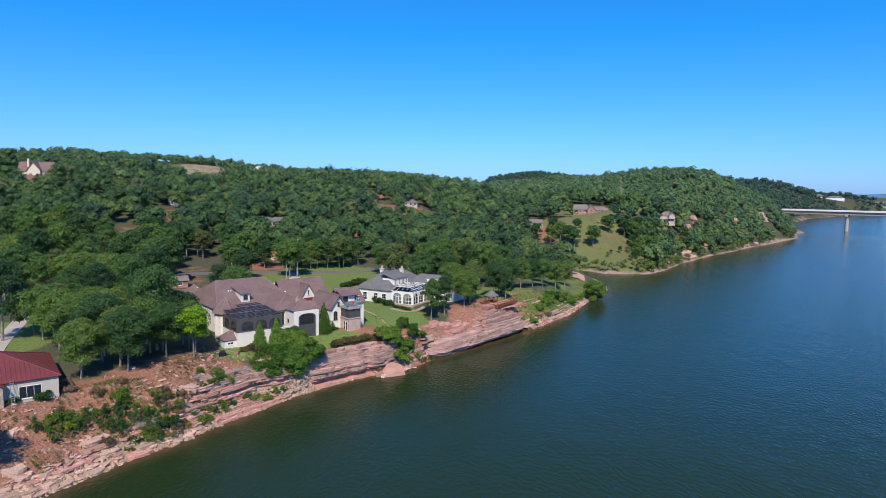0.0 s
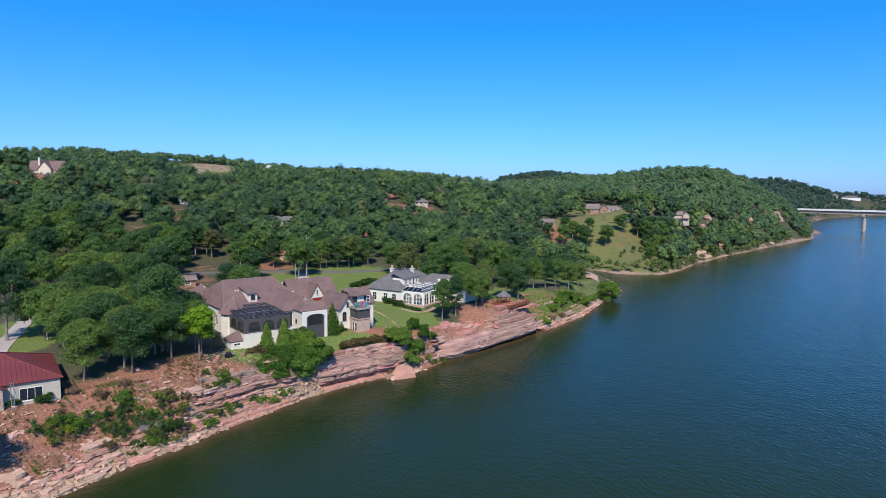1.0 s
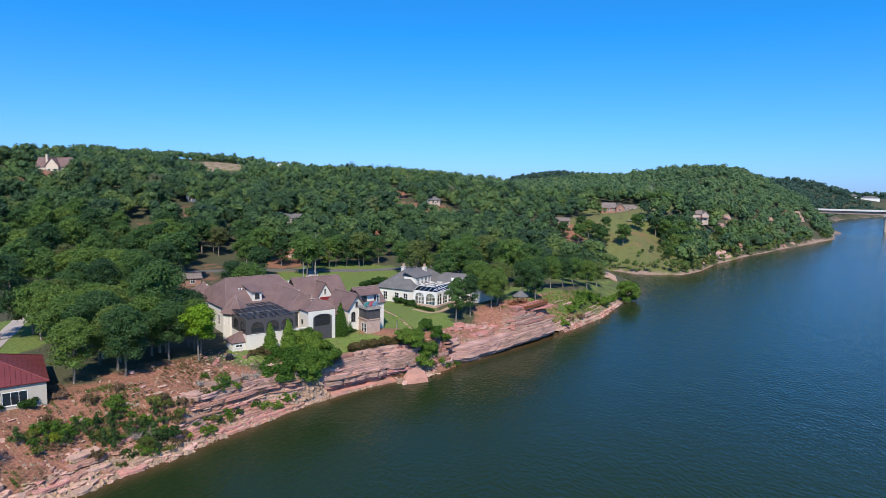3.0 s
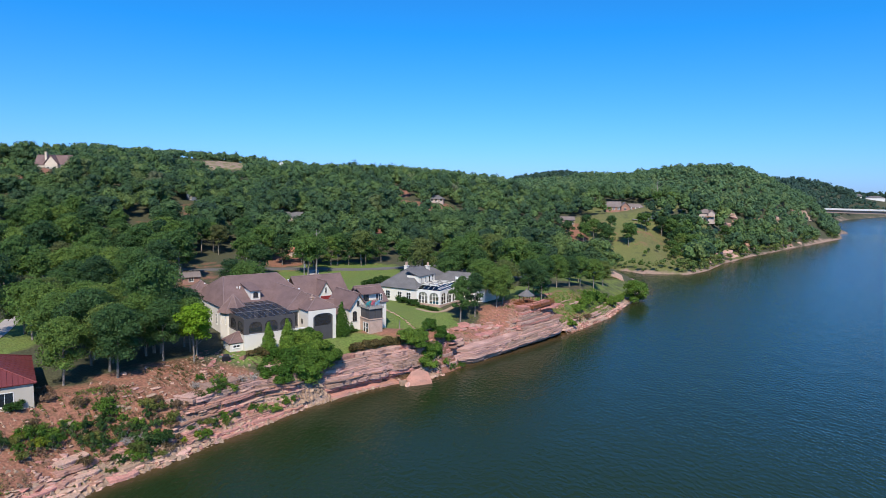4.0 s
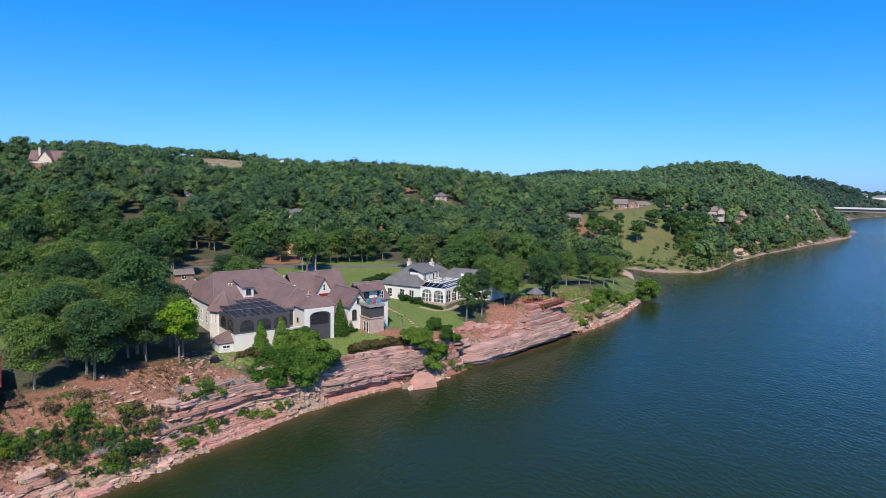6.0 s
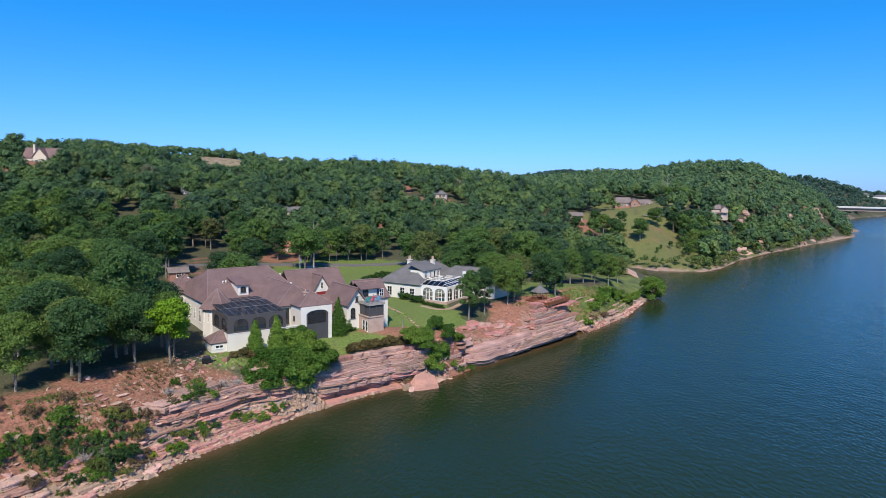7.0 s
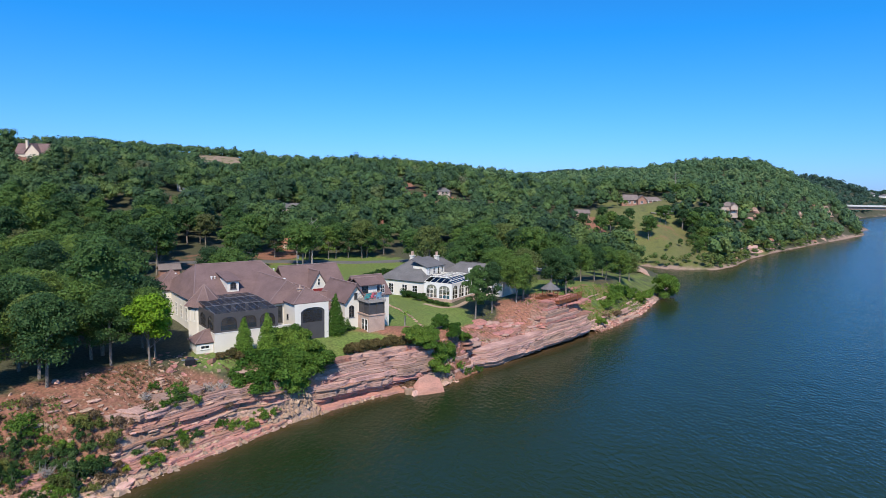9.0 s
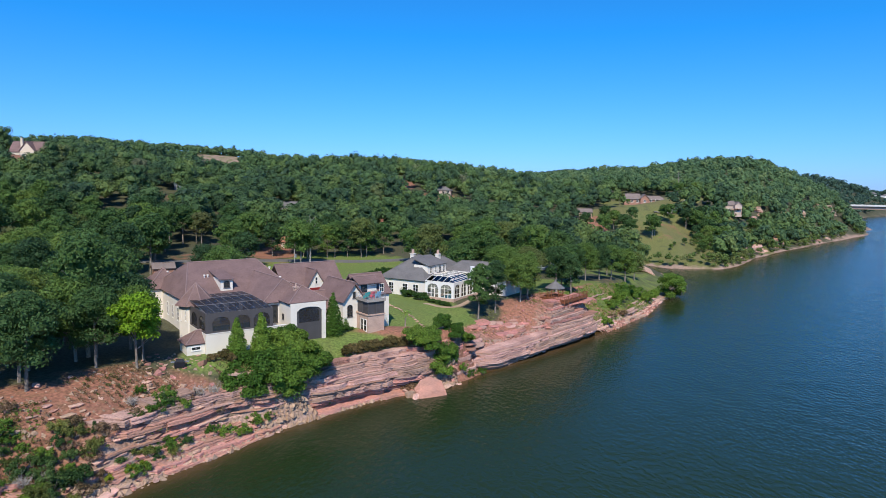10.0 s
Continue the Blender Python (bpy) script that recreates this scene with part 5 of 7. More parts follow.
def face(i, z):
    """How far inland of the waterline the rock stands at a height; None where soil takes over."""
    x, y = curve[i]
    if 155.5 < y < 191.5:
        if z < 4.5:
            ends = 1 - ramp_between(y, 155.5, 158.5) * ramp_between(-y, -191.5, -188)
            out = np.interp(z, [-0.4, 0.15, 0.45, 0.8, 1.6, 2.6, 3.4, 4.0, 4.6], [1.8, 1.5, 0.5, -0.2, -0.7, -0.6, -0.2, 0.4, 1.5])
            return out + 1.8 * ends - 0.45 * bulge(ss[i], z)
        if y + 0.2 * x < 176.5 + 0.9 * max(0, z - 6):
            return None
        return np.interp(z, [4.4, 5.5, 7, 8.4, 9.6], [0.6, 0.9, 1.3, 1.9, 2.8]) - 0.6 * bulge(ss[i], z)
    if 126.5 < y < 148:
        under = ramp_between(y, 130, 133) * ramp_between(-y, -147, -144)
        out = np.interp(z, [-0.4, 0.5, 0.8, 1.1, 1.6, 1.95, 2.7, 3.8, 5, 6.2, 7.6], [-0.6, -0.4, 0.2, 0.5 + 1.3 * under, 0.5 + 1.3 * under, 0.5, 0.0, 0.2, 0.6, 1.0, 1.9])
        return out + (1 - under) * 0.7 - 0.5 * bulge(ss[i], z) if z < 7.5 else None
    d_ = where_height(i, z)
    if 108 < y < 126.5 and z > 4.4:                 # the grey overhang above the tilted salmon beds
        low_d = where_height(i, 4.4)
        if low_d is not None:
            d_ = low_d + 0.45 * (z - 4.4) - 0.7
    return None if d_ is None else d_ - 0.55 - 0.5 * bulge(ss[i], z)


def bed_rock(y, z, g):
    """Pale flags on the low shore, salmon beds low down, weathered grey ones over them, red ones on the upper crag."""
    k = g.random()
    if y < 104:
        return ROCK_PALE if k < 0.7 else ROCK
    if y < 126:
        return (ROCK_GREY if k < 0.85 else ROCK) if z > 4.6 else (ROCK if k < 0.85 else ROCK_PALE)
    if y < 149:
        return ROCK if z < 1.4 or k < 0.15 else (ROCK_RED if z > 6.3 and k < 0.6 else ROCK_GREY)
    if y < 192:
        return (ROCK_GREY if k < 0.9 else ROCK) if z < 4.2 else (ROCK_RED if k < 0.5 else ROCK_GREY)
    return ROCK_GREY if z > 0.7 else ROCK_PALE


def ledge(i0, i1, z, thick, push, seed):
    """One bed of rock: a long slab with a worn, seamed front."""
    g = np.random.default_rng(seed)
    verts, faces = [], []
    n = 0
    jag = g.uniform(-0.14, 0.14)
    strata = max(1, round(thick / 0.27))
    lips = [g.uniform(0.0, 0.09) for _ in range(strata)]
    for i in range(i0, i1 + 1):
        d = face(i, z + thick * 0.5)
        if d is None:
            continue
        if g.random() < 0.22:
            jag = g.uniform(-0.12, 0.12)
        front = d - push - jag
        if i in (i0, i1):
            front += 0.3
        elif g.random() < 0.06:
            front += g.uniform(0.2, 0.7)
        front += 0.22 * math.sin(ss[i] * 0.8 + 2.2 * math.sin(ss[i] * 0.33)) if 126 < curve[i][1] < 148 else 0.0
        c, o = curve[i], outward[i]
        dz = 0.35 * math.sin(ss[i] * 0.045) + 0.05 * math.sin(ss[i] * 0.9 + z) + 0.03 * math.sin(ss[i] * 2.3 + z * 3)
        rows = [(front + 2.6, z), (front + 0.26, z)]
        for k in range(strata):
            lip, lo, hi = lips[k] + g.uniform(-0.03, 0.03), z + thick * k / strata, z + thick * (k + 1) / strata
            rows += [(front + lip, lo + 0.03), (front + lip + 0.02, hi - 0.05), (front + lip + 0.09, hi - 0.01)]
        rows += [(front + 2.6, z + thick)]
        for depth, zz in rows:
            verts.append((c[0] - o[0] * depth, c[1] - o[1] * depth, zz + dz))
        w = len(rows)
        if n:
            a, b = (n - 1) * w, n * w
            faces += [(a + k, b + k, b + k + 1, a + k + 1) for k in range(w - 1)]
        n += 1
    if n < 3:
        return None
    faces += [tuple(range(w)), tuple(range((n - 1) * w, n * w))[::-1]]
    return mesh_of("ledge", verts, faces, bed_rock(curve[(i0 + i1) // 2][1], z, g))


seed = 100
top_of = prof.max(1)
beds, z = [], -0.3
while z < 9.7:
    thick = rng.choice([0.24, 0.36, 0.55, 0.8], p=[0.22, 0.33, 0.28, 0.17])
    beds.append((z, thick * 0.93))
    z += thick
for z, thick in beds:
    i = int(rng.integers(0, 6))
    while i < len(ss) - 4:
        y0 = curve[i][1]
        cliff = 155.5 < y0 < 191.5 or 126 < y0 < 148
        run = int((rng.integers(5, 16) if y0 < 148 else rng.integers(12, 30)) if cliff else rng.integers(2, 7) if y0 < 104 else rng.integers(4, 13))
        j = min(len(ss) - 1, i + run)
        mid = (i + j) // 2
        y = curve[mid][1]
        back_d = where_height(mid, z + thick / 2)
        if 155.5 < y < 191.5 or 126.5 < y < 148:
            chance = 1.0
        elif y < 104:
            chance = 0.55 if z < 1.3 else (0.2 if z < 2.6 else 0.06)
        elif y <= 126.5:
            chance = 0.95 if y > 107 and z < 6.6 else 0.25
        elif y <= 155.5:
            chance = 0.85 if z < 7 else 0.0
        else:
            chance = (0.8 if 213 < y and z < 2.2 else (0.45 if z < 1.6 else 0.08)) if y < 240 else (0.5 if z < 1.2 else 0.0)
        if not cliff and (back_d is None or back_d > 7.5):
            chance = 0.0
        if rng.random() < chance and z < top_of[mid] - 0.1:
            seed += 1
            me = ledge(i, j, z, thick, rng.uniform(-0.09, 0.09), seed)
            if me:
                new("ledge", me).parent = bluff
        i = j
# broken outcrops on the terrace above the nose
for k in range(70):
    z = rng.uniform(4.6, 7.0)
    i = int(rng.choice([q for q in range(len(ss)) if 153 < curve[q][1] < 184]))
    d = where_height(i, z)
    if d is None:
        continue
    verts, faces = [], []
    span_ = int(rng.integers(3, 7))
    for q in range(i, min(len(ss) - 1, i + span_) + 1):
        tip = d - 1.1 * math.sin(math.pi * (q - i + 0.4) / (span_ + 0.8)) - rng.uniform(0, 0.25)
        for depth, zz in ((d + 1.6, z - 0.25), (tip + 0.35, z - 0.25), (tip, z - 0.1), (tip + 0.05, z + 0.12), (tip + 0.3, z + 0.2), (d + 1.6, z + 0.35)):
            verts.append((*(curve[q] - outward[q] * depth), zz))
    w = len(verts) // 6
    faces = [(6 * a + k_, 6 * a + 6 + k_, 6 * a + 7 + k_, 6 * a + 1 + k_) for a in range(w - 1) for k_ in range(5)] + [tuple(range(6)), tuple(range(6 * w - 6, 6 * w))[::-1]]
    new("ledge", mesh_of("ledge", verts, faces, ROCK_RED if rng.random() < 0.6 else ROCK_GREY)).parent = bluff


# ---- loose stones ----
def stone_mesh(seed, flat, rock):
    g = np.random.default_rng(seed)
    bm = bmesh.new()
    for p in g.normal(size=(16, 3)):
        p = p / np.linalg.norm(p) * g.uniform(0.75, 1.0)
        bm.verts.new((p[0] * 0.62, p[1] * 0.5, max(-0.4, min(0.45, p[2])) * flat))
    bmesh.ops.convex_hull(bm, input=bm.verts)
    loose = [q for q in bm.verts if not q.link_faces]
    bmesh.ops.delete(bm, geom=loose, context='VERTS')
    me = bpy.data.meshes.new("stone")
    bm.to_mesh(me)
    bm.free()
    me.materials.append(rock)
    return me


STONES = [stone_mesh(s, f, ROCK_PALE) for s, f in ((1, 0.9), (2, 0.7), (3, 0.55), (4, 0.8), (5, 0.45), (6, 0.6))]
RED_STONES = [stone_mesh(s, f, ROCK_RED) for s, f in ((7, 0.8), (8, 0.6), (9, 0.45), (10, 0.7), (11, 0.4), (12, 0.55))]
GREY_STONES = [stone_mesh(s, f, ROCK_GREY) for s, f in ((13, 0.8), (14, 0.6), (15, 0.45), (16, 0.7), (17, 0.4), (18, 0.55))]
shore = tagged(new("stony_shore"), "pale tumbled sandstone blocks along the waterline and slope", "rocks", kind="structure")


def drop_stone(x, y, size, sink=0.2, kinds=STONES):
    ob = new("stone", kinds[rng.integers(6)])
    ob.parent = shore
    ob.location = (x, y, h(x, y) + size * (0.25 - sink))
    ob.rotation_euler = (rng.uniform(-0.25, 0.25), rng.uniform(-0.25, 0.25), rng.uniform(0, 6.28))
    ob.scale = (size * rng.uniform(0.8, 1.3), size * rng.uniform(0.8, 1.2), size)


near = [i for i in range(len(ss)) if 80 < curve[i][1] < 235]
for _ in range(200):
    i = near[int(len(near) * rng.random() ** 1.3)]
    d = rng.uniform(-0.6, 3.2) if curve[i][1] < 126 else rng.uniform(-0.7, 0.8)
    if 150.5 < curve[i][1] < 193 or 131.5 < curve[i][1] < 142:
        continue
    x, y = curve[i] - outward[i] * d
    drop_stone(x, y, rng.choice([0.5, 0.7, 0.9, 1.2, 1.6], p=[0.3, 0.3, 0.2, 0.13, 0.07]))
for _ in range(300):
    i = near[int(len(near) * rng.random())]
    y = curve[i][1]
    if y < 122:
        d = rng.uniform(5, 19)
    elif 152 < y < 200:
        d = rng.uniform(3, 8.5 if y < 176 else 12)
    else:
        continue
    x, y = curve[i] - outward[i] * d
    drop_stone(x, y, rng.uniform(0.5, 1.1) * (1.9 if rng.random() < 0.2 else 1), 0.3, STONES if y < 122 else RED_STONES)
# a broken bed of red and grey blocks low on the bank
for _ in range(70):
    x, y = -64.5 + 9.5 * rng.random(), 90.5 + 5.5 * rng.random()
    if 2.2 < float(shore_distance(np.array([x]), np.array([y]))[0]) < 7:
        drop_stone(x, y, rng.uniform(0.5, 1.3), 0.3, RED_STONES if rng.random() < 0.65 else GREY_STONES)
# broken flagstones on the low shore
flags = tagged(new("flagstone_shore"), "pale broken sandstone flags stepping down into the lake", "rocks", kind="structure")
FLAGS = [stone_mesh(s_, f_, r_) for s_, f_, r_ in ((91, 0.22, ROCK_PALE), (92, 0.28, ROCK), (93, 0.2, ROCK_PALE), (94, 0.34, ROCK_PALE), (95, 0.25, ROCK_GREY), (96, 0.3, ROCK))]
low_shore = [i for i in near if curve[i][1] < 125]
for _ in range(290):
    i = low_shore[int(len(low_shore) * rng.random())]
    d = rng.uniform(-0.5, 4.2) if rng.random() < 0.84 else rng.uniform(7, 15)
    x, y = curve[i] - outward[i] * d
    along_ = math.atan2(outward[i][0], -outward[i][1])
    size = rng.uniform(0.7, 1.5) * (1.4 if rng.random() < 0.15 else 1) * (0.6 if d > 5 else 1)
    ob = new("flagstone", FLAGS[rng.integers(6)])
    ob.parent = flags
    ob.location = (x, y, h(x, y) + 0.12)
    ob.rotation_euler = (rng.uniform(-0.1, 0.1), rng.uniform(-0.1, 0.1), along_ + rng.normal() * 0.35)
    ob.scale = (size * rng.uniform(1.0, 1.9), size * rng.uniform(0.7, 1.1), size)
# gravel and rubble, too small to pick apart
vs, fs, off = [], [], 0
tetra = np.array([(0.6, 0, -0.3), (-0.4, 0.5, -0.3), (-0.4, -0.5, -0.3), (0.1, 0.1, 0.45), (-0.2, -0.1, 0.4), (0.5, 0.3, 0.1)])
hull = np.array([(0, 1, 2), (0, 5, 1), (1, 5, 3), (3, 5, 0), (0, 2, 4), (4, 2, 1), (4, 1, 3), (0, 4, 3)])
for _ in range(11000):
    i = near[int(len(near) * rng.random() ** 1.2)]
    y = curve[i][1]
    d = rng.uniform(-0.6, 3.0) + (rng.random() < 0.45) * rng.uniform(0, 15) if y < 122 else (rng.uniform(2, 8.5 if y < 176 else 13) if 152 < y < 200 and rng.random() < 0.8 else (rng.uniform(4, 9) if 150.5 < y < 193 else rng.uniform(-0.5, 1.0)))
    x, y = curve[i] - outward[i] * d
    s = rng.uniform(0.12, 0.45) * (1.3 if d < 3 else 0.8) * (2.2 if rng.random() < 0.14 else 1)
    a = rng.uniform(0, 6.28)
    c, sn = math.cos(a) * s, math.sin(a) * s
    vs.append(np.stack([tetra[:, 0] * c - tetra[:, 1] * sn + x, tetra[:, 0] * sn + tetra[:, 1] * c + y, tetra[:, 2] * s * 0.8 + s * 0.1], 1))
    fs.append(hull + off)
    off += 6
vs = np.concatenate(vs)
zz = height(vs[::6, 0] * 0 + vs.reshape(-1, 6, 3)[:, :, 0].mean(1), vs.reshape(-1, 6, 3)[:, :, 1].mean(1))
vs[:, 2] += np.repeat(np.maximum(zz, -0.1), 6)
low_bank = (vs.reshape(-1, 6, 3)[:, 0, 1] < 150)
for pick, rock, what in ((low_bank, ROCK_PALE, "fine pale sandstone rubble on the bank"), (~low_bank, ROCK_RED, "broken red sandstone rubble on the slope")):
    part_vs = vs.reshape(-1, 6, 3)[pick].reshape(-1, 3)
    tagged(new("rubble", fast_mesh("rubble", part_vs, (hull[None] + 6 * np.arange(pick.sum())[:, None, None]).reshape(-1, 3), rock)), what, "rubble", kind="stuff")

# low scrub and weeds on the bank
def scrub(name, count, pick, leaf, size, label):
    vs, off = [], 0
    c = np.array([p for p in (pick() for _ in range(count)) if p is not None])
    z0 = height(c[:, 0], c[:, 1])
    per = 12
    m_ = len(c) * per
    base = np.repeat(np.column_stack([c, z0]), per, 0)
    spread_ = np.repeat(rng.uniform(0.15, 0.45, len(c)), per)[:, None]
    p = base + rng.normal(size=(m_, 3)) * spread_ * (0.6, 0.6, 0.25) + np.column_stack([np.zeros((m_, 2)), np.abs(rng.normal(size=m_)) * 0.35 * spread_[:, 0] + 0.15])
    t = rng.normal(size=(m_, 3))
    t /= np.linalg.norm(t, axis=1)[:, None]
    b = np.cross(t, rng.normal(size=(m_, 3)))
    b /= np.linalg.norm(b, axis=1)[:, None]
    s_ = size * rng.uniform(0.5, 1.4, m_)[:, None]
    q = np.stack([p - t * s_, p - b * s_ * 0.6, p + t * s_, p + b * s_ * 0.6], 1).reshape(-1, 3)
    k = np.arange(m_)[:, None] * 4
    tagged(new(name, fast_mesh(name, q, np.concatenate([k + (0, 1, 3), k + (1, 2, 3)]), leaf)), label, "scrub", kind="stuff")


def on_bank(lo, hi, ya, yb, bias=1.0):
    def pick():
        i = near[int(len(near) * rng.random())]
        if not ya < curve[i][1] < yb:
            return None
        return curve[i] - outward[i] * (lo + (hi - lo) * rng.random() ** bias)
    return pick


def patchy(pick, scale, least, seed):
    """Keep only what falls on the thick of a patch."""
    def one():
        p = pick()
        return p if p is not None and float(wave(p[0], p[1], scale, seed)) > least else None
    return one


OLIVE_LEAF = leaf_mat("olive_shrub_leaf", (0.145, 0.180, 0.050), 0.4)
scrub("green_weeds", 6000, patchy(on_bank(1.2, 16, 84, 113), 7.3, 0.12, 3), LEAF_BUSH, 0.11, "green weeds between the stones of the slope")
scrub("yellow_weeds", 7000, patchy(on_bank(1.2, 17, 84, 113), 6.1, 0.2, 7), OLIVE_LEAF, 0.10, "yellow-green weeds between the stones of the slope")
scrub("dry_weeds", 9000, patchy(on_bank(2.5, 17, 84, 124), 6.7, 0.05, 5), LEAF_DRY, 0.09, "dry brown weeds on the stony slope")
scrub("edge_weeds", 1200, on_bank(2.0, 5, 116, 128, 1.4), LEAF_DRY, 0.10, "dry weeds on top of the bluff")
scrub("terrace_tufts", 1500, patchy(on_bank(2.5, 13, 153, 186), 3.3, 0.1, 9), OLIVE_LEAF, 0.10, "tufts of yellow-green weeds on the rocky terrace")
scrub("slope_weeds", 2600, on_bank(1.0, 10, 190, 238, 1.0), LEAF_BUSH, 0.13, "green weeds over the low rocky slope")
scrub("edge_grass", 2600, on_bank(1.6, 10, 190, 240, 1.2), LEAF_CEDAR, 0.10, "tufts of green grass on top of the bluff")

# the great fallen block at the foot of the bluff
g = np.random.default_rng(77)
bm = bmesh.new()
for p in ((-3.0, -1.4, -0.9), (2.9, -2.0, -0.9), (3.3, 1.2, -0.9), (-2.8, 2.2, -0.9), (-3.0, -0.8, 0.3), (2.6, -1.7, 0.7), (3.0, 0.6, 2.2), (1.0, 1.9, 3.0), (-1.2, 1.7, 2.7), (-2.7, 1.5, 1.2), (0.2, -1.2, 1.3)):
    bm.verts.new(p)
bmesh.ops.convex_hull(bm, input=bm.verts)
me = bpy.data.meshes.new("boulder")
bm.to_mesh(me)
bm.free()
me.materials.append(ROCK)
ob = tagged(new("boulder", me), "huge tilted pink sandstone block fallen into the lake", "boulder")
ob.matrix_world = frame_of(-11.4, 142.4, 0.0, 36) @ Matrix.Scale(0.86, 4)
for x, y, s_, t_ in ((-14.6, 141.2, 1.9, 0.4), (-13.6, 140.4, 1.3, 1.2), (-15.4, 142.3, 1.6, 2.2), (-8.6, 146.4, 1.5, 0.9)):
    ob = tagged(new("boulder", STONES[int(t_ * 3) % 6]), "angular pink sandstone boulder at the waterline", "boulder", "boulders at the waterline")
    ob.matrix_world = frame_of(x, y, 0.25, t_ * 57) @ Matrix.Diagonal((s_ * 1.3, s_, s_, 1))


# ---- shrubs and single trees ----
def make_bush(seed, r, hgt, leaf, count=420, size=0.22, n=7, name="bush"):
    g = np.random.default_rng(seed)
    lobes = [(0, 0, hgt * 0.45, r * 0.6, hgt * 0.45)]
    for i in range(n):
        a = i * 2.4
        s = r * g.uniform(0.24, 0.5)
        out = r * g.uniform(0.4, 0.95)
        lobes.append((out * math.cos(a), out * math.sin(a), hgt * g.uniform(0.2, 0.8), s, s * g.uniform(0.6, 1.1)))
    v_, f_ = crown_arrays(g, lobes, int(count * 2.9), size * 0.6, ICO1, 0.74)
    root = new(name)
    root.empty_display_size = 0.3
    c = new("foliage", fast_mesh("foliage", v_, f_, leaf))
    bm = bmesh.new()
    for i in range(5):
        a = i * 1.26
        tube(bm, (0, 0, -0.3), (math.cos(a) * r * 0.5, math.sin(a) * r * 0.5, hgt * 0.5), 0.05, 0.02, 4)
    t = part("stem", bm, BARK, root)
    c.parent = root
    return root


def spread(kind, places, label, group, category="bush"):
    """Copies of a shrub at places (x, y, scale[, z])."""
    for p in places:
        t = plant(kind, p[0], p[1], p[2], rng.uniform(0, 6.28), p[3] if len(p) > 3 else None)
        tagged(t, label, category, group)
    for o in (*kind.children_recursive, kind):
        bpy.data.objects.remove(o)


def ragged_bush(seed, r, hgt, leaf, count=1150, size=0.095, n=18, name="shrub"):
    """An open, uneven shrub: small leafy tufts at the ends of spreading stems."""
    g = np.random.default_rng(seed)
    lobes, tips = [], []
    for i in range(n):
        a, out = g.uniform(0, 6.28), r * g.uniform(0.1, 1.0)
        z_ = hgt * (0.25 + 0.75 * g.random() * (1 - 0.45 * out / r))
        s_ = r * g.uniform(0.10, 0.27)
        lobes.append((out * math.cos(a), out * math.sin(a), z_, s_, s_ * g.uniform(0.8, 1.6)))
        tips.append(lobes[-1][:3])
    v_, f_ = crown_arrays(g, lobes, count, size, ICO1, 0.5, 0.5, 1.5)
    root = new(name)
    root.empty_display_size = 0.3
    c = new("foliage", fast_mesh("foliage", v_, f_, leaf))
    c.parent = root
    bm = bmesh.new()
    for t_ in tips:
        tube(bm, (0, 0, -0.4), t_, 0.04, 0.015, 4)
    part("stem", bm, BARK, root)
    return root


DARK_LEAF = leaf_mat("dark_shrub_leaf", (0.060, 0.125, 0.038), 0.4)
YELLOW_LEAF = leaf_mat("yellow_shrub_leaf", (0.20, 0.27, 0.03), 0.25)
thicket = []
while len(thicket) < 92:
    x, y = rng.uniform(-66, -40), rng.uniform(92, 119)
    d_ = float(shore_distance(np.array([x]), np.array([y]))[0])
    if not 1.2 < d_ < (11.5 if y < 109 else 5):
        continue
    if float(wave(x, y, 4.5, 2)) < -0.2 or any(math.hypot(x - p[0], y - p[1]) < 0.8 for p in thicket):
        continue
    thicket.append((x, y, rng.uniform(0.5, 1.0) * (1.4 if rng.random() < 0.18 else 1)))
KINDS_ = [(61, 1.3, 1.6, LEAF_BUSH, "wild green shrub on the stony slope"), (67, 1.2, 2.5, DARK_LEAF, "dark green sapling on the stony slope"), (68, 1.4, 1.3, OLIVE_LEAF, "yellow-green shrub on the stony slope"),
          (69, 1.2, 1.7, DARK_LEAF, "dark green shrub on the stony slope"), (60, 1.1, 1.2, YELLOW_LEAF, "bright yellow-green shrub on the stony slope"), (59, 1.5, 1.1, LEAF_DRY, "brown half-bare shrub on the stony slope")]
for k, (seed_, r_, h_, leaf_, label_) in enumerate(KINDS_):
    mine = [t for i, t in enumerate(thicket) if (0, 1, 2, 5, 3, 1, 0, 2, 0, 3, 1, 2, 4)[i % 13] == k]
    spread(ragged_bush(seed_, r_, h_, leaf_), mine, label_, "shrubs on the slope", "shrub")
spread(ragged_bush(58, 1.3, 1.8, LEAF_BUSH), [(-41.8, 113.6, 0.9), (-43.6, 116.6, 1.2), (-41.6, 116.9, 0.9), (-38.4, 118.8, 0.8), (-37, 119.8, 0.9), (-35.4, 121.4, 0.9), (-34.4, 123.4, 0.9), (-33.0, 124.6, 0.7), (-47, 117.2, 0.6), (-4.6, 152.8, 0.9), (-6.2, 151.2, 0.9), (-2.6, 154.9, 0.8)], "green shrub on the pink ledges", "shrubs on the ledges", "shrub")


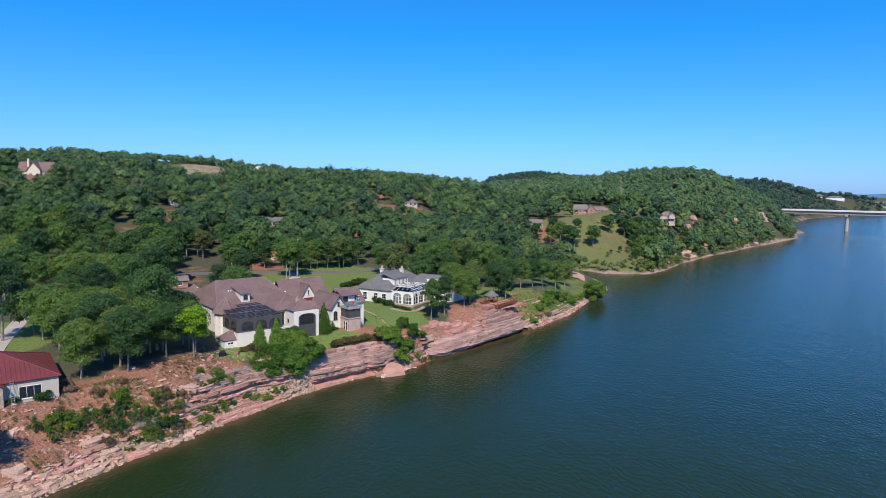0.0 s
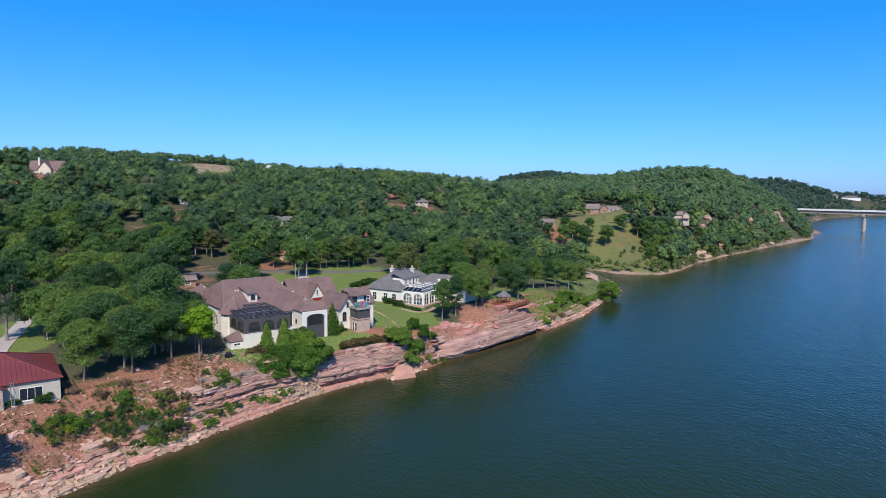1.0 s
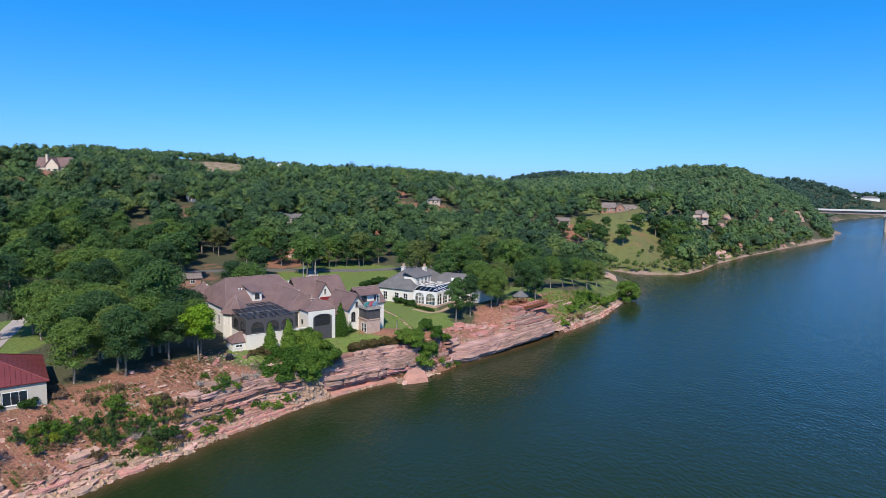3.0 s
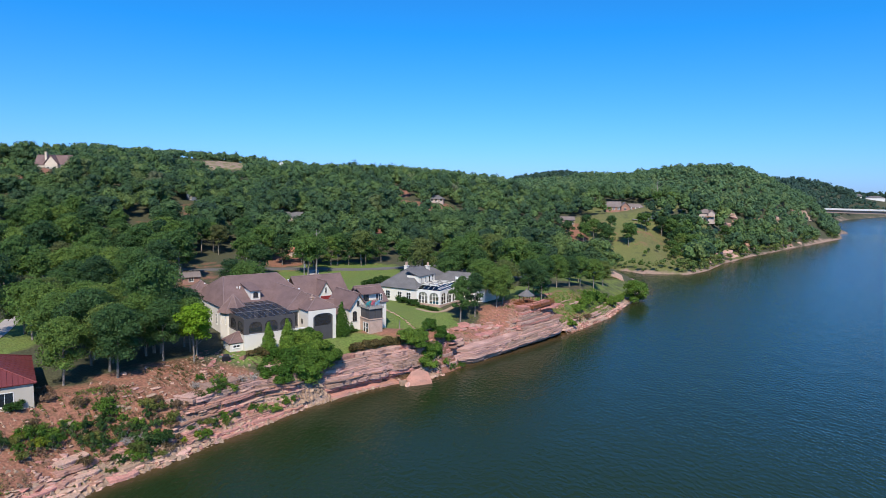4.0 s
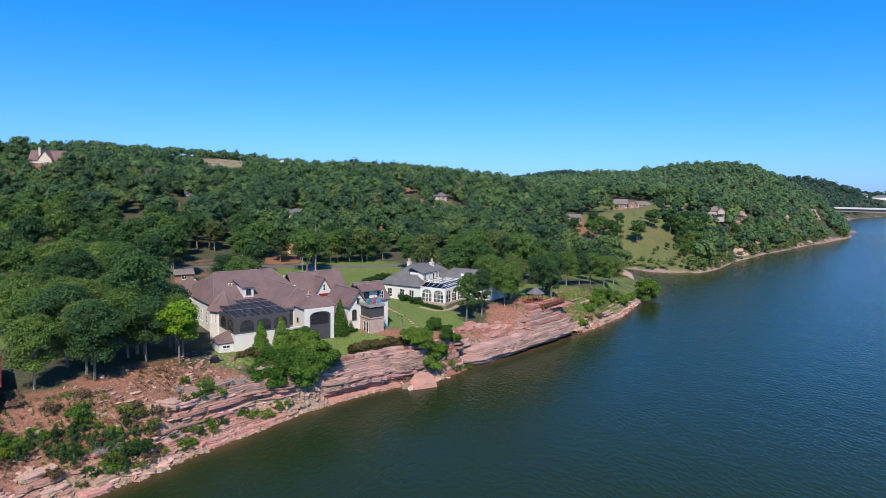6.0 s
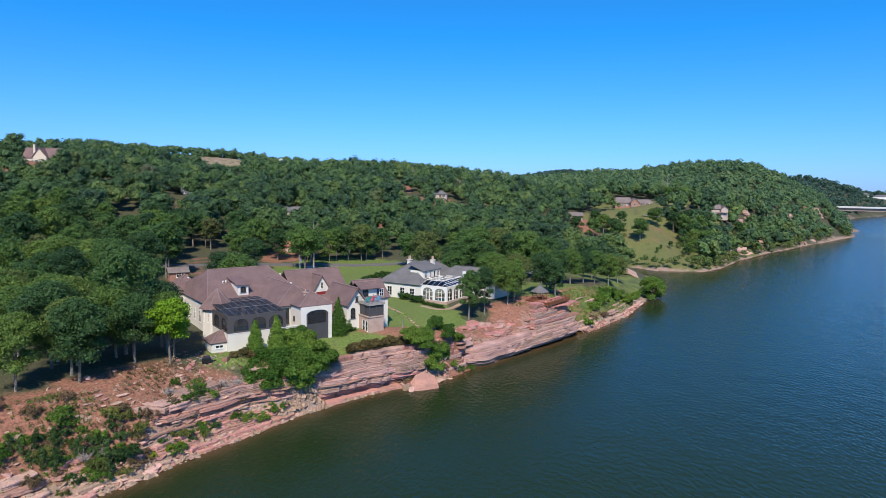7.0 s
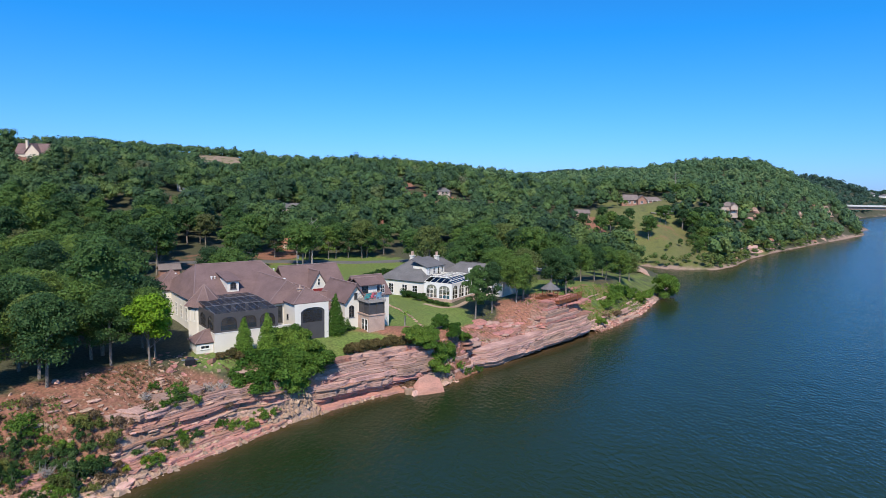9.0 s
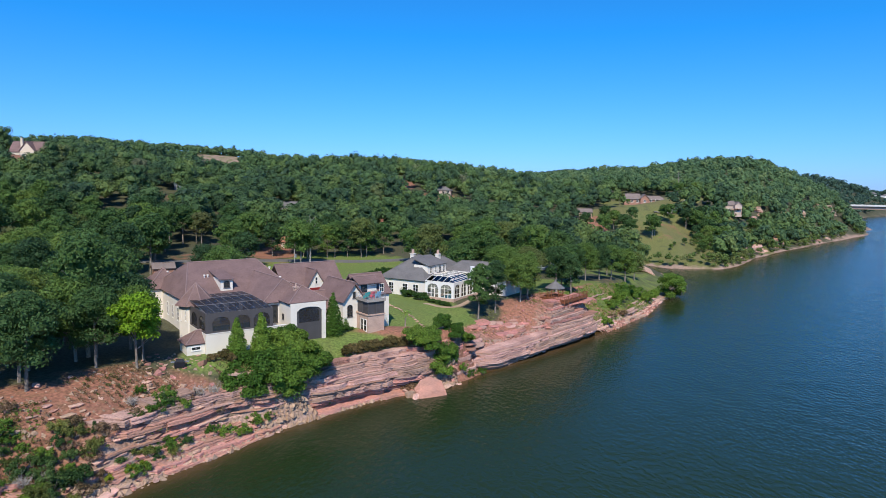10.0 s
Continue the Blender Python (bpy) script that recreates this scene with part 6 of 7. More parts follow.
def brush_pile(x, y, r):
    """Grey leafless brush."""
    g = np.random.default_rng(int(abs(x * 7)))
    root = empty("bare_shrub", Matrix.Translation((x, y, h(x, y))), "grey leafless shrub on the stony slope", "shrub", "bare shrubs")
    bm = bmesh.new()
    for _ in range(46):
        a, k = g.uniform(0, 6.28), g.uniform(0.2, 1)
        p = Vector((math.cos(a) * r * k * 0.55, math.sin(a) * r * k * 0.55, r * g.uniform(0.3, 0.7)))
        tube(bm, (0, 0, -0.2), p, 0.03, 0.02, 3)
        for _ in range(2):
            tube(bm, p, p + Vector((g.normal() * 0.3, g.normal() * 0.3, abs(g.normal()) * 0.3)) * r, 0.02, 0.008, 3)
    part("stem", bm, LOGW, root)


for x, y, r in ((-49.6, 103.2, 1.5), (-47.4, 104.4, 1.3), (-51.2, 101.5, 1.4), (-44.2, 109.4, 1.0), (-40.6, 119.6, 1.6), (-39.2, 121.2, 1.4), (-12.6, 146.2, 1.8), (-11.4, 147.4, 1.6), (-46.6, 114.4, 1.2)):
    brush_pile(x, y, r)
spread(ragged_bush(62, 1.5, 1.2, LEAF_DRY, 700, 0.11), [(-56, 100, 1.1), (-60, 104, 1.0), (-47, 107, 0.8), (-54, 95.5, 1.0), (-64, 103, 0.9), (-41, 119, 0.9), (-38.5, 121, 0.8), (-15.4, 144.4, 1.2), (-13.8, 145.4, 1.0), (-66, 105, 1.0), (-57.5, 107.5, 0.9), (-45, 113, 0.8), (-62.5, 98, 0.9), (-50, 109, 0.8), (-8, 149, 0.8), (32, 201.5, 1.0), (36, 207, 1.1)], "dry brown scrub on the bank", "dry scrub on the bank")
spread(make_bush(63, 2.6, 4.0, LEAF_BUSH, 1100, 0.26, 9), [(-33.2, 127.9, 1.35, 5.0), (-29.4, 131.6, 1.25, 5.0), (-33.6, 134.0, 1.15, 8.3), (-36.4, 125.6, 1.15, 4.6), (-31.2, 128.8, 1.25, 3.0), (-35, 127, 1.3, 6.0), (-30.8, 132.6, 1.1, 7.4), (-14.2, 146.2, 0.85, 7.6), (-11.8, 148.2, 0.75, 7.6), (-9.4, 148.6, 0.95, 3.4), (-10.6, 147.8, 0.9, 1.4), (-9.6, 149.4, 0.8, 4.6), (-8.0, 150.4, 0.6, 3.0), (-7.4, 152.0, 0.75), (-9.6, 151.8, 0.7), (-5.8, 154.4, 0.6), (-12.6, 147.6, 0.9, 6.2), (-36.6, 129.4, 0.85, 7.2), (-34.0, 136.3, 1.15, 8.2), (-32.2, 136.9, 0.95, 8.2), (-28.6, 130.6, 1.1, 5.6), (-32, 130.8, 1.2, 6.4)], "dense rounded green shrub at the edge of the bluff", "large shrubs on the bluff")
spread(make_bush(64, 1.1, 1.3, leaf_mat("azalea_leaf", (0.135, 0.115, 0.045), 0.35), 320, 0.18), [(*(curve[i] - outward[i] * (3.5 + 0.5 * (k % 2))), 0.9 + 0.15 * (k % 3), 7.25) for k, i in enumerate([i for i in range(len(ss)) if 136.5 < curve[i][1] < 144.5][::1])] + [(-40.2, 127.6, 1.0), (-38.8, 127.2, 0.9), (-41.6, 126.8, 0.8)], "reddish clipped shrub along the lawn's edge", "hedge on the bluff's edge")
spread(make_bush(65, 1.5, 1.5, leaf_mat("box_leaf", (0.05, 0.11, 0.025), 0.2), 500, 0.17), [(-20.4, 187, 1.5), (-18.8, 184, 1.1), (-16.2, 180.5, 1.2), (-12.4, 177.4, 0.6), (-11.2, 176.6, 0.6), (-10.0, 175.9, 0.6), (-13.6, 178.2, 0.6), (-66.2, 99.2, 0.9), (-69.3, 97.4, 0.9), (-72, 97.2, 0.9), (-26.4, 147.6, 0.7), (-30.5, 144.6, 0.6), (-33.5, 212, 1.4), (-32, 215, 1.3), (-30.6, 218, 1.4), (-29.4, 221, 1.3)], "clipped dark green garden shrub by the house", "garden shrubs")
spread(make_bush(66, 2.0, 2.4, LEAF_BUSH, 600, 0.25), [(40, 222, 1.2), (44, 226, 1.3), (48, 229, 1.2), (36, 213, 1.1), (33, 207, 0.9), (38, 217.5, 1.0), (55, 243, 1.0), (29.5, 197, 0.8), (51, 236, 1.0)], "bright green shrub on the low bank", "shrubs by the point")


def make_conifer(seed, hgt, r, leaf, count=4200, size=0.13, name="cypress"):
    g = np.random.default_rng(seed)
    lobes = []
    for k in np.linspace(0.05, 0.95, 12):
        rr = r * (1 - k) ** 0.8 * (0.8 if k < 0.1 else 1) + 0.1
        lobes.append((g.uniform(-0.12, 0.12), g.uniform(-0.12, 0.12), hgt * k, rr, hgt * 0.09))
    v_, f_ = crown_arrays(g, lobes, count, size)
    root = new(name)
    t, c = new("trunk", trunk_mesh(g, hgt, 0.14, 0.05, 0)), new("crown", fast_mesh("crown", v_, f_, leaf))
    t.parent = c.parent = root
    return root


spread(make_conifer(71, 6.2, 1.7, LEAF_CEDAR), [(-38.9, 129.0, 1.2, 7.6), (-35.8, 130.4, 1.25, 7.8)], "pointed bright green cypress before the terrace wall", "cypresses", "tree")
spread(make_conifer(72, 6.8, 2.0, LEAF_BUSH, 3600), [(-28.4, 145.2, 1.05), (-27.2, 149.0, 0.45)], "slim dark green conifer by the porch", "conifers", "tree")

FRONT_OAKS = [(-58.8, 112.7, 1.0), (-61.6, 115.2, 0.95), (-65.4, 108.9, 0.9), (-55.6, 121.6, 0.9), (-66.5, 118, 1.1), (-60, 124, 1.0), (-70, 127, 1.05), (-53.8, 128.4, 0.85), (-56.4, 131.5, 0.95), (-65.6, 80.2, 0.95), (-74, 121, 1.0), (-80.5, 127, 1.05), (-77, 134, 1.0), (-88, 137, 1.0),
              (6.4, 180.5, 0.9), (9.0, 191.0, 0.95), (16.5, 195.5, 0.95), (3.0, 189, 1.0), (23, 213, 0.9), (33, 224.2, 0.85), (37.5, 229, 0.85), (28, 219, 0.9), (44, 238, 0.9), (18.5, 200, 0.9), (50, 250, 0.8), (40, 246, 0.9)]
spread(make_tree(81, 13.2, 4.1, LEAF, 5200, 0.19, 0.24, 19), FRONT_OAKS, "tall oak with a pale trunk at the edge of the wood", "oaks along the bluff", "tree")
spread(make_tree(85, 12.6, 2.9, LEAF, 2600, 0.25, 0.24, 14), [(-3.2, 170.8, 0.95), (0.6, 175.6, 0.95), (8.2, 184.5, 0.9), (20.5, 197, 0.9)], "slim dark green oak on the rocky edge", "slim oaks by the gazebo", "tree")
spread(make_tree(82, 11.2, 3.2, LEAF_LIGHT, 2600, 0.24, 0.42, 13), [(-50.4, 122.5, 1.0), (-51.4, 126.0, 0.85)], "slender light green tree standing on red soil", "light green trees", "tree")
spread(make_tree(83, 9.0, 4.4, LEAF_BUSH, 2800, 0.27, 0.1, 15), [(61.5, 246, 1.0), (64, 251, 0.85)], "bushy tree overhanging the water at the point", "trees on the point", "tree")
spread(make_tree(84, 12.5, 4.4, LEAF, 1100, 0.36, 0.34, 11), [(73, 383, 1.0), (77, 377, 1.05), (80, 374, 0.95), (91, 373, 1.1), (93, 376, 0.8), (108, 400, 0.95), (106, 403, 0.8), (118, 401, 1.0), (123, 398, 1.15), (120, 405, 0.9), (105, 364, 0.35), (66, 377, 1.05), (57, 379, 1.0), (70, 392, 0.9), (126, 390, 1.1), (130, 380, 1.1), (112, 360, 0.45), (128, 405, 1.25), (132, 401, 1.3), (136, 409, 1.2), (85, 392, 0.8), (124, 384, 0.9), (96, 357, 0.28), (99, 361, 0.22), (88, 350, 0.25)], "oak standing alone on the sloping field", "oaks on the field", "tree")
spread(make_tree(86, 10.5, 4.2, LEAF, 900, 0.36, 0.2, 10), [(147, 428, 0.45), (152, 428, 0.4), (157, 428, 0.38), (162, 428, 0.42), (166, 429, 0.4), (172, 438, 1.0), (142, 432, 0.8), (138, 446, 0.9), (121, 447, 0.45), (96, 446, 0.4), (174, 441, 0.8), (92, 452, 0.9), (131, 456, 0.9), (156, 421, 0.55)], "rounded green oak beside the far houses", "oaks beside the far houses", "tree")
spread(make_tree(87, 9.0, 4.3, LEAF, 900, 0.34, 0.08, 12), [(120, 390, 0.9), (124, 384, 1.0), (118, 380, 0.75), (122, 375, 0.9), (117, 369, 0.7), (127, 372, 0.8), (112, 372, 0.45), (113, 361, 0.55), (120, 362, 0.6), (108, 353, 0.4)], "low dense tree at the edge of the sloping field", "trees at the edge of the field", "tree")
spread(make_tree(88, 13.5, 4.2, LEAF, 1700, 0.30, 0.16, 17), [(-65, 248, 1.0), (-59, 247, 0.95), (-53, 245, 0.9), (-47, 249, 0.95), (-41, 252, 0.85), (-71, 243, 0.9), (-36, 259, 0.9)], "leafy oak along the far side of the lane", "oaks along the lane", "tree")


def bare_tree(x, y, hgt, label):
    root = empty("bare_tree", Matrix.Translation((x, y, h(x, y))), label, "tree")
    g = np.random.default_rng(int(abs(x) * 10))
    bm = bmesh.new()
    tube(bm, (0, 0, -0.5), (0.2, 0, hgt * 0.55), hgt * 0.016, hgt * 0.011, 7)
    tube(bm, (0.2, 0, hgt * 0.55), (0, 0.2, hgt), hgt * 0.011, hgt * 0.003, 6)
    part("trunk", bm, LOGW, root)
    for i in range(9):
        k = 0.4 + 0.06 * i
        a = i * 2.4
        l = hgt * (0.28 - 0.02 * i)
        p = Vector((0.1, 0, hgt * k))
        q = p + Vector((math.cos(a) * l, math.sin(a) * l, l * 0.8))
        bm = bmesh.new()
        tube(bm, p, q, 0.08, 0.02, 5)
        tube(bm, p.lerp(q, 0.5), p.lerp(q, 0.5) + Vector((-math.sin(a) * l * 0.4, math.cos(a) * l * 0.4, l * 0.4)), 0.04, 0.01, 4)
        part("limb", bm, LOGW, root)


bare_tree(-54.6, 229, 16, "leafless pale grey tree among the oaks")
bare_tree(135, 470, 17, "leafless tree behind the far brick house")


def palm(x, y):
    root = empty("palm", Matrix.Translation((x, y, h(x, y))), "small green fan palm on the lawn", "palm")
    bm = bmesh.new()
    tube(bm, (0, 0, -0.3), (0.1, 0, 2.2), 0.16, 0.12, 8)
    part("trunk", bm, BARK, root)
    for i in range(14):
        a = i * 2.4
        verts, faces = [], []
        for k in range(6):
            s = k / 5
            r, zz = 1.5 * s, 2.2 + 0.7 * math.sin(s * 2.2) - 0.9 * s * s + (0.3 if i % 2 else 0)
            w_ = 0.16 * math.sin(math.pi * min(0.97, s + 0.1))
            for sg in (-1, 1):
                verts.append((math.cos(a) * r - math.sin(a) * w_ * sg + 0.1, math.sin(a) * r + math.cos(a) * w_ * sg, zz - 0.05 * abs(sg)))
            if k:
                faces.append((2 * k - 2, 2 * k - 1, 2 * k + 1, 2 * k))
        ob = new("frond", mesh_of("frond", verts, faces, LEAF_CEDAR))
        ob.parent = root


palm(-16.8, 152.8)


# ---- gazebo and its deck ----
GZ = 9.75

def bar(p, q, w, hh, material, parent, name, label=""):
    """A squared timber from p to q."""
    p, q = Vector(p), Vector(q)
    d = q - p
    m = Matrix.Translation((p + q) / 2) @ Matrix.Rotation(math.atan2(d.y, d.x), 4, 'Z') @ Matrix.Rotation(-math.asin(d.z / d.length), 4, 'Y')
    bm = bmesh.new()
    bmesh.ops.create_cube(bm, size=1, matrix=m @ Matrix.Diagonal((d.length, w, hh, 1)))
    return part(name, bm, material, parent, label)


deck = empty("timber_deck", Matrix.Translation((0, 0, 0)), "reddish stained timber deck with railings at the cliff edge", "deck")
A, B, C = Vector((11.4, 185.4, GZ)), Vector((16.3, 180.2, GZ)), Vector((23.4, 190.6, GZ))
side_a, side_c = (A - B), (C - B)
n_boards = 34
for i in range(n_boards):
    p = B + side_c * ((i + 0.5) / n_boards)
    depth = 1.0 if i < 20 else 0.5
    bar(p, p + side_a * depth, side_c.length / n_boards * 0.92, 0.06, WOOD, deck, "board")
for p, q in ((A, B), (B, C)):
    bar(p + Vector((0, 0, -0.34)), q + Vector((0, 0, -0.34)), 0.06, 0.5, WOOD, deck, "skirt")
    bar(p + Vector((0, 0, 0.95)), q + Vector((0, 0, 0.95)), 0.1, 0.06, WOOD, deck, "top_rail")
    bar(p + Vector((0, 0, 0.12)), q + Vector((0, 0, 0.12)), 0.06, 0.05, WOOD, deck, "bottom_rail")
    n = int((q - p).length / 0.28)
    for i in range(n + 1):
        s = p.lerp(q, i / n)
        if i % 7 == 0:
            part("post", boxes((s.x - 0.06, s.x + 0.06, s.y - 0.06, s.y + 0.06, 8.0, GZ + 1.05)), WOOD, deck)
        else:
            part("baluster", boxes((s.x - 0.025, s.x + 0.025, s.y - 0.025, s.y + 0.025, GZ + 0.1, GZ + 0.95)), WOOD, deck)
gazebo = empty("gazebo", frame_of(14.9, 186.0, GZ - 0.02, 15), "octagonal timber gazebo with a grey shingle roof", "gazebo")
R = 2.0
for k in range(8):
    a0, a1 = k * math.pi / 4, (k + 1) * math.pi / 4
    p, q = (R * math.cos(a0), R * math.sin(a0)), (R * math.cos(a1), R * math.sin(a1))
    bm = bmesh.new()
    tube(bm, (*p, 0), (*p, 2.3), 0.09, n=6)
    part("post", bm, WOOD, gazebo)
    bar((*p, 2.25), (*q, 2.25), 0.08, 0.16, WOOD, gazebo, "beam")
    if k != 5:
        bar((*p, 0.9), (*q, 0.9), 0.07, 0.07, WOOD, gazebo, "rail")
        for j in range(1, 6):
            x, y = p[0] + (q[0] - p[0]) * j / 6, p[1] + (q[1] - p[1]) * j / 6
            part("baluster", boxes((x - 0.02, x + 0.02, y - 0.02, y + 0.02, 0.05, 0.9)), WOOD, gazebo)
    bm = bmesh.new()
    e = 1.22
    slab(bm, [(p[0] * e, p[1] * e, 2.2), (q[0] * e, q[1] * e, 2.2), (q[0] * 0.12, q[1] * 0.12, 3.75), (p[0] * 0.12, p[1] * 0.12, 3.75)], 0.1)
    part("roof_panel", bm, SHINGLE_GREY, gazebo)
bm = bmesh.new()
bmesh.ops.create_cone(bm, cap_ends=True, segments=8, radius1=0.34, radius2=0.03, depth=0.6, matrix=Matrix.Translation((0, 0, 3.95)))
part("cupola", bm, SHINGLE_GREY, gazebo)
bm = bmesh.new()
bmesh.ops.create_cone(bm, cap_ends=True, segments=8, radius1=2.1, radius2=2.1, depth=0.12, matrix=Matrix.Translation((0, 0, 0.04)))
part("floor", bm, WOOD, gazebo)


# ---- paths, lane, ramp ----
def ribbon(name, pts, width, material, label, lift=0.05, category="path"):
    pts = np.array(pts, float)
    s = np.r_[0, np.cumsum(np.hypot(*np.diff(pts, axis=0).T))]
    n = max(4, int(s[-1] / 1.5))
    k = np.linspace(0, s[-1], n)
    c = np.stack([np.interp(k, s, pts[:, 0]), np.interp(k, s, pts[:, 1])], 1)
    for _ in range(5):
        c[1:-1] = (c[:-2] + 2 * c[1:-1] + c[2:]) / 4
    t = np.gradient(c, axis=0)
    t /= np.linalg.norm(t, axis=1)[:, None]
    nr = np.stack([-t[:, 1], t[:, 0]], 1)
    rows = [c + nr * width * f for f in (-0.5, 0, 0.5)]
    zs = [height(r[:, 0], r[:, 1]) for r in rows]
    zt = np.maximum.reduce(zs) + lift
    verts, faces = [], []
    for i in range(n):
        for r, dz in ((rows[0], -0.5), (rows[0], 0), (rows[2], 0), (rows[2], -0.5)):
            verts.append((r[i, 0], r[i, 1], zt[i] + dz))
        if i:
            a, b = 4 * i - 4, 4 * i
            faces += [(a, a + 1, b + 1, b), (a + 1, a + 2, b + 2, b + 1), (a + 2, a + 3, b + 3, b + 2)]
    faces = [f[::-1] for f in faces]
    return tagged(new(name, mesh_of(name, verts, faces, material)), label, category, kind="structure")


TAN = mat("tan_concrete", (0.40, 0.29, 0.205), 0.85, 0.12, 0.4, 6, 0.2)
ribbon("garden_path", [(-15, 176.6), (-10.6, 173.6), (-7.2, 176.4), (-3.6, 184), (-0.5, 190)], 1.2, TAN, "pale curved concrete garden path")
ribbon("road", [(-150, 215), (-120, 222), (-95, 226), (-70, 236), (-45, 240), (-25, 250), (-5, 262), (10, 280)], 4.5, ASPHALT, "grey lane behind the houses", 0.08, "road")
ribbon("driveway", [(-58, 238), (-52, 214), (-50, 200), (-52, 186)], 4.0, CONCRETE, "concrete driveway to the garage", 0.06, "driveway")
ribbon("driveway", [(-111, 185), (-109, 158), (-98, 135), (-90, 120), (-84, 112)], 3.5, CONCRETE, "pale drive to the red-roofed house", 0.06, "driveway")
ribbon("boat_ramp", [(48, 287), (56, 286), (66, 284)], 17, ROCK_PALE, "bare pinkish gravel landing on the point", 0.1, "ramp")
ribbon("driveway", [(141, 448), (131, 437), (122, 425), (113, 416), (104, 417)], 3.6, mat("worn_grey_drive", (0.30, 0.285, 0.28), 0.9, 0.12, 0.2, 4, 0.2), "worn grey drive in front of the far brick house", 0.06, "driveway")
edging = tagged(new("stone_edging"), "row of pale stones edging the lawn", "edging", kind="structure")
for i in range(26):
    k = i / 25
    x, y = -22.7 + 12.2 * k, 173.7 - 19.5 * k
    ob = new("stone", STONES[i % 6])
    ob.parent = edging
    ob.location = (x, y, h(x, y) + 0.1)
    ob.rotation_euler = (0, 0, i * 1.3)
    ob.scale = (0.75, 0.6, 0.5)


# ---- poles, grill, wall, odd things ----
def pole(x, y, hgt, arm=True):
    root = empty("utility_pole", Matrix.Translation((x, y, h(x, y))), "weathered wooden utility pole with a grey transformer" if arm else "weathered bare wooden utility pole", "pole")
    bm = bmesh.new()
    tube(bm, (0, 0, -1), (0, 0, hgt), 0.17, 0.12, 8)
    part("pole", bm, LOGW, root)
    if arm:
        bm = bmesh.new()
        tube(bm, (0.35, -0.1, hgt - 2.2), (0.35, -0.1, hgt - 1.2), 0.25, n=10)
        part("transformer", bm, METAL, root)
        part("bracket", boxes((0, 0.3, -0.05, 0.05, hgt - 1.8, hgt - 1.6)), METAL, root)
    return Vector((x, y, h(x, y) + hgt))


p1, p2 = pole(-53.6, 209, 8.0), pole(-74, 214, 7.5, False)
for k, (a, b) in enumerate(((p1, p2), (p1, Vector((-43, 196, 15))), (p2, Vector((-96, 226, 24))))):
    bm = bmesh.new()
    prev = a - Vector((0, 0, 0.4))
    for i in range(1, 11):
        s = i / 10
        q = a.lerp(b, s) - Vector((0, 0, 0.4 + 4 * 0.9 * s * (1 - s)))
        tube(bm, prev, q, 0.02, n=3)
        prev = q
    me = bpy.data.meshes.new("overhead_wire")
    bm.to_mesh(me)
    bm.free()
    me.materials.append(BRONZE)
    tagged(new("overhead_wire", me), "thin dark overhead wire between the poles", "wire")

BLACK = mat("black_enamel", (0.015, 0.015, 0.018), 0.35, 0.1, 1, 5, 0.05)
grill = empty("barbecue_grill", frame_of(-45.4, 124.6, h(-45.4, 124.6), 20), "black covered barbecue grill on the lawn", "grill")
part("cabinet", boxes((-0.7, 0.7, -0.35, 0.35, 0.1, 0.9), bevel=0.03), BLACK, grill)
bm = bmesh.new()
tube(bm, (-0.5, 0, 0.95), (0.5, 0, 0.95), 0.34, n=12)
part("lid", bm, BLACK, grill)
for sx in (-0.95, 0.95):
    part("shelf", boxes((sx - 0.25, sx + 0.25, -0.3, 0.3, 0.84, 0.89)), METAL, grill)
for sx in (-0.55, 0.55):
    bm = bmesh.new()
    tube(bm, (sx, -0.32, 0.1), (sx, -0.24, 0.1), 0.12, n=10)
    part("wheel", bm, BLACK, grill)
well = empty("white_crate", frame_of(-44.2, 117.3, h(-44.2, 117.3), 15), "small white utility box on the rocks", "box")
part("body", boxes((-0.42, 0.42, -0.3, 0.3, -0.2, 0.5), bevel=0.04), TRIM, well)
part("lid", boxes((-0.46, 0.46, -0.34, 0.34, 0.5, 0.56), bevel=0.02), TRIM, well)
pipe = tagged(new("white_pipe"), "white pipe lying on the bank", "pipe")
bm = bmesh.new()
tube(bm, (-74.5, 92.6, h(-74.5, 92.6) + 0.3), (-70.6, 93.6, h(-70.6, 93.6) + 0.3), 0.14, n=8)
part("tube", bm, TRIM, pipe)
DRIFTWOOD = mat("bleached_wood", (0.46, 0.37, 0.29), 0.9, 0.2, 2, 12, 0.4)
drift = empty("fallen_log", Matrix.Translation((0, 0, 0)), "bleached fallen tree trunk on the rock slope", "log")
bm = bmesh.new()
knots = [(-47.6, 111.8, h(-47.6, 111.8) + 0.15), (-45.8, 111.9, h(-45.8, 111.9) + 0.2), (-44.1, 111.3, h(-44.1, 111.3) + 0.2), (-42.6, 111.4, h(-42.6, 111.4) + 0.3), (-41.2, 111.0, 0.7)]
for k, (p_, q_) in enumerate(zip(knots, knots[1:])):
    tube(bm, p_, q_, 0.15 - 0.02 * k, 0.13 - 0.02 * k, 7)
part("trunk", bm, DRIFTWOOD, drift)
for k in range(7):
    a = k * 0.9
    bm = bmesh.new()
    tube(bm, (-41.4, 111.1, 0.7), (-41.4 + 1.6 * math.cos(a), 111.2 + 1.6 * math.sin(a), 0.8 + 0.7 * abs(math.sin(a * 2))), 0.06, 0.015, 4)
    part("branch", bm, DRIFTWOOD, drift)


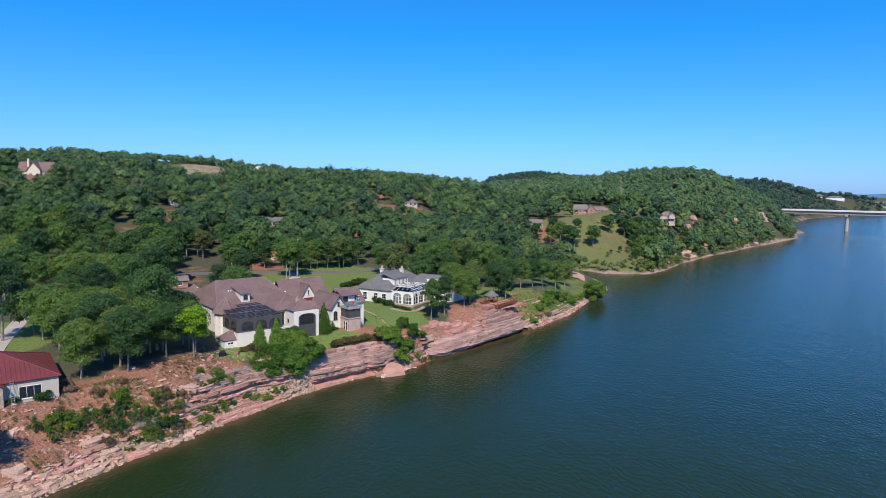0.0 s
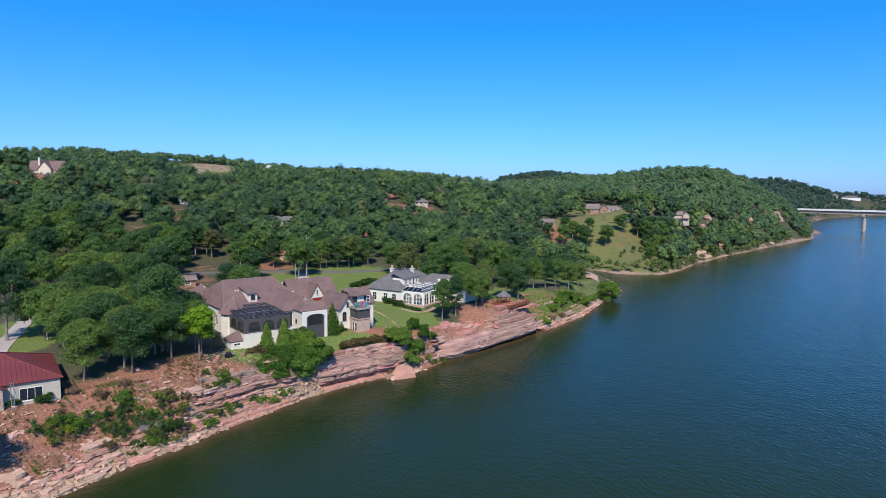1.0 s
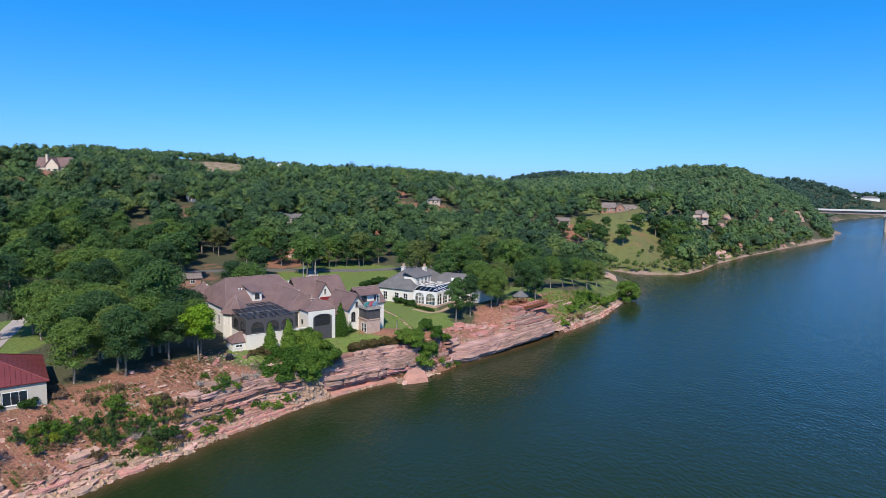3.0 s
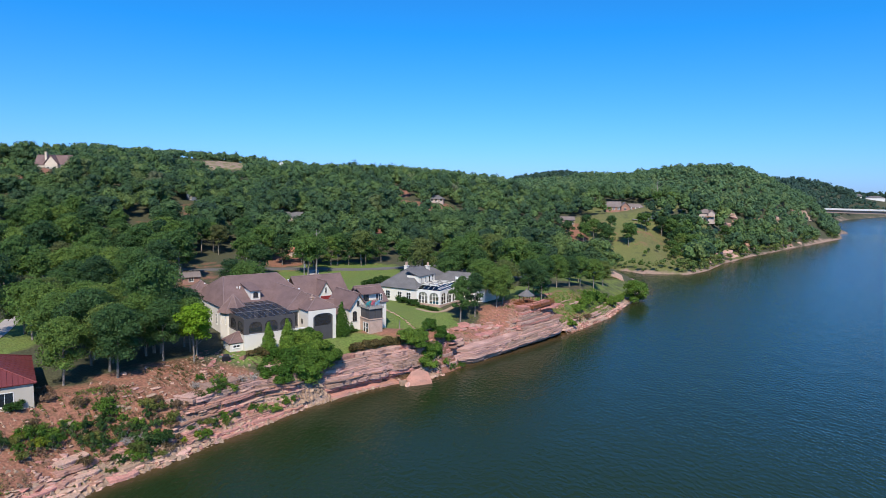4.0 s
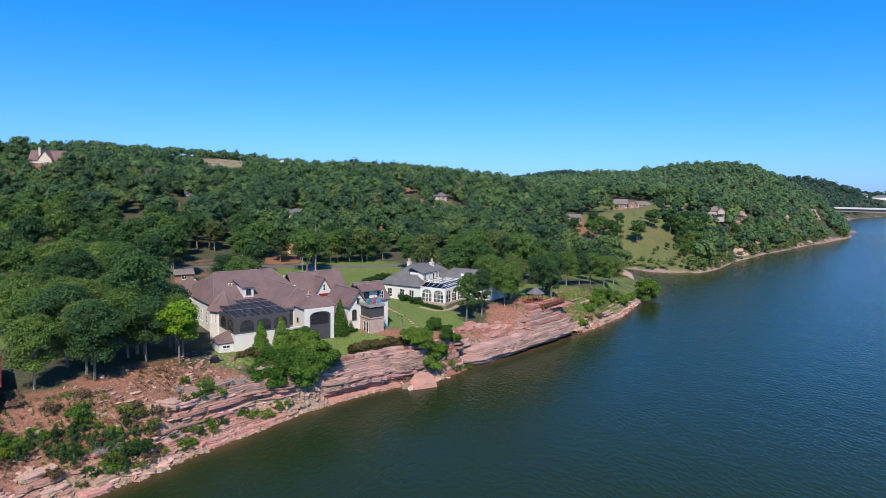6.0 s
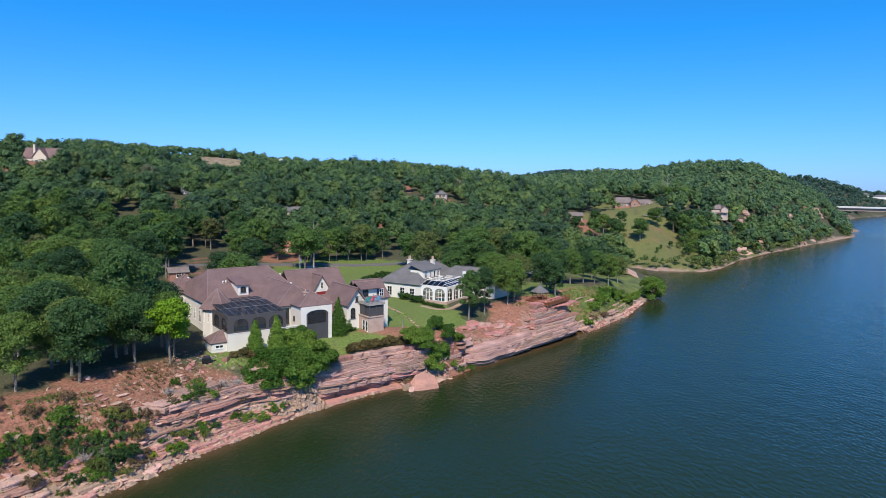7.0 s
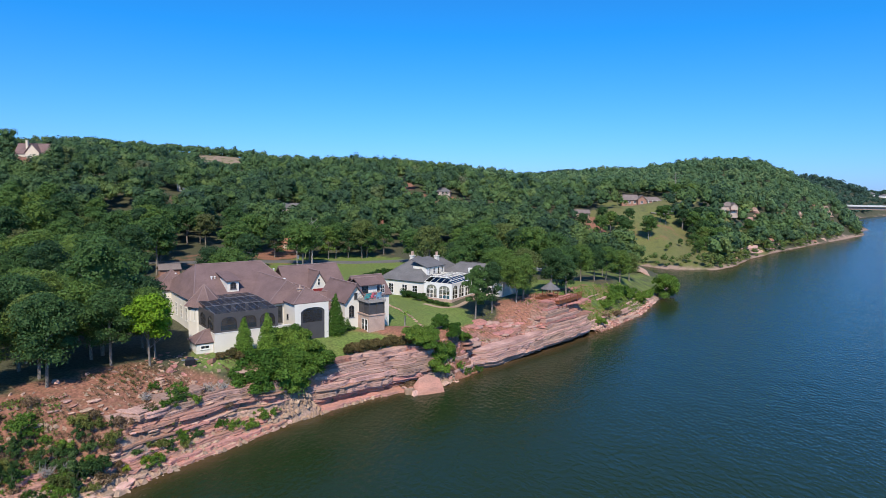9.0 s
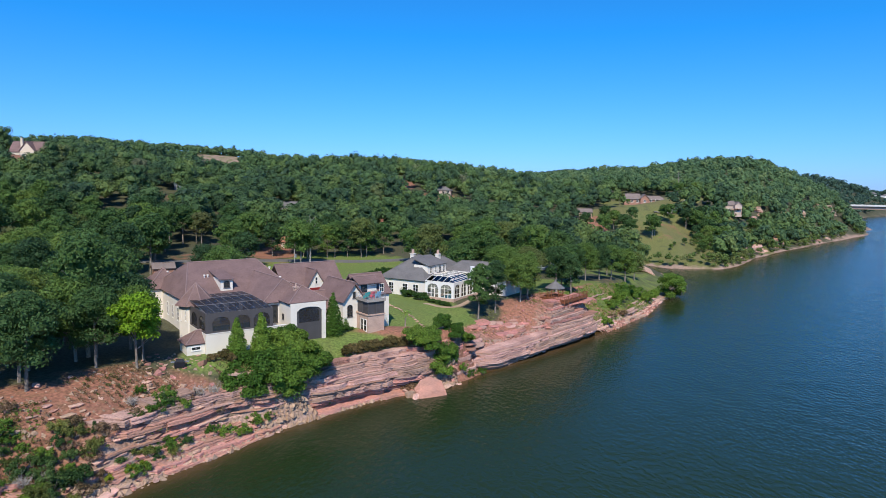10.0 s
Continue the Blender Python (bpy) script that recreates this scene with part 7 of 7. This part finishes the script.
# ---- houses across the cove and on the hill ----
def far_house(x, y, turn, parts, wall, top, label, z=None):
    root = empty("house", frame_of(x, y, h(x, y) if z is None else z, turn), label, "house", "houses across the cove and on the hill")
    for x0, x1, y0, y1, ez, rz, ends, along in parts:
        part("wall", boxes((x0, x1, y0, y1, -2.5, ez)), wall, root)
        roof(root, x0, x1, y0, y1, ez, rz, ends=ends, along=along, material=top, over=0.5)
        if not all(ends):
            if along == 'x':
                for xx, e, n_ in ((x0, ends[0], 1), (x1, ends[1], -1)):
                    if not e:
                        part("gable", gable_end(bmesh.new(), (xx, y0), (xx, y1), ez, rz - 0.2, (n_, 0)), wall, root)
            else:
                for yy, e, n_ in ((y0, ends[0], 1), (y1, ends[1], -1)):
                    if not e:
                        part("gable", gable_end(bmesh.new(), (x0, yy), (x1, yy), ez, rz - 0.2, (0, n_)), wall, root)
        n = int((x1 - x0) / 3)
        for i in range(n):
            for zz in ([1.0, 4.0] if ez > 5 else [1.0]):
                window(root, x0 + (x1 - x0) * (i + 0.5) / n, y0, zz, 1.3, 1.5, FRONT, 2, 2)
    return root


RED_BRICK = mat("red_brick", (0.37, 0.205, 0.155), 0.85, 0.2, 0.8, 14, 0.3)
PALE = mat("pale_siding", (0.52, 0.42, 0.36), 0.8, 0.1, 0.5, 10, 0.2)
TAUPE = mat("taupe_shingle", (0.22, 0.18, 0.165), 0.85, 0.2, 0.4, 5, 0.4)
b = far_house(109, 455, -6, [(-13, -3, 0, 8, 3.0, 6.6, (0, 0), 'x'), (-3, 2.4, -1.8, 7.5, 3.4, 6.4, (0, 0), 'y'), (2.4, 13, 0.8, 7, 2.7, 5.3, (0, 1), 'x')], RED_BRICK, TAUPE, "long red-brick house with a taupe roof above the field", 28.2)
for x in (4, 6.8, 9.6):
    part("column", boxes((x - 0.15, x + 0.15, -0.4, -0.1, 0, 3.0)), TRIM, b)
c = far_house(157, 436, -10, [(-3.5, 2.2, 0.5, 8, 4.6, 7.4, (1, 0), 'x'), (2.2, 6.4, -0.6, 8, 4.6, 7.0, (0, 0), 'y'), (-13, -3.5, 2, 8, 3.2, 6.0, (0, 0), 'x')], PALE, TAUPE, "two-storey pale house with a dark roof above the lake", 23.6)
part("balcony", boxes((0, 6, -2.2, 0, 2.3, 2.55), (0, 0.15, -2.2, -2.05, -1, 2.3), (5.85, 6, -2.2, -2.05, -1, 2.3)), WOOD, c)
CREAM = mat("cream_siding", (0.66, 0.57, 0.45), 0.8, 0.08, 0.5, 10, 0.2)
hill_house = far_house(-225, 340, 8, [(-8.5, 8.5, 0, 8, 3.6, 9.0, (0, 0), 'x'), (-2.8, 3.6, -1.6, 5, 4.2, 8.8, (0, 0), 'y')], CREAM, SHINGLE, "cream house with a brown roof on the hillside", 47.8)
part("chimney", boxes((-3.9, -2.9, 1.0, 2.0, 6, 10.4), (-4.0, -2.8, 0.9, 2.1, 10.4, 10.6)), CREAM, hill_house)
part("deck", boxes((-11, 1, -6, -1.7, -0.2, 0.1), (-11, 1, -6, -5.9, 0.1, 1.1), (-11, -10.9, -5.9, -1.7, 0.1, 1.1)), WOOD, hill_house, "red-brown timber deck")
for x in (-10.8, -7, -3, 0.8):
    part("deck_post", boxes((x - 0.12, x + 0.12, -5.9, -5.66, -4, -0.2)), WOOD, hill_house)
far_house(-150, 345, 5, [(-4, 4, 0, 8, 4.2, 8.2, (0, 0), 'y')], mat("slate_siding", (0.12, 0.15, 0.2), 0.8, 0.1), SHINGLE_GREY, "slate-blue gabled house among the trees")
far_house(-24, 420, -5, [(-6, 6, 0, 7, 2.6, 5.0, (0, 1), 'x')], PALE, SHINGLE_GREY, "low pale house with a grey roof amid the woods")
far_house(60, 404, 0, [(-5, 5, 0, 7, 3, 5, (0, 0), 'x')], BRICK, TAUPE, "small brick outbuilding by the field")
far_house(-186, 618, 0, [(-4.5, 4.5, 0, 7, 3.6, 7.4, (0, 0), 'y')], TRIM, TRIM, "white farmhouse on the ridge")
far_house(-86, 318, 10, [(-6, 6, 0, 7, 3, 5.2, (0, 0), 'x')], PALE, SHINGLE_GREY, "low house with a grey roof behind the trees")
far_house(-74, 338, 0, [(-6, 6, 0, 7, 2.8, 4.8, (0, 0), 'x')], PALE, SHINGLE_GREY, "low grey-roofed house high in the wood")
far_house(-70, 258, 8, [(-2.6, 2.6, 0, 4, 2.2, 3.8, (0, 0), 'x')], PALE, mat("clay_shingle", (0.34, 0.16, 0.10), 0.85, 0.2, 0.6, 6, 0.3), "small outbuilding with a clay-red roof behind the oaks")
far_house(-139, 268, 25, [(-2.6, 2.6, 0, 4, 2.6, 4.2, (0, 0), 'x')], PALE, SHINGLE_GREY, "small pale shed in the clearing")
far_house(-88, 204, 35, [(-2.5, 2.5, 0, 3.5, 2.4, 3.8, (0, 0), 'x')], RED_BRICK, TAUPE, "small red-brick shed in the glade")
far_house(20, 243, 20, [(-6, 6, 0, 8, 3, 5, (0, 0), 'x')], mat("blue_grey_siding", (0.2, 0.22, 0.26), 0.8, 0.1), SHINGLE_GREY, "low grey-blue house behind the trees by the point")
hotel = far_house(945, 1530, -25, [(-35, 0, 0, 20, 18, 24, (1, 1), 'x'), (2, 40, 0, 20, 15, 20, (1, 1), 'x')], TRIM, SHINGLE_GREY, "large pale building on the far shore", 24)
far_house(1070, 1600, -25, [(-16, 16, 0, 15, 9, 15, (0, 0), 'x')], TRIM, SHINGLE_GREY, "white house on the distant shore", 14)
far_house(1120, 1570, 0, [(-14, 14, 0, 12, 7, 12, (0, 0), 'x')], TRIM, TAUPE, "white house with a brown roof on the distant shore", 8)

# ---- rock faces on the far bank ----
def far_crag(x, y, z, turn, width, tall, rock, seed):
    """A weathered face: uneven courses of rock set into the hillside."""
    g = np.random.default_rng(seed)
    root = tagged(empty("rock_face", frame_of(x, y, z, turn), "pale weathered sandstone face above the far bank", "cliff", "rock faces on the far bank"))
    zz = -1.5
    while zz < tall:
        thick = g.uniform(0.5, 1.2)
        half = width / 2 * g.uniform(0.55, 1.0) * (1 - 0.35 * max(0, zz) / tall)
        mid, n_ = g.uniform(-0.15, 0.15) * width, max(3, int(half))
        verts = []
        for k in range(n_ + 1):
            xx, out = mid - half + 2 * half * k / n_, 0.5 * zz + g.uniform(-0.5, 0.5) + 2.2 * (2 * k / n_ - 1) ** 2
            verts += [(xx, out + 6, zz), (xx, out + 0.2, zz), (xx, out, zz + 0.12), (xx, out + 0.1, zz + thick - 0.12), (xx, out + 0.4, zz + thick), (xx, out + 6, zz + thick)]
        faces = [(6 * a + q, 6 * a + 6 + q, 6 * a + 7 + q, 6 * a + 1 + q) for a in range(n_) for q in range(5)] + [tuple(range(6)), tuple(range(6 * n_, 6 * n_ + 6))[::-1]]
        new("course", mesh_of("course", verts, faces, rock)).parent = root
        zz += thick


for k, (x, y, turn, width, tall, up) in enumerate(CRAGS):
    far_crag(x, y, h(x, y) + up, turn, width, tall, (ROCK_PALE, ROCK_GREY, ROCK_PALE, ROCK)[k % 4], 300 + k)

# ---- the bridge ----
bridge = empty("bridge", Matrix.Translation((503, 768, 0)) @ Matrix.Rotation(radians(-45), 4, 'Z'), "long concrete road bridge over the lake on tall piers", "bridge")
part("deck", boxes((-90, 520, -6, 6, 24.0, 24.7)), TRIM, bridge, "white concrete deck edge")
part("parapet", boxes((-90, 520, -6, -5.7, 24.7, 25.9)), TRIM, bridge)
part("parapet", boxes((-90, 520, 5.7, 6, 24.7, 25.9)), TRIM, bridge)
for y in (-4, 0, 4):
    part("girder", boxes((-90, 520, y - 0.3, y + 0.3, 20.4, 24.0)), BRICK, bridge, "rust-red steel girder")
for x in (-80, 0, 90, 180, 270, 360, 450):
    bm = bmesh.new()
    tube(bm, (x, 0, -6), (x, 0, 17.6), 2.1, 2.1, 14)
    p_ = part("pier", bm, CONCRETE, bridge)
    part("pier_cap", boxes((x - 1.8, x + 1.8, -5.5, 5.5, 17.6, 20.4), bevel=0.3), CONCRETE, p_)
